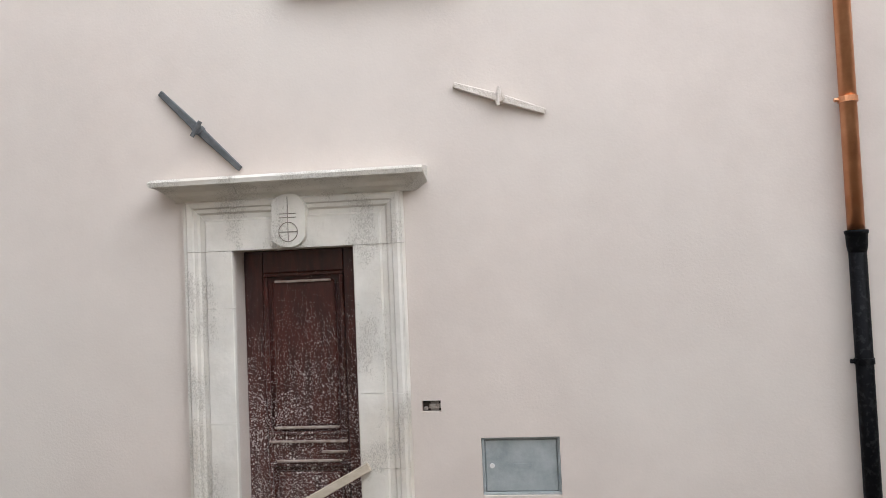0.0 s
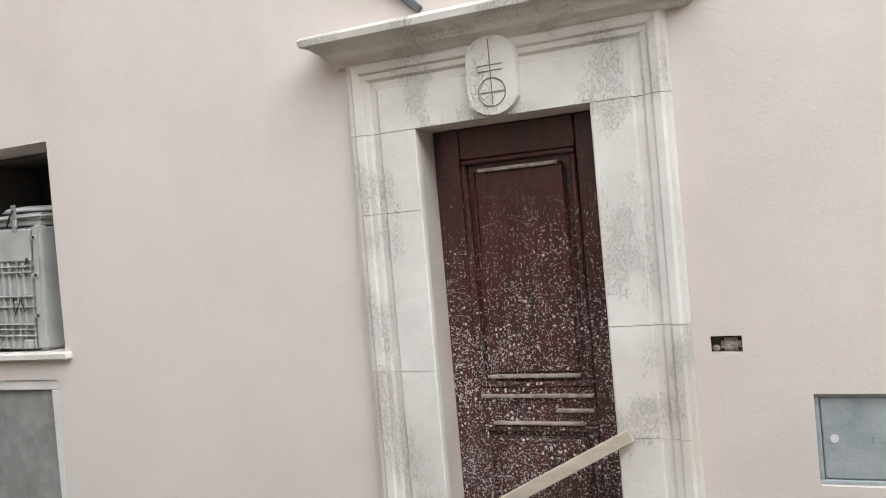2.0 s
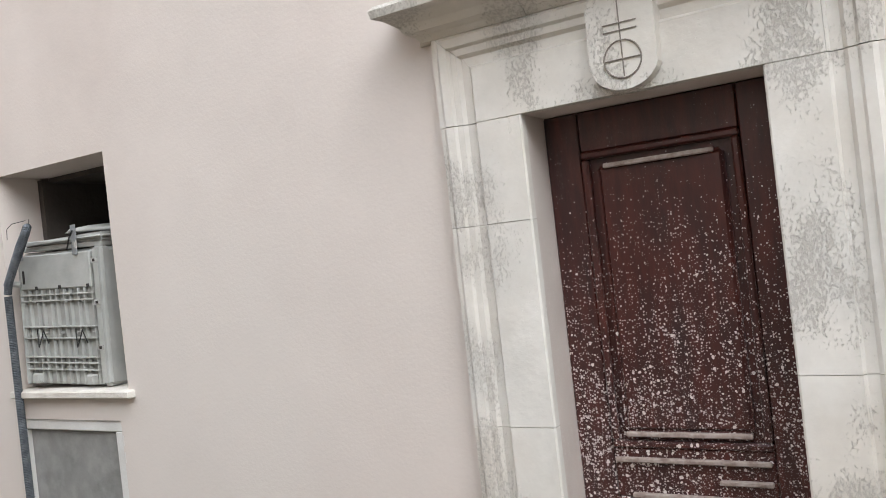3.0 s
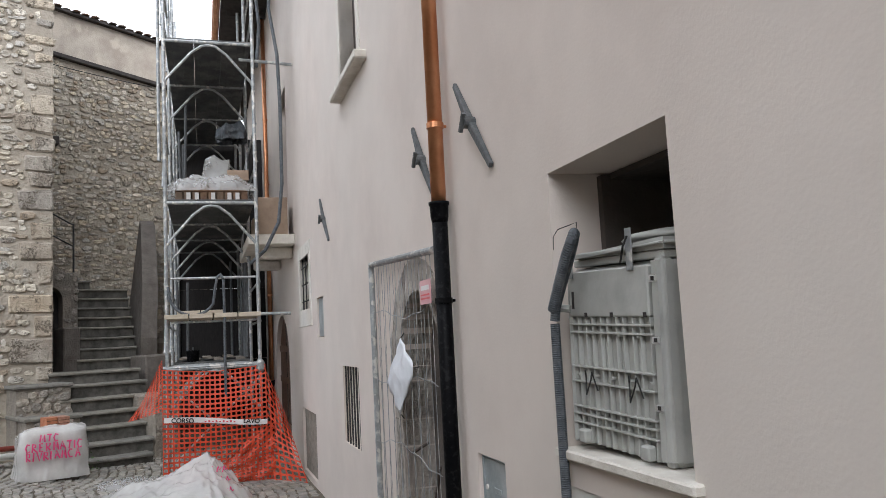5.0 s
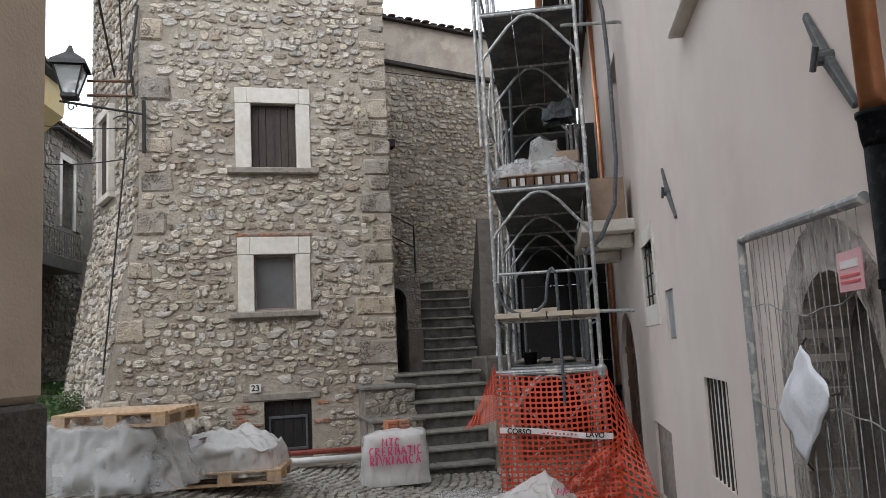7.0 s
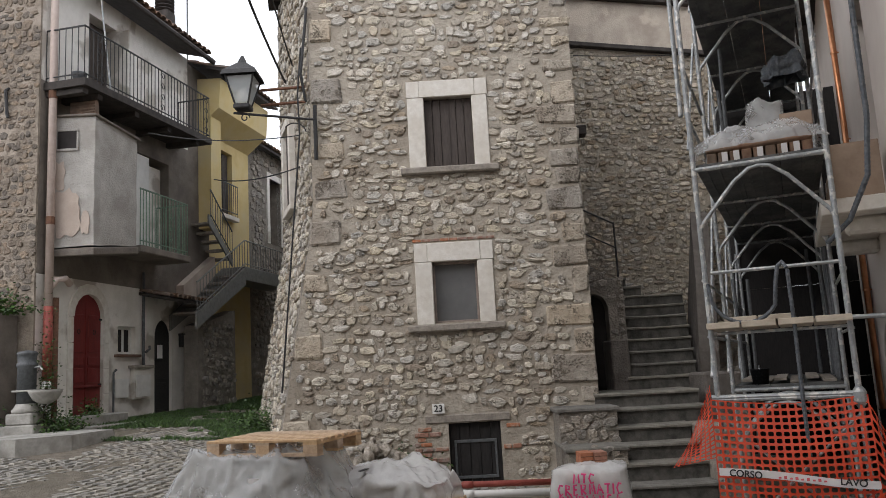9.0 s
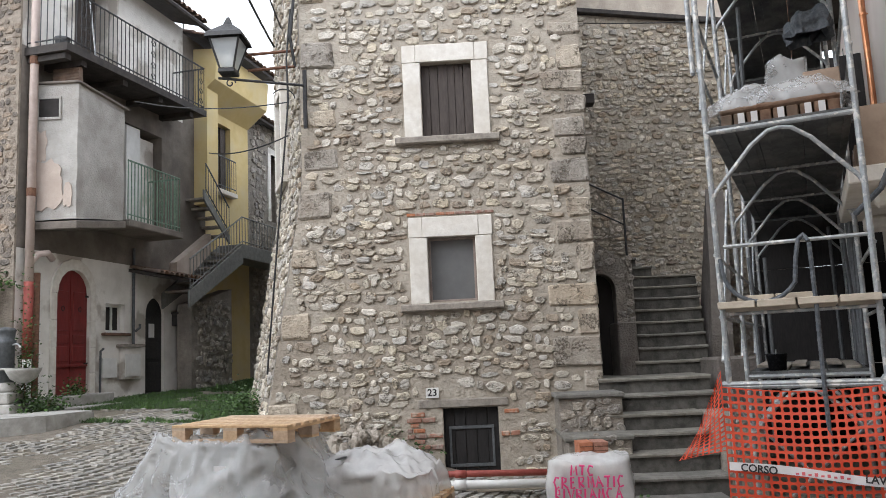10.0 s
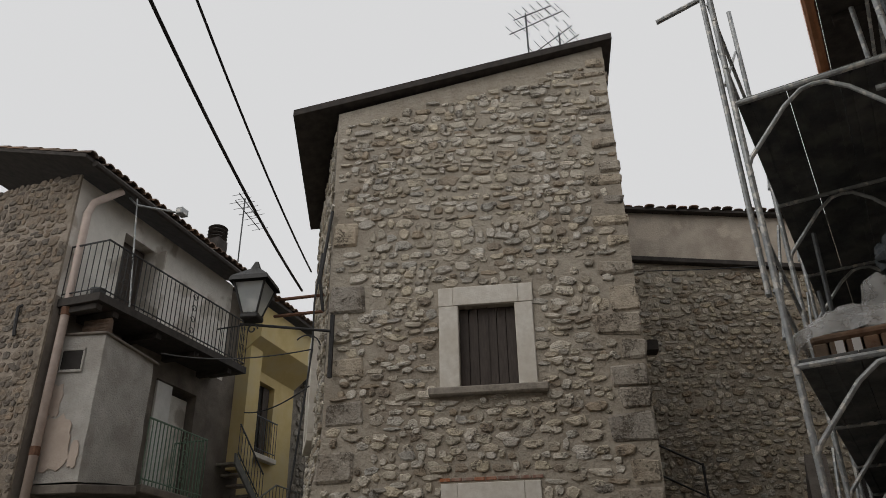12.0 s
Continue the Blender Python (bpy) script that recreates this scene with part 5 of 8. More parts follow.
part("wall_stone", sloped(boxm(-1.2, 3.2, -0.5, 0, 0, 7.5)), REARMORTAR, rear)
part("wall_plaster", sloped(boxm(-1.2, 3.2, -0.55, -0.05, 7.59, 8.50)), OCHRE, rear)
part("ledge", sloped(boxm(-1.2, 3.2, -0.3, 0.12, 7.5, 7.585, bevel=0.01)), EAVES, rear, "dark flashing ledge")
part("roof", sloped(boxm(-1.2, 3.2, -3.0, 0.08, 8.50, 8.55)), EAVES, rear)
vs, fs = [], []
rng = random.Random(64)
for c in range(24):
    xc, base = -1.1 + c * 0.18, len(vs)
    for yy, rr in ((0.12 + rng.uniform(-0.05, 0.05), 0.085), (-0.9, 0.075)):
        for a in range(6):
            t = math.pi * a / 5
            vs.append((xc + rr * math.cos(t), yy, 8.552 - 0.138 * (2.1 - xc) + rr * 0.4 * math.sin(t)))
    fs += [(base + a, base + a + 1, base + 7 + a, base + 6 + a) for a in range(5)]
me = bpy.data.meshes.new("roof_tiles")
me.from_pydata(vs, [], fs)
me.materials.append(TILES)
ob = new("roof_tiles", me)
ob.parent = rear
tagged(ob, kind="stuff")
ob.modifiers.new("thick", "SOLIDIFY").thickness = 0.015

# ---- the scaffold along the pink house ----
SCAF = at(STREET, 10.85, 0, 0)
YI, YO = 0.53, 1.63
LIFTS = (1.34, 3.40, 5.50)
scaf = thing("scaffold", SCAF, "galvanised frame scaffold with steel decks, spotted with mortar", "scaffold")


def build_scaffold():
    for k in range(4):
        x = 1.8 * k
        for y in (YI, YO):
            post = part("post", tubem([(x, y, -0.1), (x, y, 7.9 if y == YO else 7.4)], 0.024, 10), GALV, scaf)
            part("base_plate", boxm(x - 0.07, x + 0.07, y - 0.07, y + 0.07, -0.16, -0.1), GALV, post)
            for z in np.arange(0.3, 7.3, 0.5):
                part("sleeve", tubem([(x - 0.03, y, z), (x + 0.03, y, z)], 0.012, 6), GALV, post)
        for z in LIFTS:
            part("transom", tubem([(x, YI, z - 0.05), (x, YO, z - 0.05)], 0.022, 8), GALV, scaf)
            w = YO - YI
            pts = [(x, YI, z - 0.62), (x, YI + 0.03, z - 0.55), (x, YI + 0.30 * w, z - 0.20), (x, YI + 0.42 * w, z - 0.10), (x, YI + 0.5 * w, z - 0.085),
                   (x, YI + 0.58 * w, z - 0.10), (x, YI + 0.70 * w, z - 0.20), (x, YO - 0.03, z - 0.55), (x, YO, z - 0.62)]
            part("arch_brace", tubem(pts, 0.018, 8), GALV, scaf)
    for k in range(3):
        x = 1.8 * k
        for i, z in enumerate(LIFTS):
            if i == 0 and k == 0:
                continue
            for j in range(3):
                y = YI + 0.02 + j * 0.355
                bm = boxm(x + 0.02, x + 1.78, y, y + 0.351, z - 0.045, z, bevel=0.004)
                plank = part("deck_plank", bm, DECK, scaf)
                for q in (0.04, 0.15, 0.26):
                    part("deck_rib", boxm(x + 0.05, x + 1.75, y + q, y + q + 0.02, z - 0.06, z - 0.0455), DECK, plank)
        for i, z in enumerate(LIFTS):
            part("brace", tubem([(x, YO + 0.03, z + 0.15), (x + 1.8, YO + 0.03, z + 1.85)], 0.014, 6), GALV, scaf)
            for dz in (0.5, 1.0):
                part("guard_rail", tubem([(x, YO + 0.02, z + dz), (x + 1.8, YO + 0.02, z + dz)], 0.016, 6), GALV, scaf)
                part("guard_rail", tubem([(x, YI - 0.02, z + dz), (x + 1.8, YI - 0.02, z + dz)], 0.016, 6), GALV, scaf)
    part("end_rail", tubem([(0, YI, 2.40), (0, YO - 0.05, 2.40)], 0.016, 8), GALV, scaf)
    part("end_rail", tubem([(0, YI, 1.86), (0, YO - 0.05, 1.86)], 0.014, 8), GALV, scaf)
    part("end_rail", tubem([(0, YI - 0.05, 1.31), (0, YO + 0.05, 1.31)], 0.024, 8), GALV, scaf)
    part("tie_tube", tubem([(0, YI - 0.4, 1.92), (0, YI + 0.1, 1.93)], 0.02, 8), GALV, scaf)
    part("tie_tube", tubem([(0.1, 1.25, 6.75), (0.1, 2.1, 6.6)], 0.022, 8), GALV, scaf)
    part("tie_tube", tubem([(0.1, 0.0, 5.25), (0.1, 0.7, 5.28)], 0.022, 8), GALV, scaf)
    part("coupler", lathe(bmesh.new(), [(0.03, 1.20), (0.055, 1.24), (0.055, 1.32), (0.03, 1.36)], 12, 0, YI), GALV, scaf)
    part("diagonal", tubem([(0.02, YI, 0.1), (0.02, YO, 1.15)], 0.013, 6), GALV, scaf)
    part("diagonal", tubem([(0.02, YO, 0.1), (0.02, YI, 1.15)], 0.013, 6), GALV, scaf)
    rng = random.Random(58)
    for k in range(14):
        x, y = rng.uniform(2.0, 5.2), rng.choice((YI + rng.uniform(0.0, 0.16), YO - rng.uniform(0.0, 0.22)))
        z = rng.choice((1.36, 3.42))
        part("spare_tube", tubem([(x, y, z), (x + rng.uniform(-0.12, 0.12), y + rng.uniform(-0.05, 0.05), z + rng.uniform(1.2, 1.9))], 0.022, 8), IRON, scaf, "dull spare tube stood on the deck")
    for k in range(6):
        y = YI + 0.08 + 0.16 * k
        part("deck_board", boxm(1.9 + rng.uniform(0, 0.3), 3.4 + rng.uniform(0, 0.4), y, y + 0.13, 1.342 + 0.03 * (k % 2), 1.372 + 0.03 * (k % 2), bevel=0.004), SILLSTONE, scaf, "grey mortar-caked board")
    for dx in (0.06, 0.10):
        part("standing_tube", tubem([(dx, YO + 0.07, 3.9), (dx + 0.05, YO + 0.07, 8.4)], 0.02, 8), GALV, scaf)


build_scaffold()


def ridges(p):
    """Crumpled-film relief: sharp creases along the borders of irregular cells."""
    d = noise.voronoi(p)[0]
    return max(0.0, 1 - (d[1] - d[0]) / 0.42) ** 1.6


def film_relief(p, seed, tall):
    """Creases of a film at point p; tall stretches them downwards on the hanging sides."""
    w = 0.35 * noise.noise(p * 1.7 + Vector((seed, 0, 3)))
    kz = 1.0 if not tall else 0.45
    a = ridges(Vector((p.x * 2.6 + seed + w, p.y * 2.0 - w, p.z * 2.2 * kz)))
    b = ridges(Vector((p.x * 5.1 - w, p.y * 6.3 + seed + 2 * w, p.z * 4.0 * kz)))
    c = noise.fractal(p * 2.1 + Vector((seed, 7, 1)), 0.8, 2.1, 4)
    return 0.75 * a + 0.38 * b + 0.9 * c


def lumpy(name, m, label, category, w, d, h, mat, seed, crumple=0.06, flare=0.0, n=64, droop=0.0, group=""):
    """A load under film: slack top, tight upper edge, creased and flared sides."""
    t = thing(name, m, label, category, group)
    bm = bmesh.new()
    grid = {}
    core = 0.66
    for i in range(n + 1):
        for j in range(n + 1):
            u, v = 2 * i / n - 1, 2 * j / n - 1
            r = max(abs(u), abs(v))
            # rounded square plan
            rr = (abs(u) ** 5 + abs(v) ** 5) ** 0.2
            q = (min(r, core) / core) * (r / rr if rr > 0 else 0) / (r if r > 0 else 1)
            side = max(0.0, (r - core) / (1 - core))
            spread = 1 + flare * side ** 1.3
            x, y = u * q * w / 2 * spread, v * q * d / 2 * spread
            z = h * (1 - side ** 1.1)
            low = noise.noise((x * 1.6 + seed, y * 1.6, 0.3))
            z *= 1 - droop * (min(r, core) / core) ** 2.5 * (1 - side) + 0.16 * low * (1 - side)
            p = Vector((x, y, z))
            k = film_relief(p, seed, side > 0)
            out = Vector((x / (w / 2), y / (d / 2), 0))
            up = 1 - min(1.0, side * 2.5)
            p += (out * (1 - up) * 0.9 + Vector((0, 0, 1)) * up) * crumple * (k - 0.35)
            p.z = max(p.z, 0.0)
            grid[i, j] = bm.verts.new(p)
    for i in range(n):
        for j in range(n):
            bm.faces.new((grid[i, j], grid[i + 1, j], grid[i + 1, j + 1], grid[i, j + 1]))
    part("cover", bm, mat, t, "", True)
    return t


def film_heap(name, m, label, category, h, reach, mat, seed, crumple=0.05, rings=44, spokes=110, power=0.9):
    """Loose film gathered to a peak; reach gives how far it spreads towards +x, +y, -x and -y."""
    t = thing(name, m, label, category)
    bm = bmesh.new()
    rows = [[bm.verts.new((0, 0, h))]]
    for i in range(1, rings + 1):
        f = i / rings
        row = []
        for j in range(spokes):
            a = 2 * math.pi * j / spokes
            ca, sa = math.cos(a), math.sin(a)
            rx, ry = reach[0] if ca > 0 else reach[2], reach[1] if sa > 0 else reach[3]
            edge = 1 + 0.16 * noise.noise((ca * 1.6, sa * 1.6, seed))
            x, y = f * rx * ca * edge, f * ry * sa * edge
            z = h * (1 - f ** power)
            pleat = ridges(Vector((a * 2.2 + 0.5 * noise.noise((x * 3, y * 3, seed)), f * 0.9, seed)))
            k = film_relief(Vector((x, y, z)), seed, False)
            z += (crumple * (k - 0.3) + 0.10 * h * pleat * f) * min(1.0, 5 * f) * (1 - f ** 6)
            row.append(bm.verts.new((x, y, max(z, 0.012))))
        rows.append(row)
    for j in range(spokes):
        bm.faces.new((rows[0][0], rows[1][j], rows[1][(j + 1) % spokes]))
    for a, b in zip(rows[1:], rows[2:]):
        for j in range(spokes):
            k = (j + 1) % spokes
            bm.faces.new((a[j], b[j], b[k], a[k]))
    part("film", bm, mat, t, "", True)
    return t


def pallet(m, label, parent=None):
    p = thing("pallet", m, label, "pallet", "wooden pallets")
    for j in range(7):
        part("top_board", boxm(0, 1.2, j * 0.118, j * 0.118 + 0.072, 0.122, 0.144, bevel=0.003), PALLETWOOD, p)
    for x in (0, 0.55, 1.055):
        part("stringer", boxm(x, x + 0.145, 0, 0.79, 0.1, 0.1215), PALLETWOOD, p)
        for y in (0, 0.345, 0.69):
            part("block", boxm(x, x + 0.145, y, y + 0.1, 0.0225, 0.0995, bevel=0.003), PALLETWOOD, p)
    for y in (0, 0.345, 0.69):
        part("bottom_board", boxm(0, 1.2, y, y + 0.1, 0, 0.022), PALLETWOOD, p)
    return p


# what lies on the scaffold
sp = thing("tile_pallet", at(SCAF, 0.08, 0.62, 3.402), "wrapped pack of red clay roof tiles on the scaffold deck", "tile pack")
for i in range(9):
    part("clay_tile", boxm(0.0, 0.9, i * 0.1 + 0.006, i * 0.1 + 0.094, 0.0, 0.10, bevel=0.01), TILES, sp)
for i in (1, 2, 4, 6, 7):
    part("white_spacer", boxm(-0.012, -0.002, i * 0.1 + 0.01, i * 0.1 + 0.06, 0.005, 0.095), TAPE, sp)
part("pack_board", boxm(0.0, 0.9, 0.0, 0.9, 0.102, 0.16, bevel=0.02), TILES, sp)
lumpy("plastic_cover", at(SCAF, 0.46, 1.07, 3.49), "clear plastic sheet crumpled over the tile pack", "plastic sheet", 1.04, 1.02, 0.24, PLASTIC, 4, 0.07, 0.10, 64, 0.6)
lumpy("plastic_bag", at(SCAF, 0.75, 0.98, 3.72), "upright bundle of clear plastic film", "plastic bag", 0.34, 0.34, 0.32, PLASTIC, 9, 0.06, 0.1, 40)
c = thing("cardboard_box", at(SCAF, 0.55, 0.58, 3.76), "closed brown cardboard box on the scaffold", "box")
part("carton", boxm(0, 0.3, 0, 0.28, 0, 0.14, bevel=0.005), CARTON, c)
bd = thing("plank_stack", at(SCAF, -0.1, YI - 0.02, 1.90), "short yellow formwork boards stacked on the scaffold rail", "plank stack")
for i in range(4):
    part("board", boxm(0, 0.9, i * 0.29, i * 0.29 + 0.275, 0.0, 0.055, bevel=0.005), PLANK, bd)
for i in range(2):
    part("board", boxm(0.1, 0.9, 0.45 + i * 0.28, 0.72 + i * 0.28, 0.056, 0.10, bevel=0.005), PLANK, bd)
# a dark bag, given the shape of a small pail with a bail
bk = thing("dark_bag", at(SCAF, 1.9, 1.35, 1.342), "dark bag on the lower deck, shaped as a small bucket", "bucket")
part("pail", lathe(bmesh.new(), [(0.08, 0), (0.10, 0.15), (0.105, 0.165), (0.09, 0.165)], 18), BLACKPIPE, bk, "", True)
part("bail", tubem([(0.10 * math.cos(a), 0, 0.155 + 0.05 * math.sin(a)) for a in np.linspace(0, math.pi, 10)], 0.005, 5), GALV, bk)


def ribbed(pts, r, step=0.018):
    out = []
    for a, b2 in zip(pts, pts[1:]):
        a, b2 = Vector(a), Vector(b2)
        k = max(1, int((b2 - a).length / step))
        out += [a + (b2 - a) * i / k for i in range(k)]
    out.append(Vector(pts[-1]))
    return tubem(out, [r * 0.75 + (0.0015 if i % 2 else -0.001) for i in range(len(out))], 8)


h = thing("hanging_hose", SCAF, "grey corrugated hose looped over the scaffold rail", "hose")
loop = [(-0.05, YO - 0.02, 2.30)] + [(-0.06, 1.32 + 0.28 * math.cos(a), 2.22 - 0.28 * math.sin(a)) for a in np.linspace(0.1, 2.6, 12)] + [(-0.06, 1.06, 2.25), (-0.05, 1.03, 2.40), (-0.03, 0.99, 2.44), (-0.06, 0.96, 2.38)]
part("hose_loop", ribbed(loop, 0.022), HOSE, h)
part("hose_tail", ribbed([(-0.06, 0.955, 2.37), (-0.06, 0.95, 1.9), (-0.07, 0.955, 1.3), (-0.06, 0.95, 0.3), (-0.05, 0.95, -0.05)], 0.022), HOSE, h)
h = thing("wall_hose", SCAF, "black corrugated conduit hanging down the facade to the balcony", "hose")
part("hose_run", ribbed([(0.2, 0.25, 6.6), (0.05, 0.30, 6.0), (-0.1, 0.22, 5.3), (-0.1, 0.2, 4.6), (-0.05, 0.2, 3.6), (0.0, 0.25, 3.1), (0.1, 0.42, 2.75), (0.3, 0.6, 2.6)], 0.03), HOSE, h)
part("hose_run", ribbed([(0.5, 0.45, 6.6), (0.45, 0.40, 5.9), (0.4, 0.45, 5.3)], 0.03), HOSE, h)
cl = lumpy("dust_sheet", at(SCAF, 1.6, 0.75, 4.55), "dark torn dust sheet snagged on the scaffold tubes", "dust sheet", 0.4, 0.3, 0.16, HOSE, 12, 0.14)
# added sheets, no real nets: near-black in place of the scaffold's inner shade
for nm, lab, x0, x1, y0, y1, z1 in (("end", "added near-black sheet for the shade at the scaffold's far end", 5.5, 5.53, 0.02, 1.75, 5.6), ("inner", "added near-black sheet for the shade on the scaffold's inner side", 3.9, 5.5, YI - 0.10, YI - 0.085, 3.3)):
    dn = thing("shade_sheet", SCAF, lab, "debris net")
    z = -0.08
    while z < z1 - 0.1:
        part("sheet_width", boxm(x0, x1, y0, y1, z, min(z + 1.36, z1) - 0.004), PITCH, dn)
        z += 1.36
    for k in range(4):
        xk, yk = x0 + (x1 - x0) * (k + 0.5) / 4, y0 + (y1 - y0) * (k + 0.5) / 4
        part("sheet_tie", tubem([(xk, yk, z1 - 0.02), (xk, yk, z1 + 0.1)], 0.004, 5), CABLE, dn)


def net_surface(name, f, nu, nv, parent, label=""):
    """An orange plastic net with a hole in each cell of the surface f(u, v)."""
    bm = bmesh.new()
    for i in range(nu):
        for j in range(nv):
            u0, u1, v0, v1 = i / nu, (i + 1) / nu, j / nv, (j + 1) / nv
            um, vm, du, dv = (u0 + u1) / 2, (v0 + v1) / 2, (u1 - u0) / 2, (v1 - v0) / 2
            sq = [(-1, -1), (0, -1), (1, -1), (1, 0), (1, 1), (0, 1), (-1, 1), (-1, 0)]
            ho = [(-0.64, -0.58), (0, -0.68), (0.64, -0.58), (0.74, 0), (0.64, 0.58), (0, 0.68), (-0.64, 0.58), (-0.74, 0)]
            o = [bm.verts.new(f(um + a * du, vm + b * dv)) for a, b in sq]
            k = [bm.verts.new(f(um + a * du, vm + b * dv)) for a, b in ho]
            for q in range(8):
                r2 = (q + 1) % 8
                bm.faces.new((o[q], o[r2], k[r2], k[q]))
    bmesh.ops.remove_doubles(bm, verts=bm.verts[:], dist=0.0004)
    return part(name, bm, ORANGE, parent, label)


net = thing("barrier_net", SCAF, "orange plastic barrier net wound round the scaffold's foot", "barrier net")


def net_front(u, v):
    y = YO + 0.06 - u * (YO - YI + 0.12)
    z = -0.1 + v * (1.40 - 0.05 * math.sin(math.pi * u))
    return (-0.05 - 0.05 * noise.noise((u * 3, v * 2.5, 1)) - 0.04 * math.sin(math.pi * v), y, z)


def net_side(u, v):
    z = -0.12 + v * (1.34 - 0.5 * u)
    return (-0.05 - u * 0.5 * (1 - v) - 0.05 * noise.noise((u * 4, v * 3, 5)), YI - 0.06 - 0.42 * u * (1 - 0.5 * v), z)


def net_flap(u, v):
    return (0.02 + 0.25 * u + 0.05 * noise.noise((u * 4, v * 3, 7)), YO + 0.06 + 0.38 * u * (1.1 - 0.4 * v), 0.80 - 0.12 * u + v * (0.62 - 0.42 * u))


def net_fold(u, v):
    return (-0.12 - 0.06 * noise.noise((u * 5, v * 4, 2)), 1.0 - u * 0.62, -0.1 + v * (0.25 + 0.5 * u))


net_surface("net_front", net_front, 20, 24, net)
net_surface("net_side", net_side, 6, 15, net)
net_surface("net_flap", net_flap, 8, 16, net)
net_surface("net_fold", net_fold, 12, 12, net, "doubled-over lower net")
tp = thing("site_tape", at(SCAF, -0.13, 0, 0), "white printed site tape tied across the orange net", "tape")


def tape_bm():
    bm = bmesh.new()
    rows = []
    for i in range(25):
        u = i / 24
        y = YO + 0.04 - u * (YO - YI + 0.1)
        z = 0.70 - 0.10 * u + 0.012 * math.sin(6 * u)
        rows.append([bm.verts.new((-0.01 * math.sin(9 * u), y, z + dz)) for dz in (-0.031, 0.031)])
    for a, b2 in zip(rows, rows[1:]):
        bm.faces.new((a[0], b2[0], b2[1], a[1]))
    return bm


strip = part("strip", tape_bm(), TAPE, tp)
strip.modifiers.new("thick", "SOLIDIFY").thickness = 0.002
READ = Matrix(((0, 0, -1, 0), (-1, 0, 0, 0), (0, 1, 0, 0), (0, 0, 0, 1)))   # reads from the scaffold's end
written("CORSO", 0.08, BLACKINK, tp, Matrix.Translation((-0.018, YO - 0.17, 0.682)) @ READ @ Matrix.Rotation(radians(-5), 4, "Z"), squeeze=0.95)
written("LAVO", 0.08, BLACKINK, tp, Matrix.Translation((-0.018, YI + 0.13, 0.618)) @ READ @ Matrix.Rotation(radians(-5), 4, "Z"), squeeze=0.95)
for i in range(9):
    y = YO - 0.42 - i * 0.042
    part("printed_stroke", boxm(-0.018, -0.015, y - 0.022, y, 0.648 - 0.0035 * i, 0.662 - 0.0035 * i + 0.010 * (i % 2)), SIGNRED, tp)

# ---- loads standing in the square ----
def on_ground(x, y, turn=0.0, lift=0.0):
    return pose(x, y, ground_z(x, y) + lift, 0, 0, turn)


sack = lumpy("wrapped_sacks", on_ground(-11.95, 6.2, -5, 0.03), "white film-wrapped stack of sacks with magenta handwriting", "wrapped stack", 0.62, 0.76, 0.60, WRAP, 2, 0.035, 0.10, 64, 0.10)
part("stand_board", boxm(-0.25, 0.25, -0.28, 0.28, -0.06, 0.0, bevel=0.008), SHUTTER, sack)
for k in range(5):
    part("sack", boxm(-0.25 + 0.01 * (k % 2), 0.26, -0.33, 0.32 + 0.01 * (k % 2), 0.005 + k * 0.106, 0.104 + k * 0.106, bevel=0.03), CEMENTBAG, sack, "pale paper sack under the film")
rng = random.Random(14)
PEN = {"up": [[(0, 0), (0.05, 1)]], "tent": [[(0, 0), (0.35, 1), (0.7, 0)], [(0.15, 0.4), (0.55, 0.4)]], "bow": [[(0, 0), (0, 1), (0.5, 0.85), (0.45, 0.55), (0, 0.5), (0.6, 0)]],
       "vee": [[(0, 1), (0.35, 0), (0.7, 1)]], "hook": [[(0.6, 0.9), (0.2, 1), (0, 0.5), (0.2, 0), (0.6, 0.1)]], "bar": [[(0, 1), (0.7, 1)], [(0.35, 1), (0.3, 0)]],
       "comb": [[(0.5, 1), (0, 1), (0, 0), (0.5, 0)], [(0, 0.5), (0.4, 0.5)]], "zig": [[(0, 0), (0.1, 1), (0.35, 0.3), (0.6, 1), (0.7, 0)]]}
LINES = ((0.50, -0.17, 0.085, ("zig", "bar", "hook")), (0.40, -0.33, 0.095, ("hook", "bow", "comb", "bow", "zig", "tent", "bar", "up", "hook")), (0.295, -0.32, 0.095, ("bow", "up", "vee", "bow", "up", "tent", "zig", "hook", "tent")))
for z, y, hgt, marks in LINES:
    for mark in marks:
        for line in PEN[mark]:
            pts = [(0.345 + 0.07 * (0.55 - z - hgt * (b - 0.5)), y + a * 0.075 + rng.uniform(-0.005, 0.005), z + hgt * (b - 0.5) + rng.uniform(-0.006, 0.006)) for a, b in line]
            part("pen_stroke", tubem(pts, 0.0095, 5), MAGENTA, sack)
        y += 0.038 if mark == "up" else 0.076
for i, (dx, dy) in enumerate(((0.0, 0.0), (0.0, 0.14))):
    b2 = thing("brick", pose(-11.93, 6.17 + dy, ground_z(-11.95, 6.2) + 0.635, 0, 0, 4), "red perforated brick lying on the wrapped sacks", "brick", "bricks on the sacks")
    part("brick_body", boxm(-0.12, 0.12, -0.065, 0.065, 0, 0.12, bevel=0.004), BRICKM, b2)
    for z in (0.04, 0.08):
        part("groove", boxm(0.12, 0.122, -0.06, 0.06, z - 0.004, z + 0.004), RUST, b2)

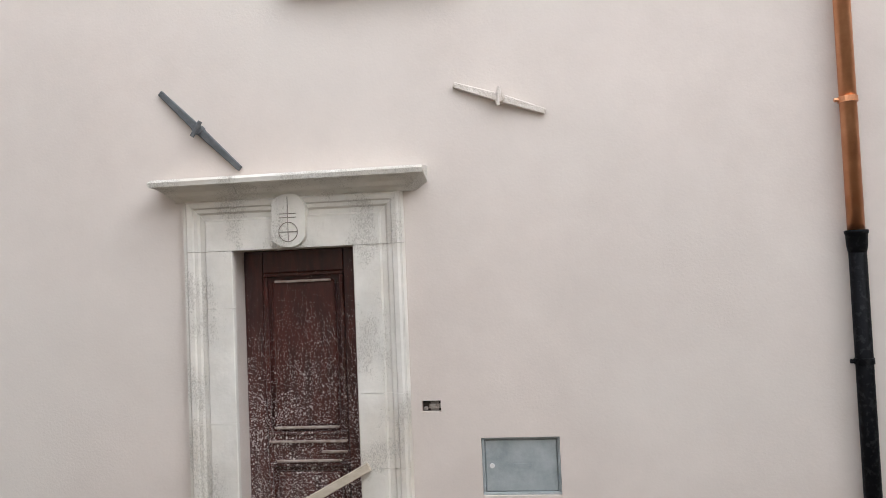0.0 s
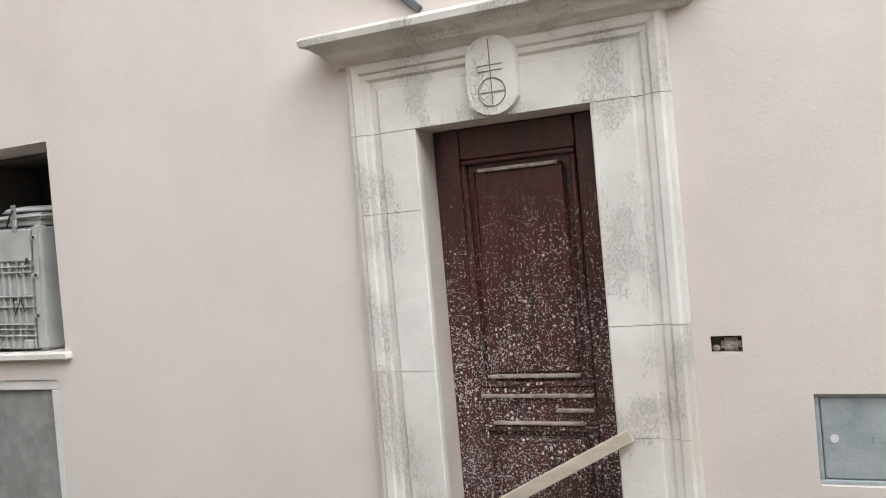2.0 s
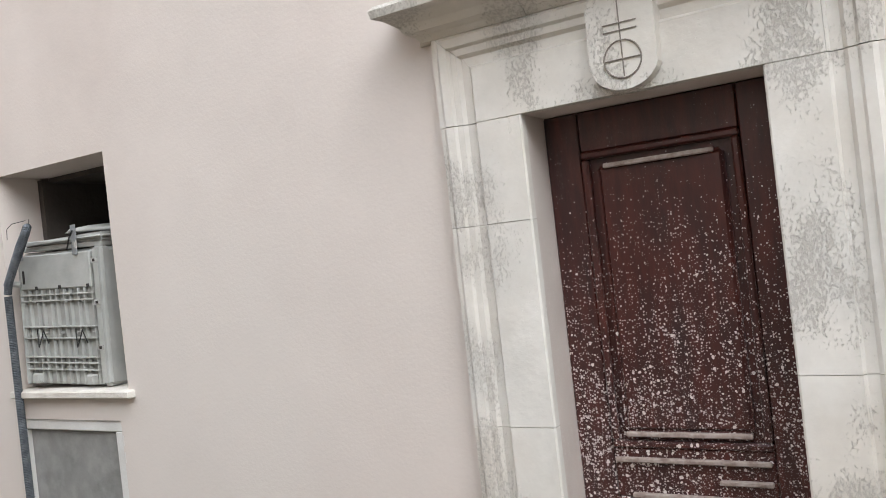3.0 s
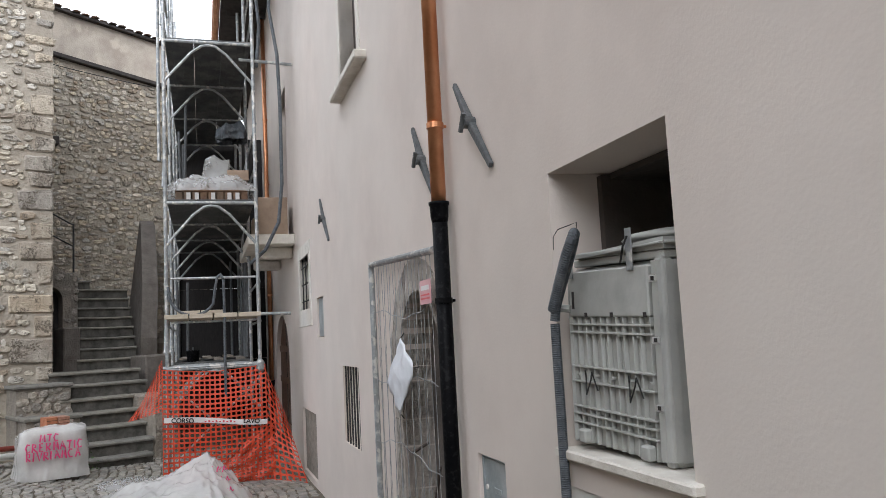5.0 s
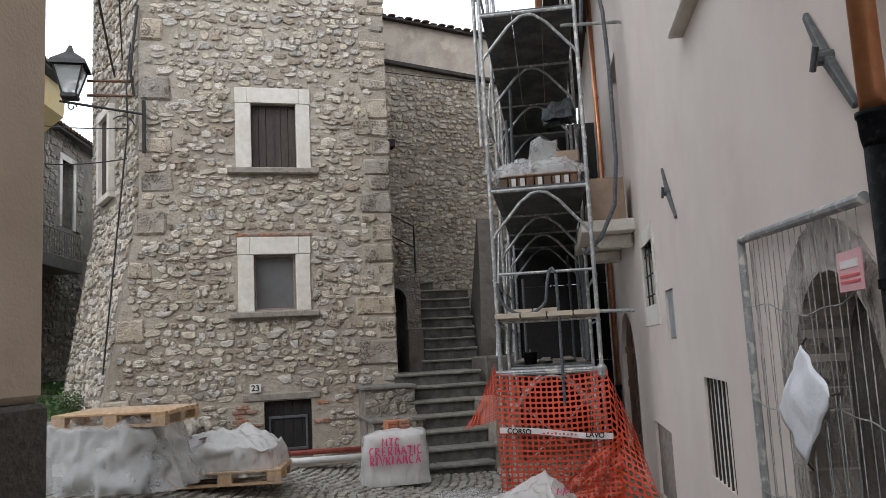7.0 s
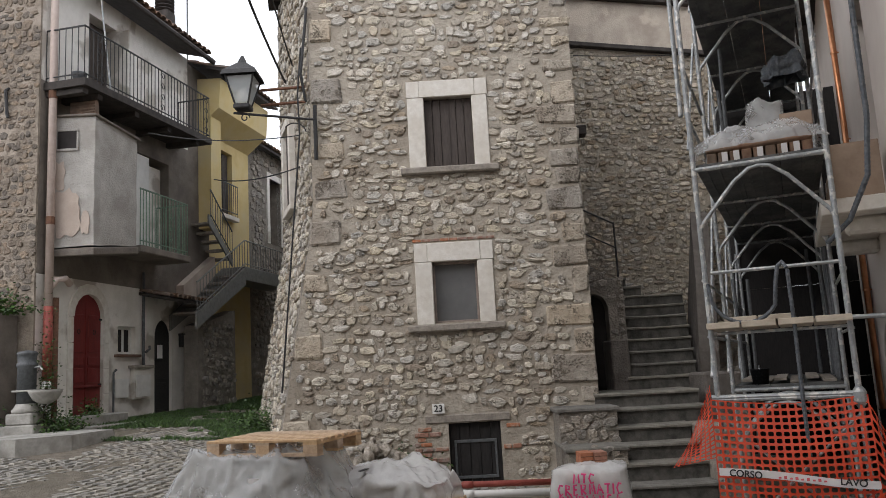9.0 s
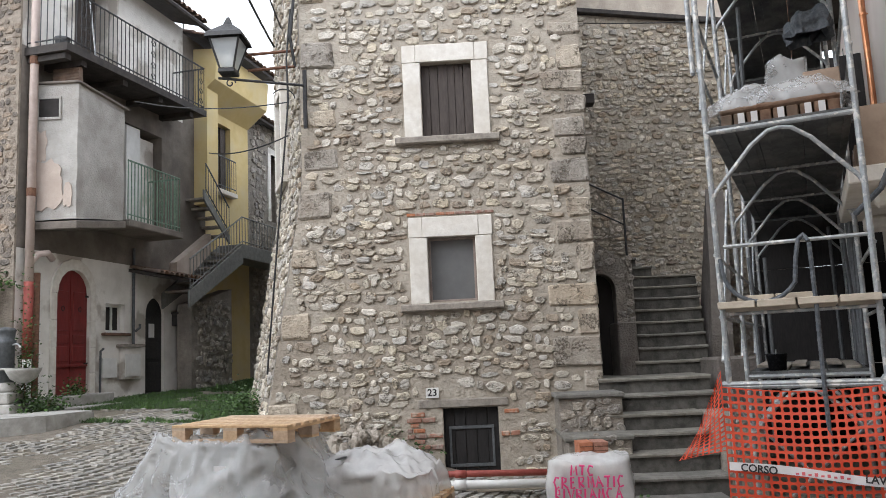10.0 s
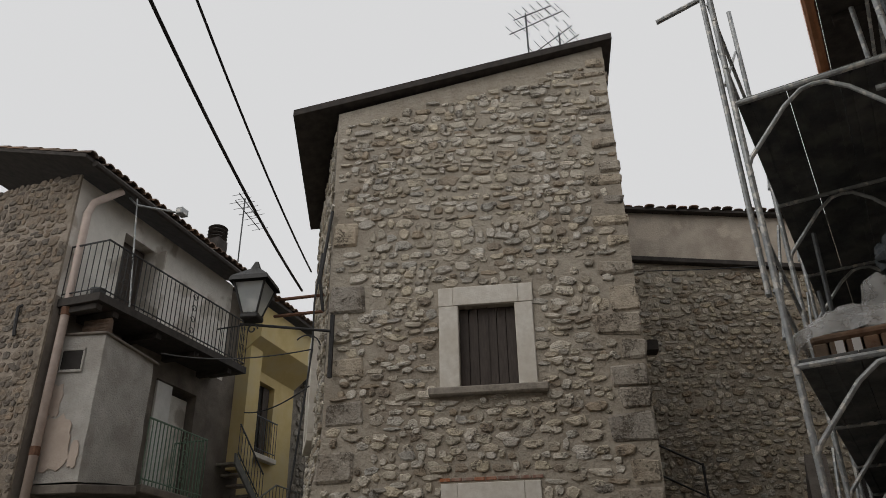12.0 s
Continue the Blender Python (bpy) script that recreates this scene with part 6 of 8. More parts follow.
p2 = pallet(on_ground(-11.06, 3.60, 78, 0.0), "pine pallet under a plastic-covered load")
load2 = lumpy("covered_load", pose(-11.42, 4.06, ground_z(-11.37, 4.22) + 0.146, 0, 0, -12), "pallet load under creased grey-white plastic sheet", "covered load", 0.80, 1.48, 0.42, WRAP, 6, 0.07, 0.03, 84, 0.35)
part("load_inside", boxm(-0.33, 0.33, -0.5, 0.5, 0.0, 0.30, bevel=0.04), PACK, load2, "packs under the sheet")
part("strap", boxm(-0.4, 0.4, -0.02, 0.02, 0.405, 0.412), BLACKINK, load2)
load1 = lumpy("sheeted_load", pose(-11.25, 3.05, ground_z(-11.25, 3.05), 0, 0, -20), "tall pallet load draped in clear milky plastic", "covered load", 0.9, 1.34, 0.60, PLASTIC, 17, 0.08, 0.45, 84)
part("load_inside", boxm(-0.36, 0.36, -0.45, 0.45, 0, 0.52, bevel=0.03), PACK, load1, "grey packs under the sheet")
for x, z in ((0.15, 0.3), (-0.3, 0.16)):
    part("delivery_label", boxm(0.50, 0.505, x, x + 0.14, z, z + 0.12), TAPE, load1)
pallet(pose(-11.05, 2.55, 1.0, 1.5, 0, 68), "empty pine pallet lying on top of the sheeted load")
heap = film_heap("plastic_bundle", at(STREET, 9.78, 1.19, -0.12), "heap of clear plastic film with magenta writing", "plastic bundle", 0.54, (0.55, 1.25, 0.75, 0.46), WRAP, 23, 0.06, power=0.8)
for i in range(3):
    y, z = -0.03 - 0.03 * i, 0.36 - 0.10 * i
    for k in range(3):
        yy = y - 0.06 * k
        part("pen_stroke", tubem([(-0.20 - 0.08 * i, yy, z - 0.03), (-0.18 - 0.08 * i, yy - 0.02, z + 0.035), (-0.185 - 0.08 * i, yy - 0.035, z - 0.01), (-0.18 - 0.08 * i, yy - 0.05, z + 0.02 * (k % 2))], 0.007, 5), MAGENTA, heap)
flat = film_heap("flat_plastic", at(STREET, 11.0, 2.1, -0.055), "clear plastic sheet lying flat on the cobbles", "plastic sheet", 0.07, (0.5, 0.5, 0.6, 0.5), PLASTIC, 31, 0.03, 24, 70)
# drain pipes and boards on the ground before the cellar door
for i, (mt, x, z, r2, lab) in enumerate(((REDPIPE, -13.0, 0.13, 0.035, "dark red plastic drain pipe lying on timbers"), (WHITEPAINT, -12.8, 0.05, 0.045, "white plastic pipe lying on the cobbles"))):
    q = thing("loose_pipe", pose(x, 4.6, ground_z(x, 5) + z, 0, 0, 0), lab, "pipe", "pipes on the ground")
    part("pipe", tubem([(0, -0.4, 0.05), (-0.12, 1.55, 0.0)], r2, 12), mt, q, "", True)
    part("collar", tubem([(-0.04, 0.3, 0.031), (-0.045, 0.42, 0.028)], r2 * 1.2, 12), mt, q, "", True)
q = thing("timber_beam", pose(-12.95, 4.2, ground_z(-12.9, 5) + 0.02, 0, 0, 4), "grey weathered timber under the pipes", "beam")
part("beam", boxm(-0.05, 0.05, 0.0, 1.8, -0.05, 0.06, bevel=0.008), PLANK, q)
# broken stones against the stone house
rng = random.Random(77)
pile = thing("rubble_pile", on_ground(-13.6, 3.75), "small pile of broken grey stones by the wall", "rubble pile")
for i in range(34):
    bm = bmesh.new()
    bmesh.ops.create_icosphere(bm, subdivisions=1, radius=rng.uniform(0.05, 0.10))
    for v in bm.verts:
        v.co = Vector((v.co.x * 1.2, v.co.y * rng.uniform(0.9, 1.1), v.co.z * 0.8)) * rng.uniform(0.75, 1.2)
    st = part("broken_stone", bm, GREYRUBBLE, pile)
    a, rr = rng.uniform(0, 6.28), rng.random() ** 0.6 * 0.5
    st.location = (rr * math.cos(a) * 0.6, rr * math.sin(a), max(0.03, 0.42 - rr * 0.75) * rng.uniform(0.5, 1))
    st.rotation_euler = (rng.uniform(0, 3), rng.uniform(0, 3), 0)


# ---- the house with the red door ----
def railing(parent, pts, h, gap, mat, r=0.008, panels=()):
    """Rails and bars along points at the foot."""
    part("top_rail", tubem([(x, y, z + h) for x, y, z in pts], 0.016, 6), mat, parent)
    part("foot_rail", tubem([(x, y, z + 0.08) for x, y, z in pts], 0.012, 6), mat, parent)
    for a, b in zip(pts, pts[1:]):
        a, b = Vector(a), Vector(b)
        n = max(1, int((b - a).length / gap))
        for i in range(n + 1):
            p = a + (b - a) * i / n
            part("baluster", tubem([p + Vector((0, 0, 0.0)), p + Vector((0, 0, h))], r, 5), mat, parent)
    for p in panels:
        for k in range(4):
            bm = bmesh.new()
            zc = p[2] + 0.18 + 0.2 * k
            tube(bm, [(p[0] + 0.07 * math.cos(a) * (1 - a / 9), p[1] + 0.01, zc + 0.07 * math.sin(a) * (1 - a / 9)) for a in np.linspace(0, 7.5, 18)], 0.007, 5)
            part("scroll", bm, mat, parent)


left = thing("house_red_door", LEFTHOUSE, "old plastered house with red arched door and balconies", "house")
RED = (3.40, 4.16, 1.20, 3.24, 2.85)
BLK = (1.32, 1.90, 1.1, 2.92, 2.60)
SW = (2.50, 3.0, 2.26, 2.75)
UD = (3.12, 3.87, 6.52, 8.10)
GD = (1.42, 2.55, 4.1, 6.0)
part("wall_lower", pierced(bmesh.new(), -0.15, 4.98, 0.3, 3.45, 0.4, [RED, BLK, SW]), PALEWALL, left, "pale flaking plaster")
part("wall_middle", pierced(bmesh.new(), -0.15, 4.98, 3.45, 6.5, 0.4, [GD]), GREYWALL, left, "dark grey dirty plaster")
part("wall_upper", pierced(bmesh.new(), 0.7, 4.98, 6.5, 8.5, 0.4, [UD]), PALEWALL, left, "white plaster")
part("wall_corner", boxm(-0.15, 0.7, -0.4, 0.0, 6.5, 8.4), GREYWALL, left)
part("wall_end", boxm(4.982, 5.02, -6.0, -0.002, 0.3, 8.55), ENDMORTAR, left, "rubble end wall with crumbling render")
for (x0, x1, z0, z1) in ((3.3, 4.3, 1.0, 3.3), (1.2, 2.0, 1.0, 3.0), (2.4, 3.1, 2.2, 2.8), (3.0, 4.0, 6.2, 8.1), (1.3, 2.6, 4.0, 6.1)):
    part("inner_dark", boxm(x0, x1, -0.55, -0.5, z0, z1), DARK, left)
rd = thing("door_4", at(LEFTHOUSE, 0, -0.05, 0), "closed dark red arched double door", "door", kind="structure")
part("door_leaf", arch_panel(bmesh.new(), 3.40, 4.16, 1.28, 2.85, 3.24, -0.06, 0), REDPAINT, rd)
part("centre_strip", boxm(3.77, 3.79, 0, 0.012, 1.3, 3.2), REDPAINT, rd)
for x in (3.45, 3.83):
    for z0, z1 in ((1.80, 2.04), (2.08, 2.22), (2.28, 2.9)):
        part("panel", boxm(x, x + 0.28, 0, 0.014, z0, z1, bevel=0.01), REDPAINT, rd)
    part("knocker", tubem([(x + 0.14 + 0.03 * math.cos(a), 0.02, 2.62 + 0.04 * math.sin(a)) for a in np.linspace(0, 6.28, 12)], 0.006, 5), BLACKIRON, rd)
for z in (1.75, 2.82):
    part("hinge", boxm(3.36, 3.46, 0.0, 0.03, z, z + 0.03), BLACKIRON, rd)
part("drip_board", boxm(3.40, 4.16, 0, 0.03, 1.72, 1.76, bevel=0.006), REDPAINT, rd)
so = thing("red_door_surround", LEFTHOUSE, "pale stone arch round the red door", "door surround")
for (o0, o1, i0, i1) in zip(arch_curve(3.27, 4.29, 2.85, 3.40, 9), arch_curve(3.27, 4.29, 2.85, 3.40, 9)[1:], arch_curve(3.405, 4.155, 2.85, 3.235, 9), arch_curve(3.405, 4.155, 2.85, 3.235, 9)[1:]):
    bm = bmesh.new()
    f = [bm.verts.new((p[0], 0.03, p[1])) for p in (i0, i1, o1, o0)]
    g = [bm.verts.new((p[0], -0.1, p[1])) for p in (i0, i1, o1, o0)]
    bm.faces.new(f)
    for i in range(4):
        bm.faces.new((f[i], f[(i + 1) % 4], g[(i + 1) % 4], g[i]))
    bmesh.ops.recalc_face_normals(bm, faces=bm.faces[:])
    part("arch_stone", bm, WHITESTONE, so)
for x0 in (3.27, 4.16):
    for k in range(4):
        part("jamb_stone", boxm(x0, x0 + 0.128, -0.1, 0.028, 1.2 + k * 0.4125, 1.2 + (k + 1) * 0.4125 - 0.006, bevel=0.006), WHITESTONE, so)
ds = thing("door_step", at(LEFTHOUSE, 0, 0, 0), "two low worn stone door steps", "steps")
part("step", boxm(3.45, 4.75, 0.0, 0.52, 0.7, 1.30, bevel=0.015), FOUNTSTONE, ds)
part("step", boxm(3.4, 4.8, 0.522, 0.82, 0.6, 1.15, bevel=0.015), FOUNTSTONE, ds)
bd2 = thing("door_5", at(LEFTHOUSE, 0, -0.06, 0), "narrow black arched door with a paper notice", "door", kind="structure")
part("door_leaf", arch_panel(bmesh.new(), 1.32, 1.90, 1.1, 2.60, 2.92, -0.06, 0), BLACKIRON, bd2)
part("notice", boxm(1.55, 1.72, 0, 0.006, 2.2, 2.45), TAPE, bd2)
for z0, z1 in ((1.25, 1.75), (1.82, 2.12)):
    part("panel", boxm(1.42, 1.82, 0, 0.012, z0, z1, bevel=0.008), BLACKIRON, bd2)
w = thing("window_8", at(LEFTHOUSE, 2.50, 0, 2.26), "small white-framed window with a brown sill", "window", kind="structure")
part("pane", boxm(0.05, 0.45, -0.12, -0.11, 0.05, 0.44), DARK, w)
for q in ((0, 0.5, 0, 0.05), (0, 0.5, 0.44, 0.49), (0, 0.05, 0.05, 0.44), (0.45, 0.5, 0.05, 0.44), (0.22, 0.25, 0.05, 0.44)):
    part("window_frame", boxm(q[0], q[1], -0.13, -0.08, q[2], q[3]), WHITEPAINT, w)
part("window_sill", boxm(-0.08, 0.6, -0.05, 0.08, -0.05, 0, bevel=0.008), BROWNFRAME, w)
mb = thing("service_boxes", at(LEFTHOUSE, 0.12, 0, 0), "two old white meter cupboards with a slab on top", "meter cupboard")
part("cupboard", boxm(2.02, 2.52, 0.0, 0.09, 1.48, 2.02, bevel=0.008), PALEWALL, mb)
part("cupboard_door", boxm(2.06, 2.48, 0.09, 0.105, 1.52, 1.90, bevel=0.004), WHITEPAINT, mb)
part("slab", boxm(1.98, 2.60, 0.0, 0.14, 2.02, 2.07, bevel=0.006), SILLSTONE, mb)
part("cupboard_door", boxm(2.62, 2.98, 0.0, 0.04, 1.52, 1.84, bevel=0.004), WHITEPAINT, mb)
part("stand_pipe", tubem([(3.06, 0.05, 1.2), (3.06, 0.05, 1.95), (3.02, 0.08, 2.0)], 0.018, 8), IRON, mb)
lt = thing("letter_box", at(LEFTHOUSE, 0.80, 0, 2.42), "black metal letter box", "letter box")
part("case", boxm(0.02, 0.28, 0.0, 0.12, 0, 0.22, bevel=0.006), BLACKIRON, lt)
part("lid", boxm(0.0, 0.30, -0.0, 0.15, 0.22, 0.26, bevel=0.006), BLACKIRON, lt)
fp = thing("facade_pipe", at(LEFTHOUSE, 0.22, 0, 0), "thin dark pipe with a tap valve on the facade", "pipe")
part("pipe", tubem([(2.10, 0.05, 2.07), (2.10, 0.05, 3.75)], 0.025, 8), IRON, fp)
part("valve", tubem([(2.05, 0.06, 2.3), (1.96, 0.08, 2.36), (1.96, 0.08, 2.42)], 0.022, 8), IRON, fp)


def cream_pipe():
    p = thing("house_downpipe", LEFTHOUSE, "cream downpipe with a red lower length at the house corner", "downpipe")
    part("upper_pipe", tubem([(4.55, 0.42, 8.42), (4.80, 0.14, 8.12), (4.86, 0.12, 7.9), (4.86, 0.12, 2.95)], 0.06, 12), CREAMPIPE, p, "", True)
    part("red_pipe", tubem([(4.86, 0.12, 2.95), (4.86, 0.12, 1.85)], 0.066, 12), REDPIPE, p, "red painted pipe", True)
    part("foot_pipe", tubem([(4.86, 0.12, 1.85), (4.86, 0.12, 0.9)], 0.06, 12), WHITEPAINT, p, "", True)
    part("elbow", tubem([(4.86, 0.12, 3.2), (4.75, 0.16, 3.36), (4.55, 0.16, 3.40), (4.42, 0.14, 3.32)], 0.05, 10), CREAMPIPE, p, "", True)
    part("rust_pipe", tubem([(4.66, 0.08, 1.0), (4.66, 0.08, 3.1)], 0.05, 10), RUST, p, "rusty pipe", True)
    for z in (4.2, 6.2):
        part("clamp", tubem([(4.86, 0.12, z), (4.86, 0.12, z + 0.12)], 0.066, 12), RUST, p)


cream_pipe()
tk = thing("bathroom_box", LEFTHOUSE, "jutting cement-rendered closet on the facade, render peeling off", "closet bay")
bm = bmesh.new()
out = [(4.76, 0.0), (4.60, 0.68), (3.50, 0.68), (3.50, 0.0)]
lo = [bm.verts.new((x, y, 3.85 + 0.13 * (4.76 - x))) for x, y in out]
hi = [bm.verts.new((x, y, 5.94 - 0.07 * (4.76 - x))) for x, y in out]
bm.faces.new(lo)
bm.faces.new(hi)
for i in range(4):
    bm.faces.new((lo[i], lo[(i + 1) % 4], hi[(i + 1) % 4], hi[i]))
bmesh.ops.recalc_face_normals(bm, faces=bm.faces[:])
bmesh.ops.subdivide_edges(bm, edges=bm.edges[:], cuts=7, use_grid_fill=True)
for v in bm.verts:
    v.co += Vector((noise.noise(v.co * 3.1), noise.noise(v.co * 3.1 + Vector((5, 0, 0))), noise.noise(v.co * 4 + Vector((0, 5, 0))))) * 0.016
part("closet", bm, TANKWALL, tk)
CLOSET_END = facing(4.76, 0, 0, 0.68, 0.16)
vent = part("vent_window", boxm(-0.42, -0.12, -0.004, 0.012, 5.42, 5.70), DARK, tk)
vent.matrix_basis = CLOSET_END
for q in ((-0.45, -0.09, 5.38, 5.42), (-0.45, -0.09, 5.70, 5.74), (-0.45, -0.42, 5.42, 5.70), (-0.12, -0.09, 5.42, 5.70)):
    fr = part("vent_frame", boxm(q[0], q[1], -0.004, 0.022, q[2], q[3], bevel=0.004), TANKWALL, tk)
    fr.matrix_basis = CLOSET_END
rng = random.Random(45)
for cx, cz, rx, rz in ((-0.29, 4.38, 0.25, 0.40), (-0.15, 4.98, 0.12, 0.26), (-0.57, 4.22, 0.07, 0.20)):
    bm = bmesh.new()
    ring = []
    for k in range(26):
        a = 2 * math.pi * k / 26
        q = (abs(math.cos(a)) ** 4 + abs(math.sin(a)) ** 4) ** -0.25 * (0.86 + 0.3 * noise.noise((2.2 * math.cos(a) + cx * 9, 2.2 * math.sin(a), cz)))
        ring.append((cx + rx * q * math.cos(a), cz + rz * q * math.sin(a)))
    f = [bm.verts.new((x, 0.021, z)) for x, z in ring]
    g = [bm.verts.new((x, -0.03, z)) for x, z in ring]
    bm.faces.new(f)
    for k in range(26):
        bm.faces.new((f[k], f[(k + 1) % 26], g[(k + 1) % 26], g[k]))
    bmesh.ops.recalc_face_normals(bm, faces=bm.faces[:])
    patch = part("undercoat_patch", bm, PEELED, tk, "pinkish undercoat laid bare")
    patch.matrix_basis = CLOSET_END
bm = boxm(3.44, 4.80, 0.0, 0.73, 5.93, 5.965, bevel=0.008)
for v in bm.verts:
    v.co.z -= 0.07 * (4.76 - v.co.x)
    if v.co.y > 0.3:
        v.co.x -= 0.16 if v.co.x > 4.5 else 0.0
part("coping", bm, GREYWALL, tk)
bm = boxm(3.46, 4.78, 0.0, 0.70, 3.72, 3.84, bevel=0.012)
for v in bm.verts:
    v.co.z += 0.13 * (4.76 - v.co.x)
    if v.co.y > 0.3 and v.co.x > 4.5:
        v.co.x -= 0.16
part("floor_slab", bm, GREYWALL, tk)
for k in range(5):
    part("spare_tile", tubem([(4.5 - 0.02 * (k % 2), 0.18, 6.0 + 0.05 * k), (4.48, 0.62, 5.99 + 0.05 * k)], 0.065 - 0.004 * k, 8), TILES, tk, "stacked old clay tile")
gb = thing("green_balcony", LEFTHOUSE, "small balcony with a green iron railing", "balcony")
part("slab", boxm(1.80, 3.36, 0.0, 0.70, 3.94, 4.06, bevel=0.015), GREYWALL, gb)
railing(gb, [(3.36, 0.66, 4.06), (1.86, 0.66, 4.06), (1.86, 0.02, 4.06)], 0.98, 0.085, GREENIRON, 0.010, panels=((2.45, 0.67, 4.1),))
part("balcony_door", boxm(1.45, 1.98, -0.2, -0.16, 4.1, 5.9, bevel=0.006), PALEWALL, gb)
part("balcony_door", boxm(2.15, 2.55, -0.12, 0.04, 4.1, 5.95, bevel=0.006), WHITEPAINT, gb, "open white shutter")
ub = thing("long_balcony", LEFTHOUSE, "long balcony with black wrought-iron railing on beams", "balcony")
bm = bmesh.new()
lo = [bm.verts.new(p) for p in ((1.05, 0, 6.44), (4.93, 0, 6.33), (4.93, 0.74, 6.33), (1.05, 0.74, 6.44))]
hi = [bm.verts.new(v.co + Vector((0, 0, 0.12))) for v in lo]
bm.faces.new(lo)
bm.faces.new(hi)
for i in range(4):
    bm.faces.new((lo[i], lo[(i + 1) % 4], hi[(i + 1) % 4], hi[i]))
bmesh.ops.recalc_face_normals(bm, faces=bm.faces[:])
part("slab", bm, EAVES, ub)
railing(ub, [(4.90, 0.02, 6.45), (4.90, 0.70, 6.45), (1.08, 0.70, 6.55), (1.08, 0.02, 6.55)], 0.86, 0.105, BLACKIRON, 0.008, panels=((4.55, 0.70, 6.43), (4.42, 0.70, 6.43), (2.75, 0.70, 6.48), (1.2, 0.70, 6.52)))
for x in (1.4, 2.4, 3.4, 4.4, 4.75):
    part("beam", boxm(x, x + 0.12, 0.0, 0.66, 6.34 - 0.0284 * (x - 1.05), 6.46 - 0.0284 * (x - 0.95) - 0.03), EAVES, ub)
pt = thing("flower_pot", at(LEFTHOUSE, 4.62, 0.4, 6.445), "dark plant pot on the balcony", "pot")
part("pot", lathe(bmesh.new(), [(0.08, 0), (0.11, 0.2), (0.12, 0.22), (0.10, 0.22)], 16), IRON, pt, "", True)
dd = thing("door_6", at(LEFTHOUSE, 3.12, -0.2, 6.52), "dark balcony door, half open", "door", kind="structure")
part("door_leaf", boxm(0.0, 0.72, -0.05, 0, 0, 1.56, bevel=0.006), SHUTTER, dd)
part("open_leaf", boxm(-0.03, 0.0, 0.0, 0.45, 0, 1.56, bevel=0.006), PALEWALL, dd)


def tile_roof(name, m, w, run, rise, label, cols):
    r = thing(name, m, label, "roof", kind="structure")
    bm = bmesh.new()
    v = [bm.verts.new(p) for p in ((0, 0, 0), (w, 0, 0), (w, -run, rise), (0, -run, rise), (0, 0, 0.06), (w, 0, 0.06), (w, -run, rise + 0.06), (0, -run, rise + 0.06))]
    for q in ((3, 2, 1, 0), (4, 5, 6, 7), (0, 1, 5, 4), (1, 2, 6, 5), (2, 3, 7, 6), (3, 0, 4, 7)):
        bm.faces.new([v[i] for i in q])
    part("roof_boards", bm, EAVES, r)
    rng = random.Random(cols)
    vs, fs = [], []
    for c in range(cols):
        x = w * (c + 0.5) / cols
        for k in range(max(2, int(run / 0.35))):
            y0, y1 = -k * 0.35 + 0.06, -(k + 1) * 0.35 - 0.03
            rr = w / cols * 0.5
            base = len(vs)
            jit = rng.uniform(-0.015, 0.015)
            for yy, sc in ((y0, 1.0), (y1, 0.85)):
                for a in range(6):
                    t = math.pi * a / 5
                    vs.append((x + jit + rr * sc * math.cos(t), yy, 0.07 - yy * rise / run + rr * sc * 0.8 * math.sin(t) + (0.02 if yy == y0 else 0)))
            for a in range(5):
                fs.append((base + a, base + a + 1, base + 7 + a, base + 6 + a))
    me = bpy.data.meshes.new("roof_tiles")
    me.from_pydata(vs, [], fs)
    me.materials.append(TILES)
    ob = new("roof_tiles", me)
    ob.parent = r
    tagged(ob, kind="stuff")
    ob.modifiers.new("thick", "SOLIDIFY").thickness = 0.015
    return r


tile_roof("roof_1", at(LEFTHOUSE, 0.6, 0.45, 8.5), 4.85, 3.2, 0.95, "old curved clay tile roof of the plastered house", 26)
gt = thing("gutter_run", LEFTHOUSE, "dark gutter with a stay under the eaves", "gutter")
part("gutter", tubem([(5.3, 0.50, 8.46), (0.5, 0.50, 8.44)], 0.055, 8), EAVES, gt)
part("stay", tubem([(4.3, 0.35, 8.45), (4.35, 0.55, 8.25), (3.7, 0.9, 8.38)], 0.018, 6), GALV, gt)
part("flood_light", boxm(3.6, 3.78, 0.85, 0.98, 8.34, 8.46, bevel=0.01), GALV, gt)
part("down_rod", tubem([(4.28, 0.72, 6.46), (4.30, 0.50, 8.4)], 0.014, 6), GALV, gt)
ch = thing("chimney", at(LEFTHOUSE, 0.75, -0.5, 8.85), "dark chimney with a ribbed clay cowl", "chimney")
part("stack", boxm(-0.16, 0.16, -0.16, 0.16, 0, 0.75), EAVES, ch)
for k in range(4):
    part("cowl_ring", lathe(bmesh.new(), [(0.16, 0.76 + k * 0.08), (0.21, 0.79 + k * 0.08), (0.16, 0.83 + k * 0.08)], 14), EAVES, ch)


def antenna(m, h, label):
    a = thing("tv_antenna", m, label, "antenna", "television antennas")
    part("mast", tubem([(0, 0, 0), (0, 0, h)], 0.016, 6), IRON, a)
    for z, L in ((h - 0.05, 0.5), (h - 0.3, 0.7)):
        part("boom", tubem([(-L, 0, z - 0.12), (L * 0.5, 0, z + 0.06)], 0.010, 6), IRON, a)
        for k in range(6):
            x = -L + k * L * 0.28
            part("element", tubem([(x, -0.2, z - 0.1 + 0.03 * k), (x, 0.2, z - 0.1 + 0.03 * k)], 0.006, 5), IRON, a)
    return a


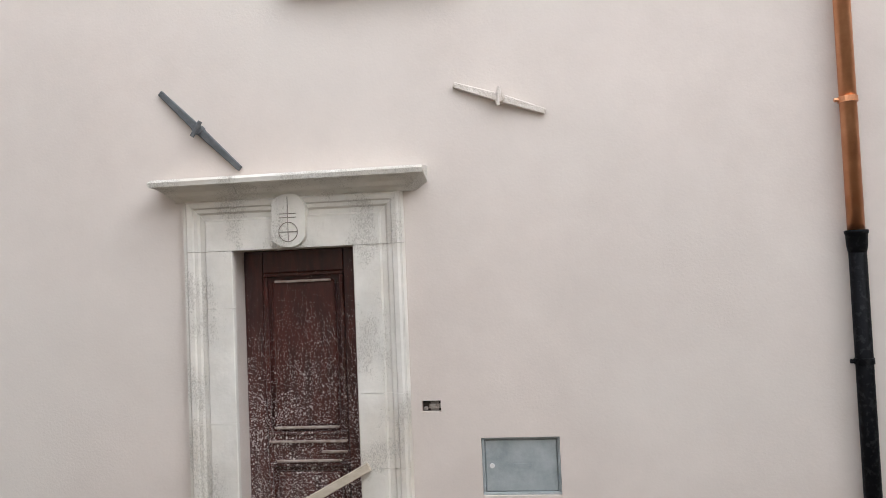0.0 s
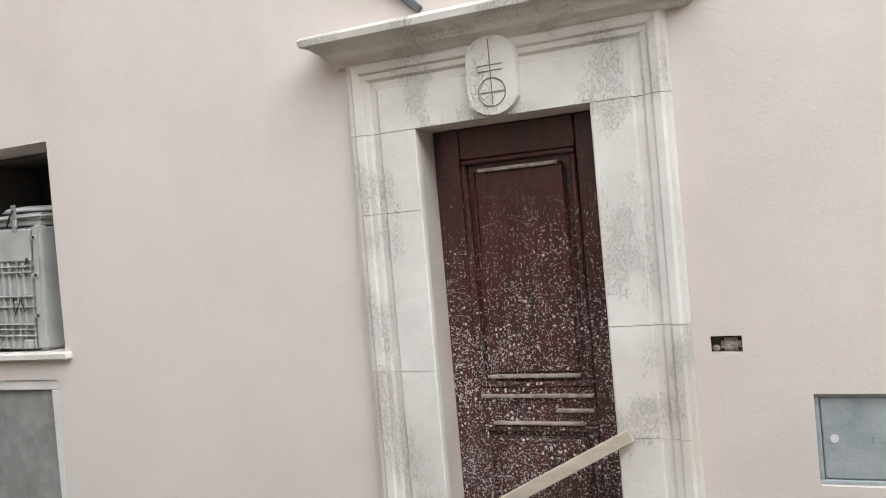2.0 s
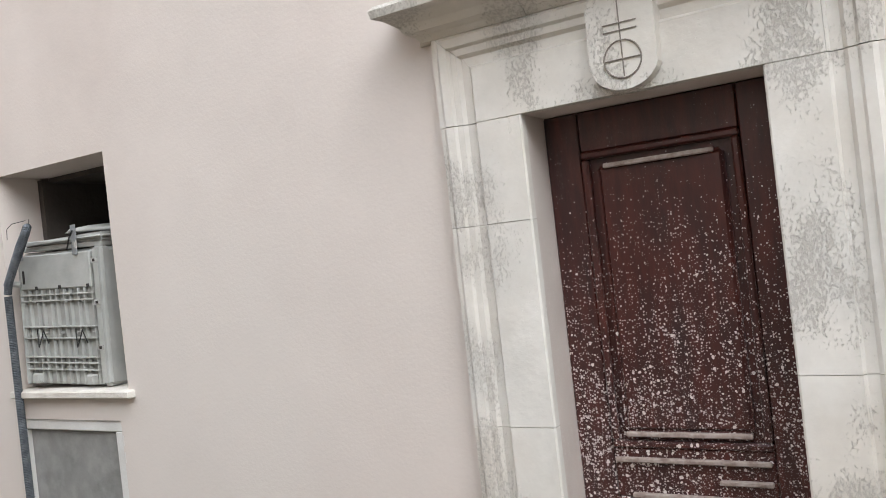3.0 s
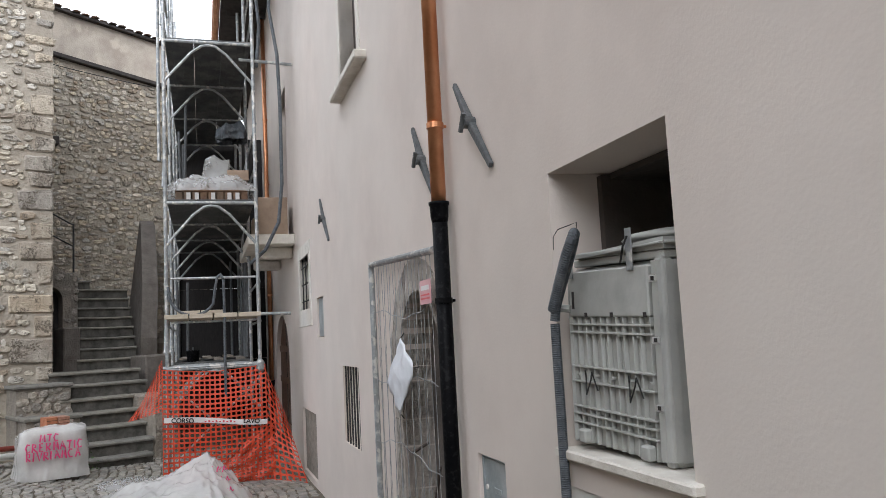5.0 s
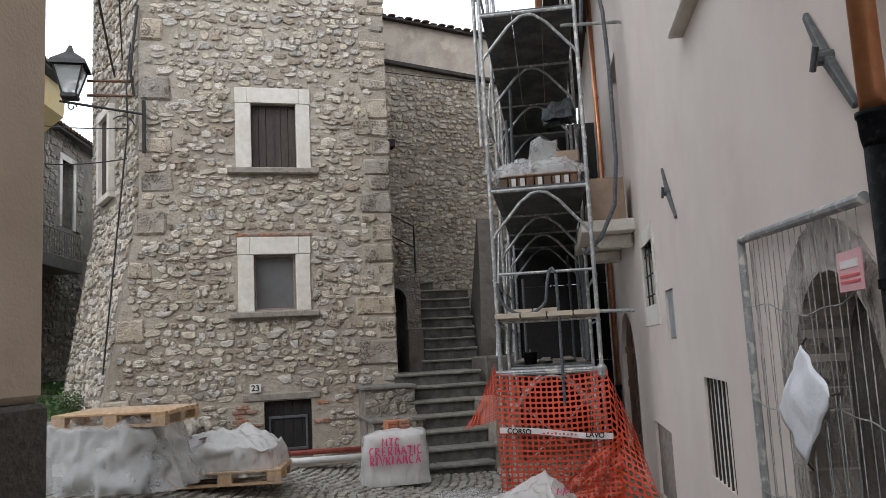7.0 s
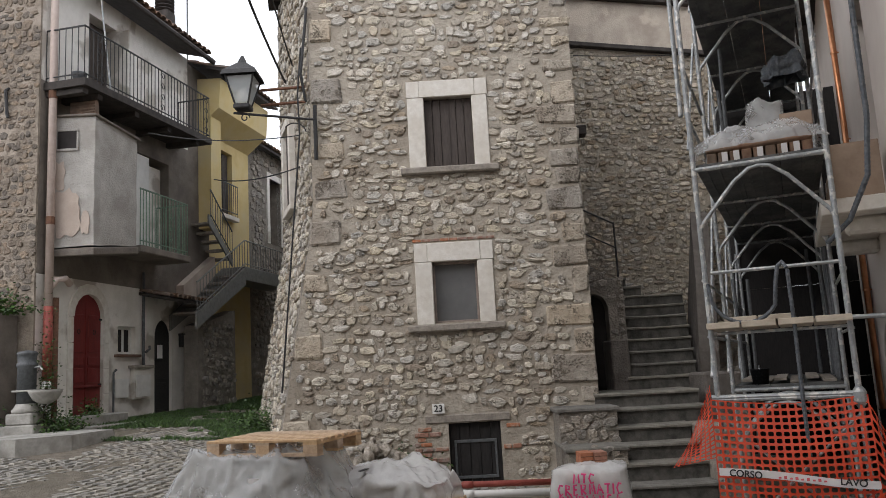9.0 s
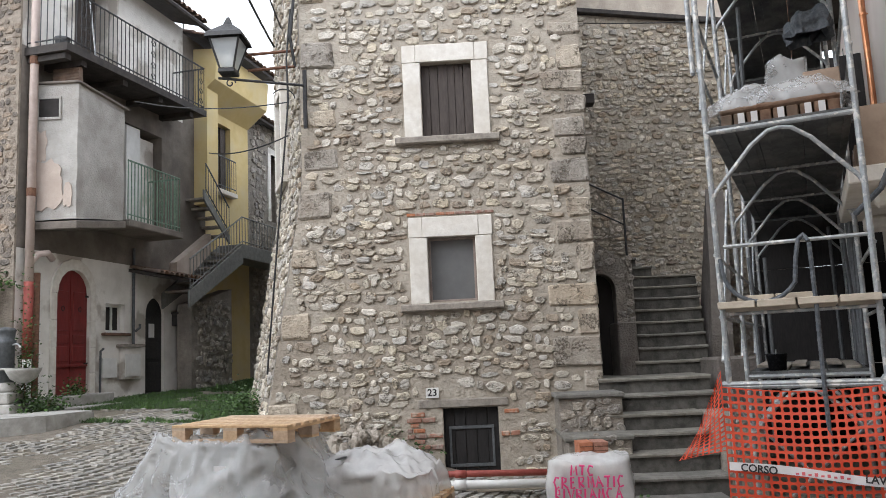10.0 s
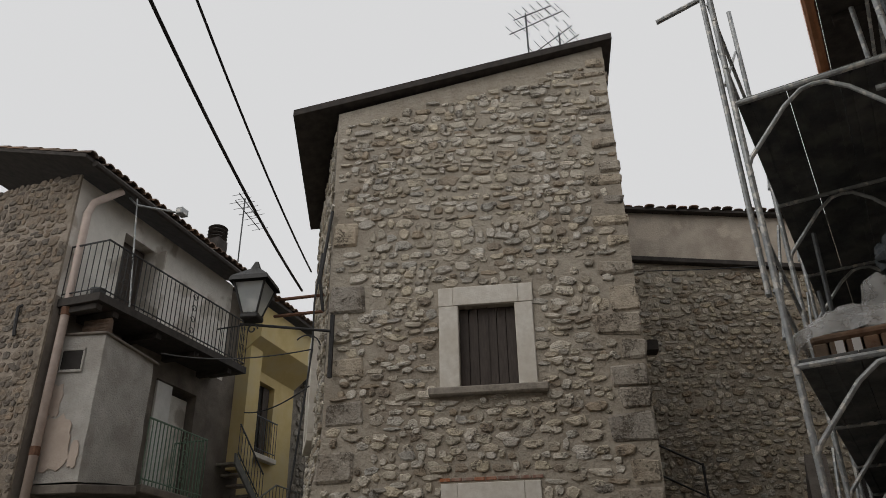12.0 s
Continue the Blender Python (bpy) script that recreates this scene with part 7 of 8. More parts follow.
antenna(at(LEFTHOUSE, 0.35, -0.2, 8.6), 2.2, "thin television antenna on the tiled roof")
antenna(at(TOWER, 0.97, -1.35, 9.0) @ Matrix.Rotation(radians(-35), 4, "Z"), 2.30, "thin television antenna on the stone house roof")
antenna(at(TOWER, 0.45, -1.4, 9.1) @ Matrix.Rotation(radians(150), 4, "Z"), 1.75, "thin television antenna on the stone house roof")

# ---- the yellow house, its outside stair and the stone house beyond ----
yh = thing("house_yellow", LEFTHOUSE, "yellow plastered house with a jutting upper storey", "house")
part("wall_yellow", pierced(bmesh.new(), -2.05, -0.155, 0.3, 8.0, 0.4, [(-1.23, -0.3, 5.4, 6.9)]), YELLOW, yh)
part("wall_return", boxm(-0.155, 0.28, 0.0, 0.30, 4.9, 7.45), YELLOW, yh)
bm = profile_x(bmesh.new(), [(0.0, 7.1), (0.5, 7.5), (0.55, 8.15), (0.0, 8.2)], -2.05, 0.3)
part("jetty", bm, YELLOW, yh)
part("inner_dark", boxm(-1.229, -0.301, -0.19, -0.15, 5.401, 6.899), DARK, yh)
part("window_sill", boxm(-1.3, -0.2, 0.0, 0.14, 5.30, 5.40, bevel=0.01), WHITESTONE, yh)
part("window_leaf", boxm(-1.21, -0.98, -0.15, -0.11, 5.42, 6.88, bevel=0.004), SHUTTER, yh)
wr = thing("window_railing", at(LEFTHOUSE, 0, 0, 0), "thin iron railing before the yellow house window", "railing")
railing(wr, [(-0.3, 0.12, 5.4), (-1.25, 0.12, 5.4)], 0.72, 0.09, IRON, 0.007)
tile_roof("roof_2", at(LEFTHOUSE, -2.2, 0.75, 8.2), 2.7, 2.6, 0.8, "clay tile roof of the yellow house", 15)
st2 = thing("outside_stair", LEFTHOUSE, "grey steel outside stair with iron railings", "stairs")
N = 6
for i in range(N):
    x, z = 1.40 - i * 0.33, 3.02 + i * 0.178
    part("tread", boxm(x - 0.36, x, 0.03, 0.6, z, z + 0.04), SILLSTONE, st2)
for y in (0.05, 0.6):
    bm = bmesh.new()
    ps = [(1.46, 2.72), (1.46, 3.02), (-0.6, 4.14), (-0.6, 3.75)]
    f = [bm.verts.new((x, y + 0.02, z)) for x, z in ps]
    g = [bm.verts.new((x, y - 0.02, z)) for x, z in ps]
    bm.faces.new(f)
    bm.faces.new(g)
    for i in range(4):
        bm.faces.new((f[i], f[(i + 1) % 4], g[(i + 1) % 4], g[i]))
    bmesh.ops.recalc_face_normals(bm, faces=bm.faces[:])
    part("stringer", bm, STEELGREY, st2)
part("landing", boxm(-2.9, -0.59, 0.02, 0.62, 3.86, 4.16, bevel=0.01), STEELGREY, st2)
railing(st2, [(1.42, 0.6, 3.02), (-0.6, 0.6, 4.14), (-2.85, 0.6, 4.14)], 0.6, 0.13, STEELGREY, 0.009)
bm = bmesh.new()
ps = [(-0.42, 4.15), (-0.42, 4.32), (0.60, 5.12), (0.60, 4.92)]
f = [bm.verts.new((x, 0.42, z)) for x, z in ps]
g = [bm.verts.new((x, 0.38, z)) for x, z in ps]
bm.faces.new(f)
bm.faces.new(g)
for i in range(4):
    bm.faces.new((f[i], f[(i + 1) % 4], g[(i + 1) % 4], g[i]))
bmesh.ops.recalc_face_normals(bm, faces=bm.faces[:])
part("upper_stringer", bm, STEELGREY, st2)
railing(st2, [(-0.38, 0.42, 4.32), (0.55, 0.42, 5.06)], 0.6, 0.13, IRON, 0.007)
for i in range(5):
    part("upper_tread", boxm(-0.36 + i * 0.19, -0.14 + i * 0.19, 0.02, 0.38, 4.28 + i * 0.16, 4.32 + i * 0.16), SILLSTONE, st2)
us = thing("under_stair_wall", LEFTHOUSE, "rough rubble wall under the outside stair", "wall")
part("wall_body", pierced(bmesh.new(), -0.45, 1.08, 0.5, 3.3, 0.3, [], top=lambda x: 3.2 - 0.3 * max(0, x + 0.2)), GREYMORTAR, us).location = (0, 0.42, 0)
o = stones_joined("rubble", rubble_plan(random.Random(51), -0.45, 0.98, 1.1, 2.85, [], 0.07, 0.15, 0.10, 0.26), GREYRUBBLE, us, "")
o.location = (0, 0.42, 0)
ds2 = tagged(mesh_object("door_slabs", boxm(-2.0, -1.0, 0.0, 0.6, 0.6, 1.26, bevel=0.02), WHITESTONE), "stone step before the yellow house", "step")
ds2.matrix_world = LEFTHOUSE
sl = thing("concrete_stair_slab", LEFTHOUSE, "sloping concrete slab of an old stair on the facade", "stair slab")
bm = bmesh.new()
ps = [(1.15, 3.35), (1.15, 3.62), (-0.1, 4.35), (-0.1, 3.95), (0.7, 3.4)]
f = [bm.verts.new((x, 0.16, z)) for x, z in ps]
g = [bm.verts.new((x, 0.0, z)) for x, z in ps]
bm.faces.new(f)
bm.faces.new(g)
for i in range(5):
    bm.faces.new((f[i], f[(i + 1) % 5], g[(i + 1) % 5], g[i]))
bmesh.ops.recalc_face_normals(bm, faces=bm.faces[:])
part("slab", bm, PEELED, sl)
tile_roof("canopy", at(LEFTHOUSE, 1.0, 0.55, 3.20), 1.4, 0.55, 0.13, "small tiled canopy over the black door", 9)
far = thing("house_far", LEFTHOUSE, "narrow rubble-stone house at the end of the lane", "house")
part("wall_far", pierced(bmesh.new(), -6.5, -2.05, 0.3, 7.35, 0.4, [(-3.9, -3.2, 5.1, 6.8)]), GREYMORTAR, far)
part("inner_dark", boxm(-4.0, -3.1, -0.55, -0.5, 5.0, 6.9), SHUTTER, far)
for q in ((-4.05, -3.9, 5.1, 6.9), (-3.2, -3.05, 5.1, 6.9), (-4.05, -3.05, 6.8, 6.95)):
    part("window_stone", boxm(q[0], q[1], -0.1, 0.03, q[2], q[3]), PALEWALL, far)
stones_joined("rubble", rubble_plan(random.Random(61), -4.6, -2.1, 1.0, 7.3, [(-4.1, -3.0, 4.9, 7.0)], 0.1, 0.2, 0.14, 0.34), GREYRUBBLE, far, "")
tile_roof("roof_3", at(LEFTHOUSE, -6.6, 0.3, 7.35), 4.6, 2.4, 0.7, "clay tile roof of the far stone house", 24)
lane_end = tagged(mesh_object("wall_lane_end", boxm(-0.3, 0.3, -8, 8, -0.5, 6.5), GREYMORTAR), "dark wall closing the lane", "wall", kind="structure")
lane_end.matrix_world = facing(-27, 2.5, 0, 1, 0) @ Matrix.Rotation(radians(90), 4, "Z") @ Matrix.Rotation(radians(90), 4, "Z")

# rubble and crumbling render on the end wall, the low wall before it, the fountain
END = LEFTHOUSE @ facing(5.02, 0, 0, 1, 0)
ew = thing("end_wall_rubble", END, "dark rubble showing through crumbling render", "wall", kind="structure")
stones_joined("rubble", rubble_plan(random.Random(71), 0.0, 4.5, 2.9, 8.5, [], 0.05, 0.12, 0.07, 0.2), ENDRUBBLE, ew, "").scale = (1, 0.55, 1)
hk = tagged(mesh_object("iron_hook", tubem([(0.55, 0.0, 6.4), (0.55, 0.06, 6.35), (0.52, 0.06, 6.0), (0.5, 0.06, 5.9)], 0.025, 6), BLACKIRON), "rusty iron anchor hook on the rubble wall", "wall anchor")
hk.matrix_world = END
lw = tagged(mesh_object("wall_low", boxm(0.25, 5.0, 0.0, 0.45, 0.2, 2.85, bevel=0.03), GREYWALL), "low stained garden wall with plants on top", "wall", kind="structure")
lw.matrix_world = END


def leaf_clump(name, m, w, d, h, count, size, seed, label):
    t = thing(name, m, label, "plant")
    rng = random.Random(seed)
    vs, fs = [], []
    for _ in range(count):
        x, y = rng.gauss(0, w / 3), rng.gauss(0, d / 3)
        z = abs(rng.gauss(0, h / 2)) * max(0.2, 1 - (x / w) ** 2)
        a, b, s = rng.uniform(0, 6.28), rng.uniform(-0.9, 0.9), size * rng.uniform(0.6, 1.3)
        u = Vector((math.cos(a), math.sin(a), b)).normalized() * s
        v = u.cross(Vector((rng.uniform(-1, 1), rng.uniform(-1, 1), 1))).normalized() * s * 0.45
        p = Vector((x, y, z))
        base = len(vs)
        vs += [p, p + u * 0.5 + v, p + u, p + u * 0.5 - v]
        fs.append((base, base + 1, base + 2, base + 3))
    me = bpy.data.meshes.new("foliage")
    me.from_pydata([tuple(v) for v in vs], [], fs)
    me.materials.append(LEAF)
    ob = new("foliage", me)
    ob.parent = t
    tagged(ob, kind="stuff")
    stems = bmesh.new()
    for k in range(5):
        tube(stems, [(0.1 * w * (k - 2) / 2, 0, -0.02), (rng.uniform(-w, w) * 0.3, rng.uniform(-d, d) * 0.3, h * 0.6)], 0.003, 5)
    part("stem", stems, RUST, t)
    return t


leaf_clump("ivy", at(END, 0.55, 0.2, 2.84), 0.9, 0.4, 0.35, 1000, 0.055, 3, "green ivy growing over the low wall")
leaf_clump("ivy", at(END, 2.0, 0.2, 2.84), 1.6, 0.4, 0.3, 1200, 0.055, 4, "green ivy growing over the low wall")
leaf_clump("weeds", on_ground(-15.0, -0.75), 0.7, 0.4, 0.36, 1100, 0.042, 5, "green weeds at the foot of the fountain")
leaf_clump("weeds", on_ground(-14.6, -1.75), 0.7, 0.5, 0.42, 1200, 0.045, 6, "green weeds at the foot of the fountain")
leaf_clump("climber", at(LEFTHOUSE, 5.15, 0.35, 1.1), 0.28, 0.22, 1.5, 1300, 0.035, 7, "climbing plant beside the corner downpipe")
leaf_clump("weeds", at(LEFTHOUSE, 4.2, 0.4, 1.3), 0.22, 0.22, 0.22, 420, 0.035, 8, "weeds on the door step")
leaf_clump("bush", on_ground(-15.6, 1.95), 0.9, 0.7, 0.34, 1500, 0.04, 9, "low green bush at the stone house corner")
leaf_clump("weeds", on_ground(-13.85, 4.25), 0.3, 0.5, 0.3, 220, 0.05, 10, "dry weeds by the rubble")
leaf_clump("weeds", on_ground(-12.5, 6.75), 0.3, 0.4, 0.12, 150, 0.04, 15, "small weeds between the cobbles")
leaf_clump("roof_plant", at(TOWER, 0.45, -0.3, 9.22), 0.7, 0.3, 0.25, 160, 0.05, 11, "dry weeds growing on the roof edge")

FX, FY = -14.75, -1.2
fz = 1.12
fo = thing("street_fountain", pose(FX, FY, fz), "grey cast-iron column fountain with a stone basin", "fountain")
part("plinth", boxm(-0.24, 0.24, -0.24, 0.24, 0.0, 0.13, bevel=0.012), FOUNTSTONE, fo)
part("plinth_step", boxm(-0.19, 0.19, -0.19, 0.19, 0.131, 0.29, bevel=0.02), FOUNTSTONE, fo)
part("column_foot", lathe(bmesh.new(), [(0.18, 0.291), (0.19, 0.33), (0.15, 0.38), (0.13, 0.42)], 20), FOUNTSTONE, fo, "", True)
part("column", lathe(bmesh.new(), [(0.125, 0.421), (0.125, 0.92), (0.14, 0.94), (0.14, 0.98), (0.12, 1.0), (0.13, 1.1), (0.145, 1.12), (0.12, 1.15), (0.02, 1.17)], 24), IRON, fo, "blue-grey iron column", True)
part("basin", lathe(bmesh.new(), [(0.05, 0.40), (0.16, 0.46), (0.215, 0.56), (0.23, 0.60), (0.20, 0.60), (0.12, 0.5), (0.01, 0.48)], 24, 0.05, 0.30), FOUNTSTONE, fo, "", True)
part("basin_collar", boxm(-0.15, 0.15, -0.14, 0.2, 0.585, 0.612, bevel=0.008), FOUNTSTONE, fo)
part("spout", tubem([(0.02, 0.1, 0.92), (0.03, 0.2, 0.93), (0.03, 0.24, 0.88)], 0.014, 8), GALV, fo)
pf = tagged(mesh_object("fountain_platform", bmesh.new(), FOUNTSTONE), "low stone kerb platform under the fountain", "platform", kind="structure")
bm = bmesh.new()
ps = [(-13.45, -2.3), (-13.35, -0.55), (-13.75, -0.05), (-14.55, 0.15), (-15.3, -0.9), (-15.3, -2.6)]
lo = [bm.verts.new((x, y, 0.3)) for x, y in ps]
hi = [bm.verts.new((x, y, 1.13)) for x, y in ps]
bm.faces.new(hi)
for i in range(len(ps)):
    bm.faces.new((lo[i], lo[(i + 1) % len(ps)], hi[(i + 1) % len(ps)], hi[i]))
bmesh.ops.recalc_face_normals(bm, faces=bm.faces[:])
bmesh.ops.bevel(bm, geom=[e for e in bm.edges if e.verts[0].co.z > 1 and e.verts[1].co.z > 1], offset=0.02, segments=2, affect="EDGES")
bm.to_mesh(pf.data)
bm.free()

# ---- the street lamp on the stone house and the cables ----
lamp = thing("street_lamp", pose(-13.93, 2.17, 5.37) @ Matrix.Scale(1.12, 4), "black wrought-iron wall lantern with frosted panes", "street lamp")
bm = bmesh.new()
for sgn in ((1, 1), (1, -1), (-1, 1), (-1, -1)):
    tube(bm, [(0.08 * sgn[0], 0.08 * sgn[1], 0.06), (0.17 * sgn[0], 0.17 * sgn[1], 0.40)], 0.012, 6)
part("lantern_frame", bm, BLACKIRON, lamp)
bm = bmesh.new()
for a in range(4):
    c, s2 = round(math.cos(a * math.pi / 2)), round(math.sin(a * math.pi / 2))
    q = [(0.08, -0.075, 0.07), (0.08, 0.075, 0.07), (0.165, 0.155, 0.39), (0.165, -0.155, 0.39)]
    bm.faces.new([bm.verts.new((x * c - y * s2, x * s2 + y * c, z)) for x, y, z in q])
part("panes", bm, FROSTED, lamp, "frosted glass panes")
bm = bmesh.new()
for r0, z0, r1, z1 in ((0.22, 0.40, 0.20, 0.46), (0.20, 0.46, 0.05, 0.60), (0.05, 0.60, 0.015, 0.70)):
    a4 = [bm.verts.new((x * r0, y * r0, z0)) for x, y in ((1, 1), (-1, 1), (-1, -1), (1, -1))]
    b4 = [bm.verts.new((x * r1, y * r1, z1)) for x, y in ((1, 1), (-1, 1), (-1, -1), (1, -1))]
    for i in range(4):
        bm.faces.new((a4[i], a4[(i + 1) % 4], b4[(i + 1) % 4], b4[i]))
part("hood", bm, BLACKIRON, lamp)
part("inner_hood", boxm(-0.13, 0.13, -0.13, 0.13, 0.29, 0.39, bevel=0.02), BLACKIRON, lamp)
part("base_ring", boxm(-0.1, 0.1, -0.1, 0.1, 0.0, 0.06, bevel=0.012), BLACKIRON, lamp)
part("bulb", lathe(bmesh.new(), [(0.02, 0.08), (0.045, 0.18), (0.05, 0.24), (0.02, 0.28)], 12), WHITEPAINT, lamp, "", True)
part("bracket_arm", tubem([(0, -0.12, -0.03), (-0.1, 0.85, -0.14)], 0.016, 8), BLACKIRON, lamp)
part("bracket_scroll", tubem([(0.0, 0.02 + 0.06 * math.cos(a) * (1 - a / 10), -0.10 + 0.06 * math.sin(a) * (1 - a / 10)) for a in np.linspace(0, 7, 16)], 0.008, 5), BLACKIRON, lamp)
part("bracket_scroll", tubem([(-0.1, 0.6 + 0.15 * math.cos(a), -0.32 + 0.15 * math.sin(a)) for a in np.linspace(0.2, 2.4, 12)], 0.008, 5), BLACKIRON, lamp)
part("wall_bar", tubem([(-0.12, 0.86, -0.65), (-0.12, 0.86, 0.05)], 0.025, 6), BLACKIRON, lamp)
br = thing("cable_bracket", pose(-14.1, 3.0, 5.5), "rusty iron cable brackets on the house corner", "bracket")
for z in (0.0, 0.22):
    part("bracket_bar", tubem([(0, 0, z), (-0.1, -0.65, z + 0.02)], 0.022, 6), RUST, br)


def cable(name, pts, r, label, sag=0.0):
    out = []
    for a, b in zip(pts, pts[1:]):
        a, b = Vector(a), Vector(b)
        for i in range(12):
            t = i / 12
            out.append(a + (b - a) * t - Vector((0, 0, sag * 4 * t * (1 - t))))
    out.append(Vector(pts[-1]))
    return tagged(mesh_object(name, tubem(out, r, 6), CABLE), label, "cable", "overhead cables")


cable("overhead_cable", [(-14.0, 2.75, 5.75), (-9.25, 3.08, 5.80), (0.0, 3.4, 6.6)], 0.015, "thick black cable slung over the square", 0.10)
cable("overhead_cable", [(-14.0, 2.85, 6.0), (-9.36, 3.36, 5.87), (0.0, 4.0, 6.8)], 0.011, "black cable slung over the square", 0.08)
cable("overhead_cable", [(-14.05, 2.9, 5.0), (-15.7, 0.15, 5.72)], 0.009, "thin black cable across the lane", 0.10)
cable("overhead_cable", [(-14.05, 2.9, 4.55), (-18.95, 0.2, 5.75)], 0.010, "thin black cable across the lane", 0.10)
cable("overhead_cable", [(-14.1, 2.95, 6.3), (-14.05, 2.9, 5.6), (-14.02, 2.92, 5.0), (-14.0, 2.6, 1.5)], 0.012, "black cable down the house corner", 0.0)
cable("overhead_cable", [(-17.4, 7.36, 7.28), (-16.6, 9.2, 6.85)], 0.009, "thin grey cable running to the scaffold", 0.02)
cable("overhead_cable", [(-14.1, 3.05, 6.9), (-14.06, 2.95, 5.9), (-14.1, 3.0, 5.5)], 0.02, "bundled black cables under the eaves", 0.0)
ww = thing("side_window_frame", at(TOWERSIDE, -1.0, 0, 4.4), "pale stone frame of a window on the side wall", "window", kind="structure")
for q in ((0, 0.9, -0.1, 0.0), (0, 0.12, 0.0, 1.3), (0.78, 0.9, 0.0, 1.3), (0, 0.9, 1.3, 1.45)):
    part("frame_stone", boxm(q[0], q[1], -0.1, 0.10, q[2], q[3], bevel=0.008), WHITESTONE, ww)
part("shutter", boxm(0.12, 0.78, 0.0, 0.03, 0, 1.3), SHUTTER, ww)

# ---- the near house on the other side of the street, and walls that close the place ----
NEAR = facing(-5.7, 3.6, 0, 0.42, 0.9)
nh = thing("house_near", NEAR, "beige plastered house corner with a dark rendered plinth", "house")
part("wall_plaster", boxm(0.0, 3.2, -4.0, 0.0, 1.48, 7.0, bevel=0.03), BEIGE, nh)
part("plinth", boxm(0.0, 3.2, -4.0, 0.02, -0.5, 1.478, bevel=0.02), PLINTH, nh)
part("roof", boxm(-0.3, 3.5, -4.3, 0.4, 7.0, 7.15), EAVES, nh)
for m, w in ((facing(5.5, 1.0, 0, -1, 0), 9.0), (facing(0.5, -4.2, 0, 0, 1), 7.0)):
    cw = tagged(mesh_object("wall_street_end", boxm(-w, w, -0.4, 0, -0.6, 6.5), PALEWALL), "plain plastered wall closing the street", "wall", kind="structure")
    cw.matrix_world = m

# ---- stones of the stone house, of the rear walls, and the cobbles ----
QUOINS = []
rng = random.Random(91)
z = 1.16
k = 0
while z < 9.0:
    low = z < 5.3
    h = rng.uniform(0.19, 0.36) if low else rng.uniform(0.08, 0.18)
    w = rng.uniform(0.40, 0.62) if k % 2 else rng.uniform(0.22, 0.36)
    if not low:
        w *= 0.75
    QUOINS.append((rng.uniform(-0.025, 0.012), w, z, z + h))
    z += h + (rng.uniform(0.015, 0.05) if low and k % 3 else rng.uniform(0.05, 0.22))
    k += 1
LEFTQ = []
z = 0.9
while z < 6.5:
    h = rng.uniform(0.2, 0.36)
    w = rng.uniform(0.26, 0.46)
    LEFTQ.append((3.68 + tower_edge(z + h / 2) - w, 3.68 + tower_edge(z + h / 2), z, z + h))
    z += h + rng.uniform(0.25, 0.9)
for q in QUOINS + LEFTQ:
    bm = boxm(q[0], q[1], -0.15, rng.uniform(0.02, 0.045), q[2], q[3], bevel=0.025)
    for v in bm.verts:
        v.co += Vector((noise.noise(v.co * 5) * 0.05, noise.noise(v.co * 6 + Vector((9, 0, 0))) * 0.012, noise.noise(v.co * 5 + Vector((0, 7, 0))) * 0.05))
    part("quoin", bm, OLDSTONE, tower)
for row in range(7):
    zb = 0.50 + row * 0.066
    for a, b in ((2.01, 2.46), (1.06, 1.30)):
        x = a + (0.09 if row % 2 else 0.0)
        while x < b - 0.05:
            w = rng.uniform(0.11, 0.23)
            if rng.random() < (0.8 if a > 2 else 0.6):
                part("brick", boxm(x, min(x + w, b) - 0.012, -0.1, rng.uniform(0.012, 0.032), zb + rng.uniform(-0.006, 0.006), zb + 0.052, bevel=0.008), OLDBRICK, tower)
            x += w
for i in range(9):
    part("brick", boxm(1.24 + i * 0.125, 1.355 + i * 0.125, -0.1, 0.02, 3.42, 3.455, bevel=0.004), OLDBRICK, tower)
KEEP = [(1.22, 2.33, 4.36, 5.70), (1.28, 2.33, 2.19, 3.44), (1.20, 2.40, 0.0, 1.13)] + QUOINS + LEFTQ + [(1.95, 2.3, 1.1, 1.3), (-0.1, 0.62, -1, 1.14), (2.02, 2.44, 0.48, 0.96), (1.06, 1.3, 0.48, 0.96)]
plan = rubble_plan(random.Random(7), 0.02, 3.66, 0.12, 9.2, KEEP, 0.05, 0.13, 0.075, 0.27, lambda x: tower_top(x) - 0.22, tower_edge)
near_plan = [q for q in plan if 1.2 < q[2] < 3.9][:300]
chosen = set(id(q) for q in near_plan)
stones_joined("rubble", [q for q in plan if id(q) not in chosen], RUBBLE_J, tower, "")
meshes = stone_meshes(RUBBLE)
for k, cx, cz, w, h, d, lean in near_plan:
    ob = new("stone", meshes[k])
    ob.parent = tower
    ob.matrix_basis = Matrix.Translation((cx, 0, cz)) @ Matrix.Rotation(radians(-lean), 4, "Y") @ Matrix.Diagonal((w * 1.06, d, h * 1.08, 1))
so2 = thing("side_wall_rubble", TOWERSIDE, "rubble of the battered side wall", "wall", kind="structure")
plan = rubble_plan(random.Random(17), -2.5, 0.65, 0.6, 8.3, [(-1.1, 0.0, 4.2, 6.0)], 0.06, 0.14, 0.10, 0.26)
o = stones_joined("rubble", plan, RUBBLE_J, so2, "")
for v in o.data.vertices:
    v.co.x, v.co.y = v.co.x + 0.34 * tower_edge(v.co.z), v.co.y + 0.94 * tower_edge(v.co.z)
plan = rubble_plan(random.Random(27), -1.15, 3.15, 1.2, 7.7, [], 0.05, 0.115, 0.075, 0.22)
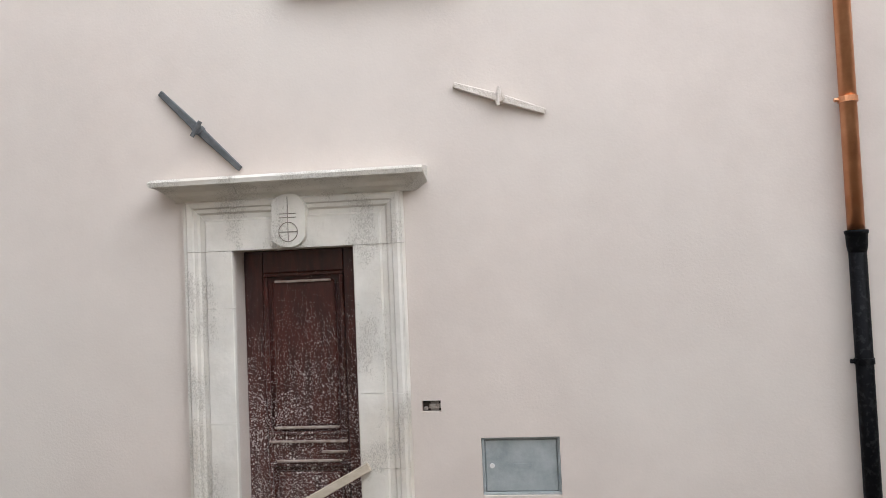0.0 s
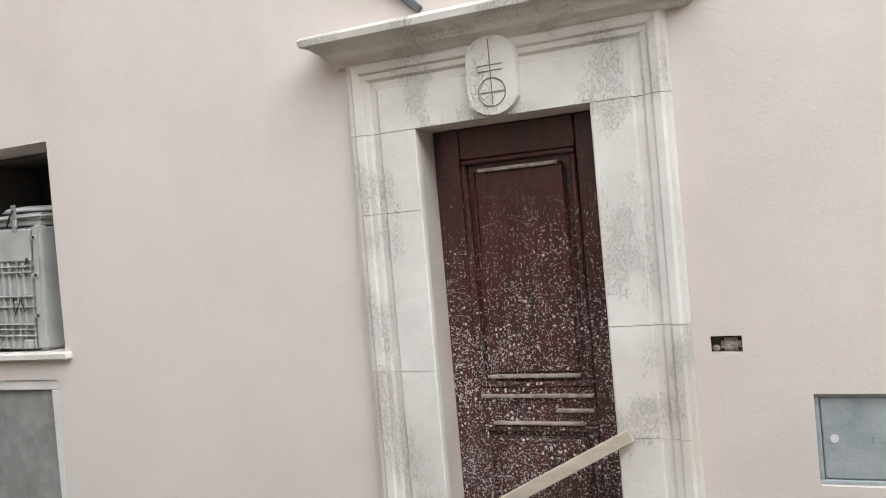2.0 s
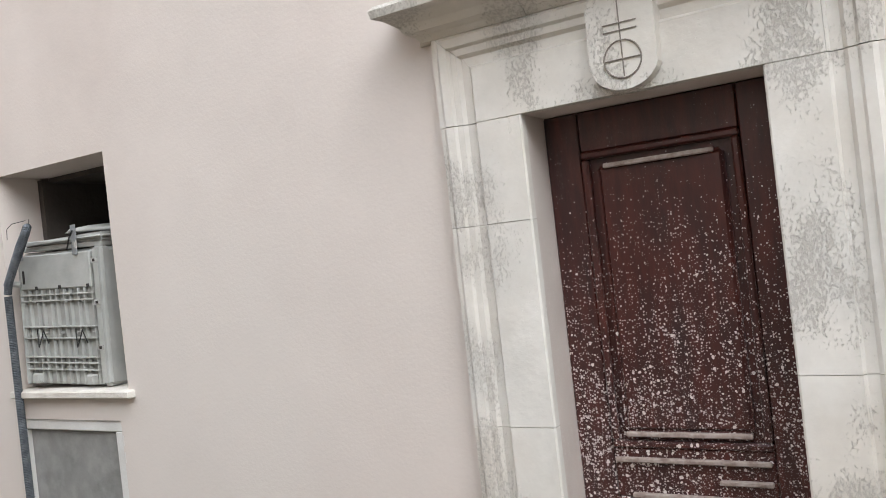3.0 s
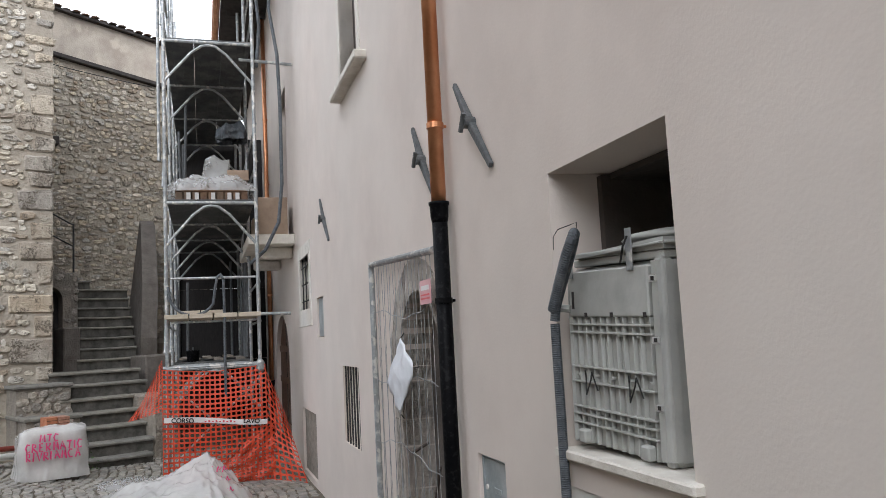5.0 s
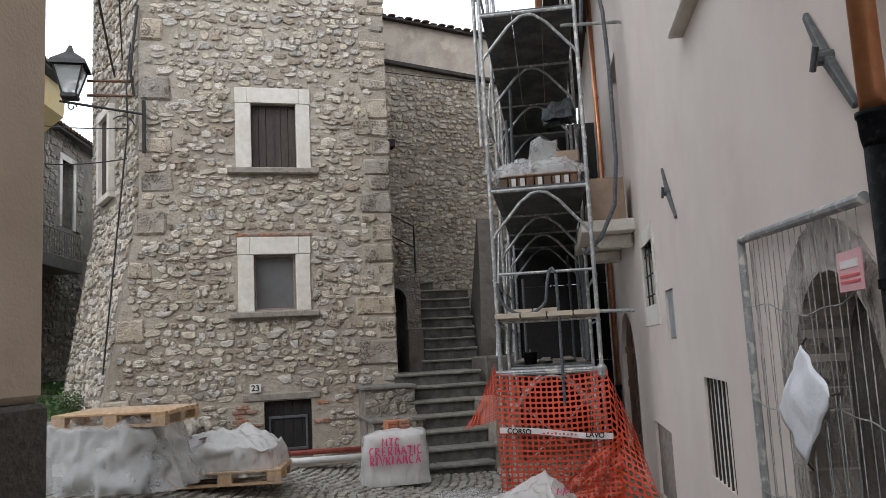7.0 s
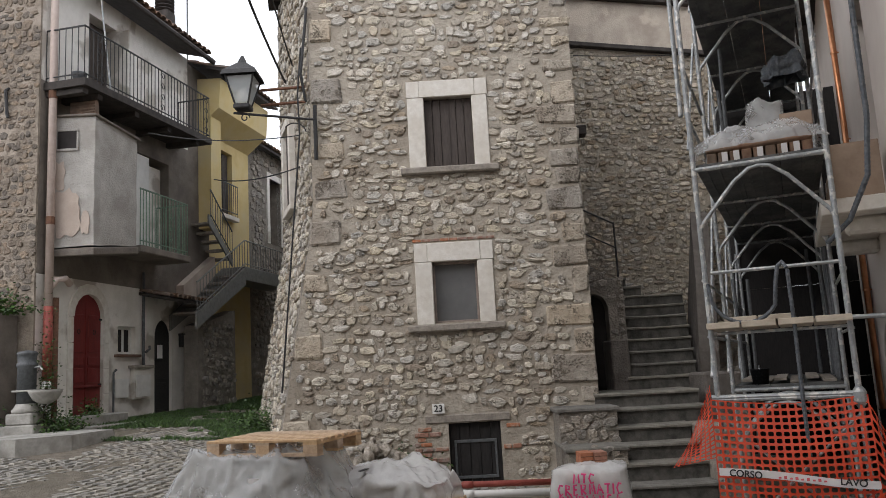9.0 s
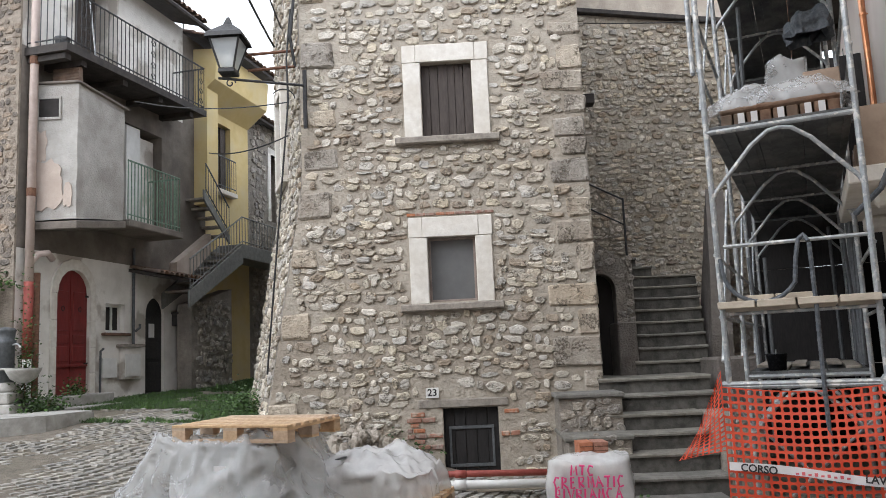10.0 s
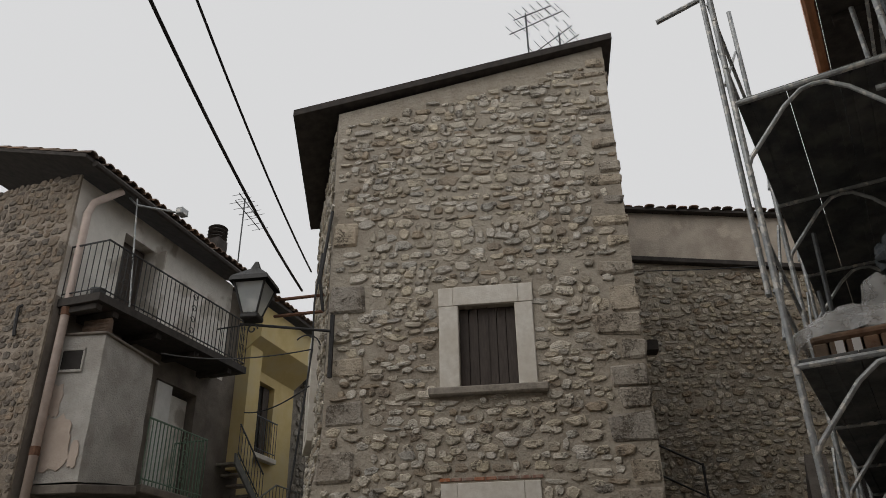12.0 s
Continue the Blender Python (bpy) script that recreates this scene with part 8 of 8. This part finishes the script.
plan = [q for q in plan if q[2] + 0.08 < 7.5 - 0.138 * (2.1 - q[1])]
stones_joined("rubble", plan, REARRUBBLE, rear, "")
for x0, x1, y1, z1 in ((-0.10, 0.62, 0.62, 1.07), (-0.08, 0.60, 1.15, 0.64)):
    o = stones_joined("rubble", rubble_plan(random.Random(33), x0, x1, 0.05, z1, [], 0.07, 0.14, 0.1, 0.2), GREYRUBBLE, pier, "")
    o.location = (0, y1, 0)


def build_cobbles():
    rng = random.Random(101)
    ca, sa = math.cos(radians(-23)), math.sin(radians(-23))
    spots = []
    v = -10.0
    while v < 14:
        u = -24.0 + rng.uniform(0, 0.1)
        row = rng.uniform(0.085, 0.125)
        while u < 0:
            w = rng.uniform(0.08, 0.17)
            uu, vv = u + w / 2, v + row / 2 + 0.16 * abs(math.sin(u * 1.5)) + rng.uniform(-0.012, 0.012)
            x, y = uu * ca - vv * sa, uu * sa + vv * ca
            u += w + 0.010
            s = -x * CA + (y - Y0) * SA
            n = -x * SA - (y - Y0) * CA
            if not (-17.5 < x < -8.7) or n < 0.05 or y < -1.1 - 0.2 * (x + 16):
                continue
            if x < -14.05 and y > 2.0:
                if not (x < -14.05 and y < 2.4 and x > -17):
                    continue
            if x < -13.2 and y > 6.7:
                continue
            if -15.45 < x < -13.25 and y < 0.22:
                continue
            dirt = noise.noise((x * 0.5, y * 0.8, 8)) + 0.45 * noise.noise((x * 2.3, y * 2.6, 5)) if x > -13.2 and y < 1.7 else -1
            if dirt > 0.44 + rng.uniform(-0.08, 0.08):
                continue
            sink = -0.012 * max(0.0, min(1.0, (dirt - 0.12) / 0.3))
            if x < -15.5 and rng.random() < 0.25:
                continue
            spots.append((x, y, w, row - 0.016, rng.uniform(-13, 13) - 23 + 9 * math.cos(u * 1.5), rng.uniform(-0.004, 0.005) + sink))
        v += row + 0.004
    return spots


spots = build_cobbles()
pav = thing("pavement", pose(-12, 5, 0), "worn pale limestone cobbles of the square", "pavement", kind="structure")
shapes = []
for i in range(16):
    r2 = random.Random(200 + i)
    top4 = [(x * r2.uniform(0.40, 0.48), y * r2.uniform(0.40, 0.48), 0.012 + r2.uniform(-0.003, 0.003)) for x, y in ((-1, -1), (1, -1), (1, 1), (-1, 1))]
    mid4 = [(x * 0.5 * r2.uniform(0.86, 1.06), y * 0.5 * r2.uniform(0.86, 1.06), 0.005) for x, y in ((-1, -1), (1, -1), (1, 1), (-1, 1))]
    low4 = [(x * 0.5, y * 0.5, -0.03) for x, y in ((-1, -1), (1, -1), (1, 1), (-1, 1))]
    vs = low4 + mid4 + top4 + [(0, 0, 0.014)]
    fs = []
    for j in range(4):
        k = (j + 1) % 4
        fs += [(j, k, 4 + k, 4 + j), (4 + j, 4 + k, 8 + k, 8 + j), (8 + j, 8 + k, 12)]
    shapes.append((vs, fs))
cob_meshes = []
for vs, fs in shapes:
    me = bpy.data.meshes.new("cobble")
    me.from_pydata(vs, [], fs)
    me.materials.append(COBBLE)
    cob_meshes.append(me)
rng = random.Random(303)
single, vs_all, fs_all = 0, [], []
for x, y, w, d, turn, lift in spots:
    k = rng.randrange(16)
    gzv = ground_z(x, y) + lift
    if -12.6 < x < -10.2 and 4.9 < y < 7.2 and single < 300:
        ob = new("cobble", cob_meshes[k])
        ob.parent = pav
        ob.matrix_basis = Matrix.Translation((x + 12, y - 5, gzv)) @ Matrix.Rotation(radians(turn), 4, "Z") @ Matrix.Diagonal((w, d, 1, 1))
        single += 1
        continue
    c, s2 = math.cos(radians(turn)), math.sin(radians(turn))
    base = len(vs_all)
    for px, py, pz in shapes[k][0]:
        px, py = px * w, py * d
        vs_all.append((x + 12 + px * c - py * s2, y - 5 + px * s2 + py * c, gzv + pz))
    fs_all += [tuple(base + i for i in f) for f in shapes[k][1]]
me = bpy.data.meshes.new("cobbles")
me.from_pydata(vs_all, [], fs_all)
me.materials.append(COBBLE_J)
ob = new("cobbles", me)
ob.parent = pav
tagged(ob, kind="stuff")

# grass before the house with the red door
rng = random.Random(404)
vs, fs = [], []
for _ in range(60000):
    x, y = rng.uniform(-22, -14.3), rng.uniform(-0.7, 2.3)
    if noise.noise((x * 0.9, y * 0.9, 4)) + 0.5 * noise.noise((x * 3, y * 3, 9)) + 0.10 * (-16.0 - x) < -0.08:
        continue
    if y < -1.2 + 0.2 * (-15.6 - x) + 0.25:
        continue
    zz = ground_z(x, y) + 0.01
    hgt, a = rng.uniform(0.02, 0.06), rng.uniform(0, 6.28)
    dx, dy = 0.008 * math.cos(a), 0.011 * math.sin(a)
    base = len(vs)
    vs += [(x - dx, y - dy, zz), (x + dx, y + dy, zz), (x + rng.uniform(-0.04, 0.04), y + rng.uniform(-0.04, 0.04), zz + hgt)]
    fs.append((base, base + 1, base + 2))
me = bpy.data.meshes.new("grass")
me.from_pydata(vs, [], fs)
me.materials.append(LEAF)
tagged(new("grass", me), "short green grass between the cobbles", "grass", kind="stuff")
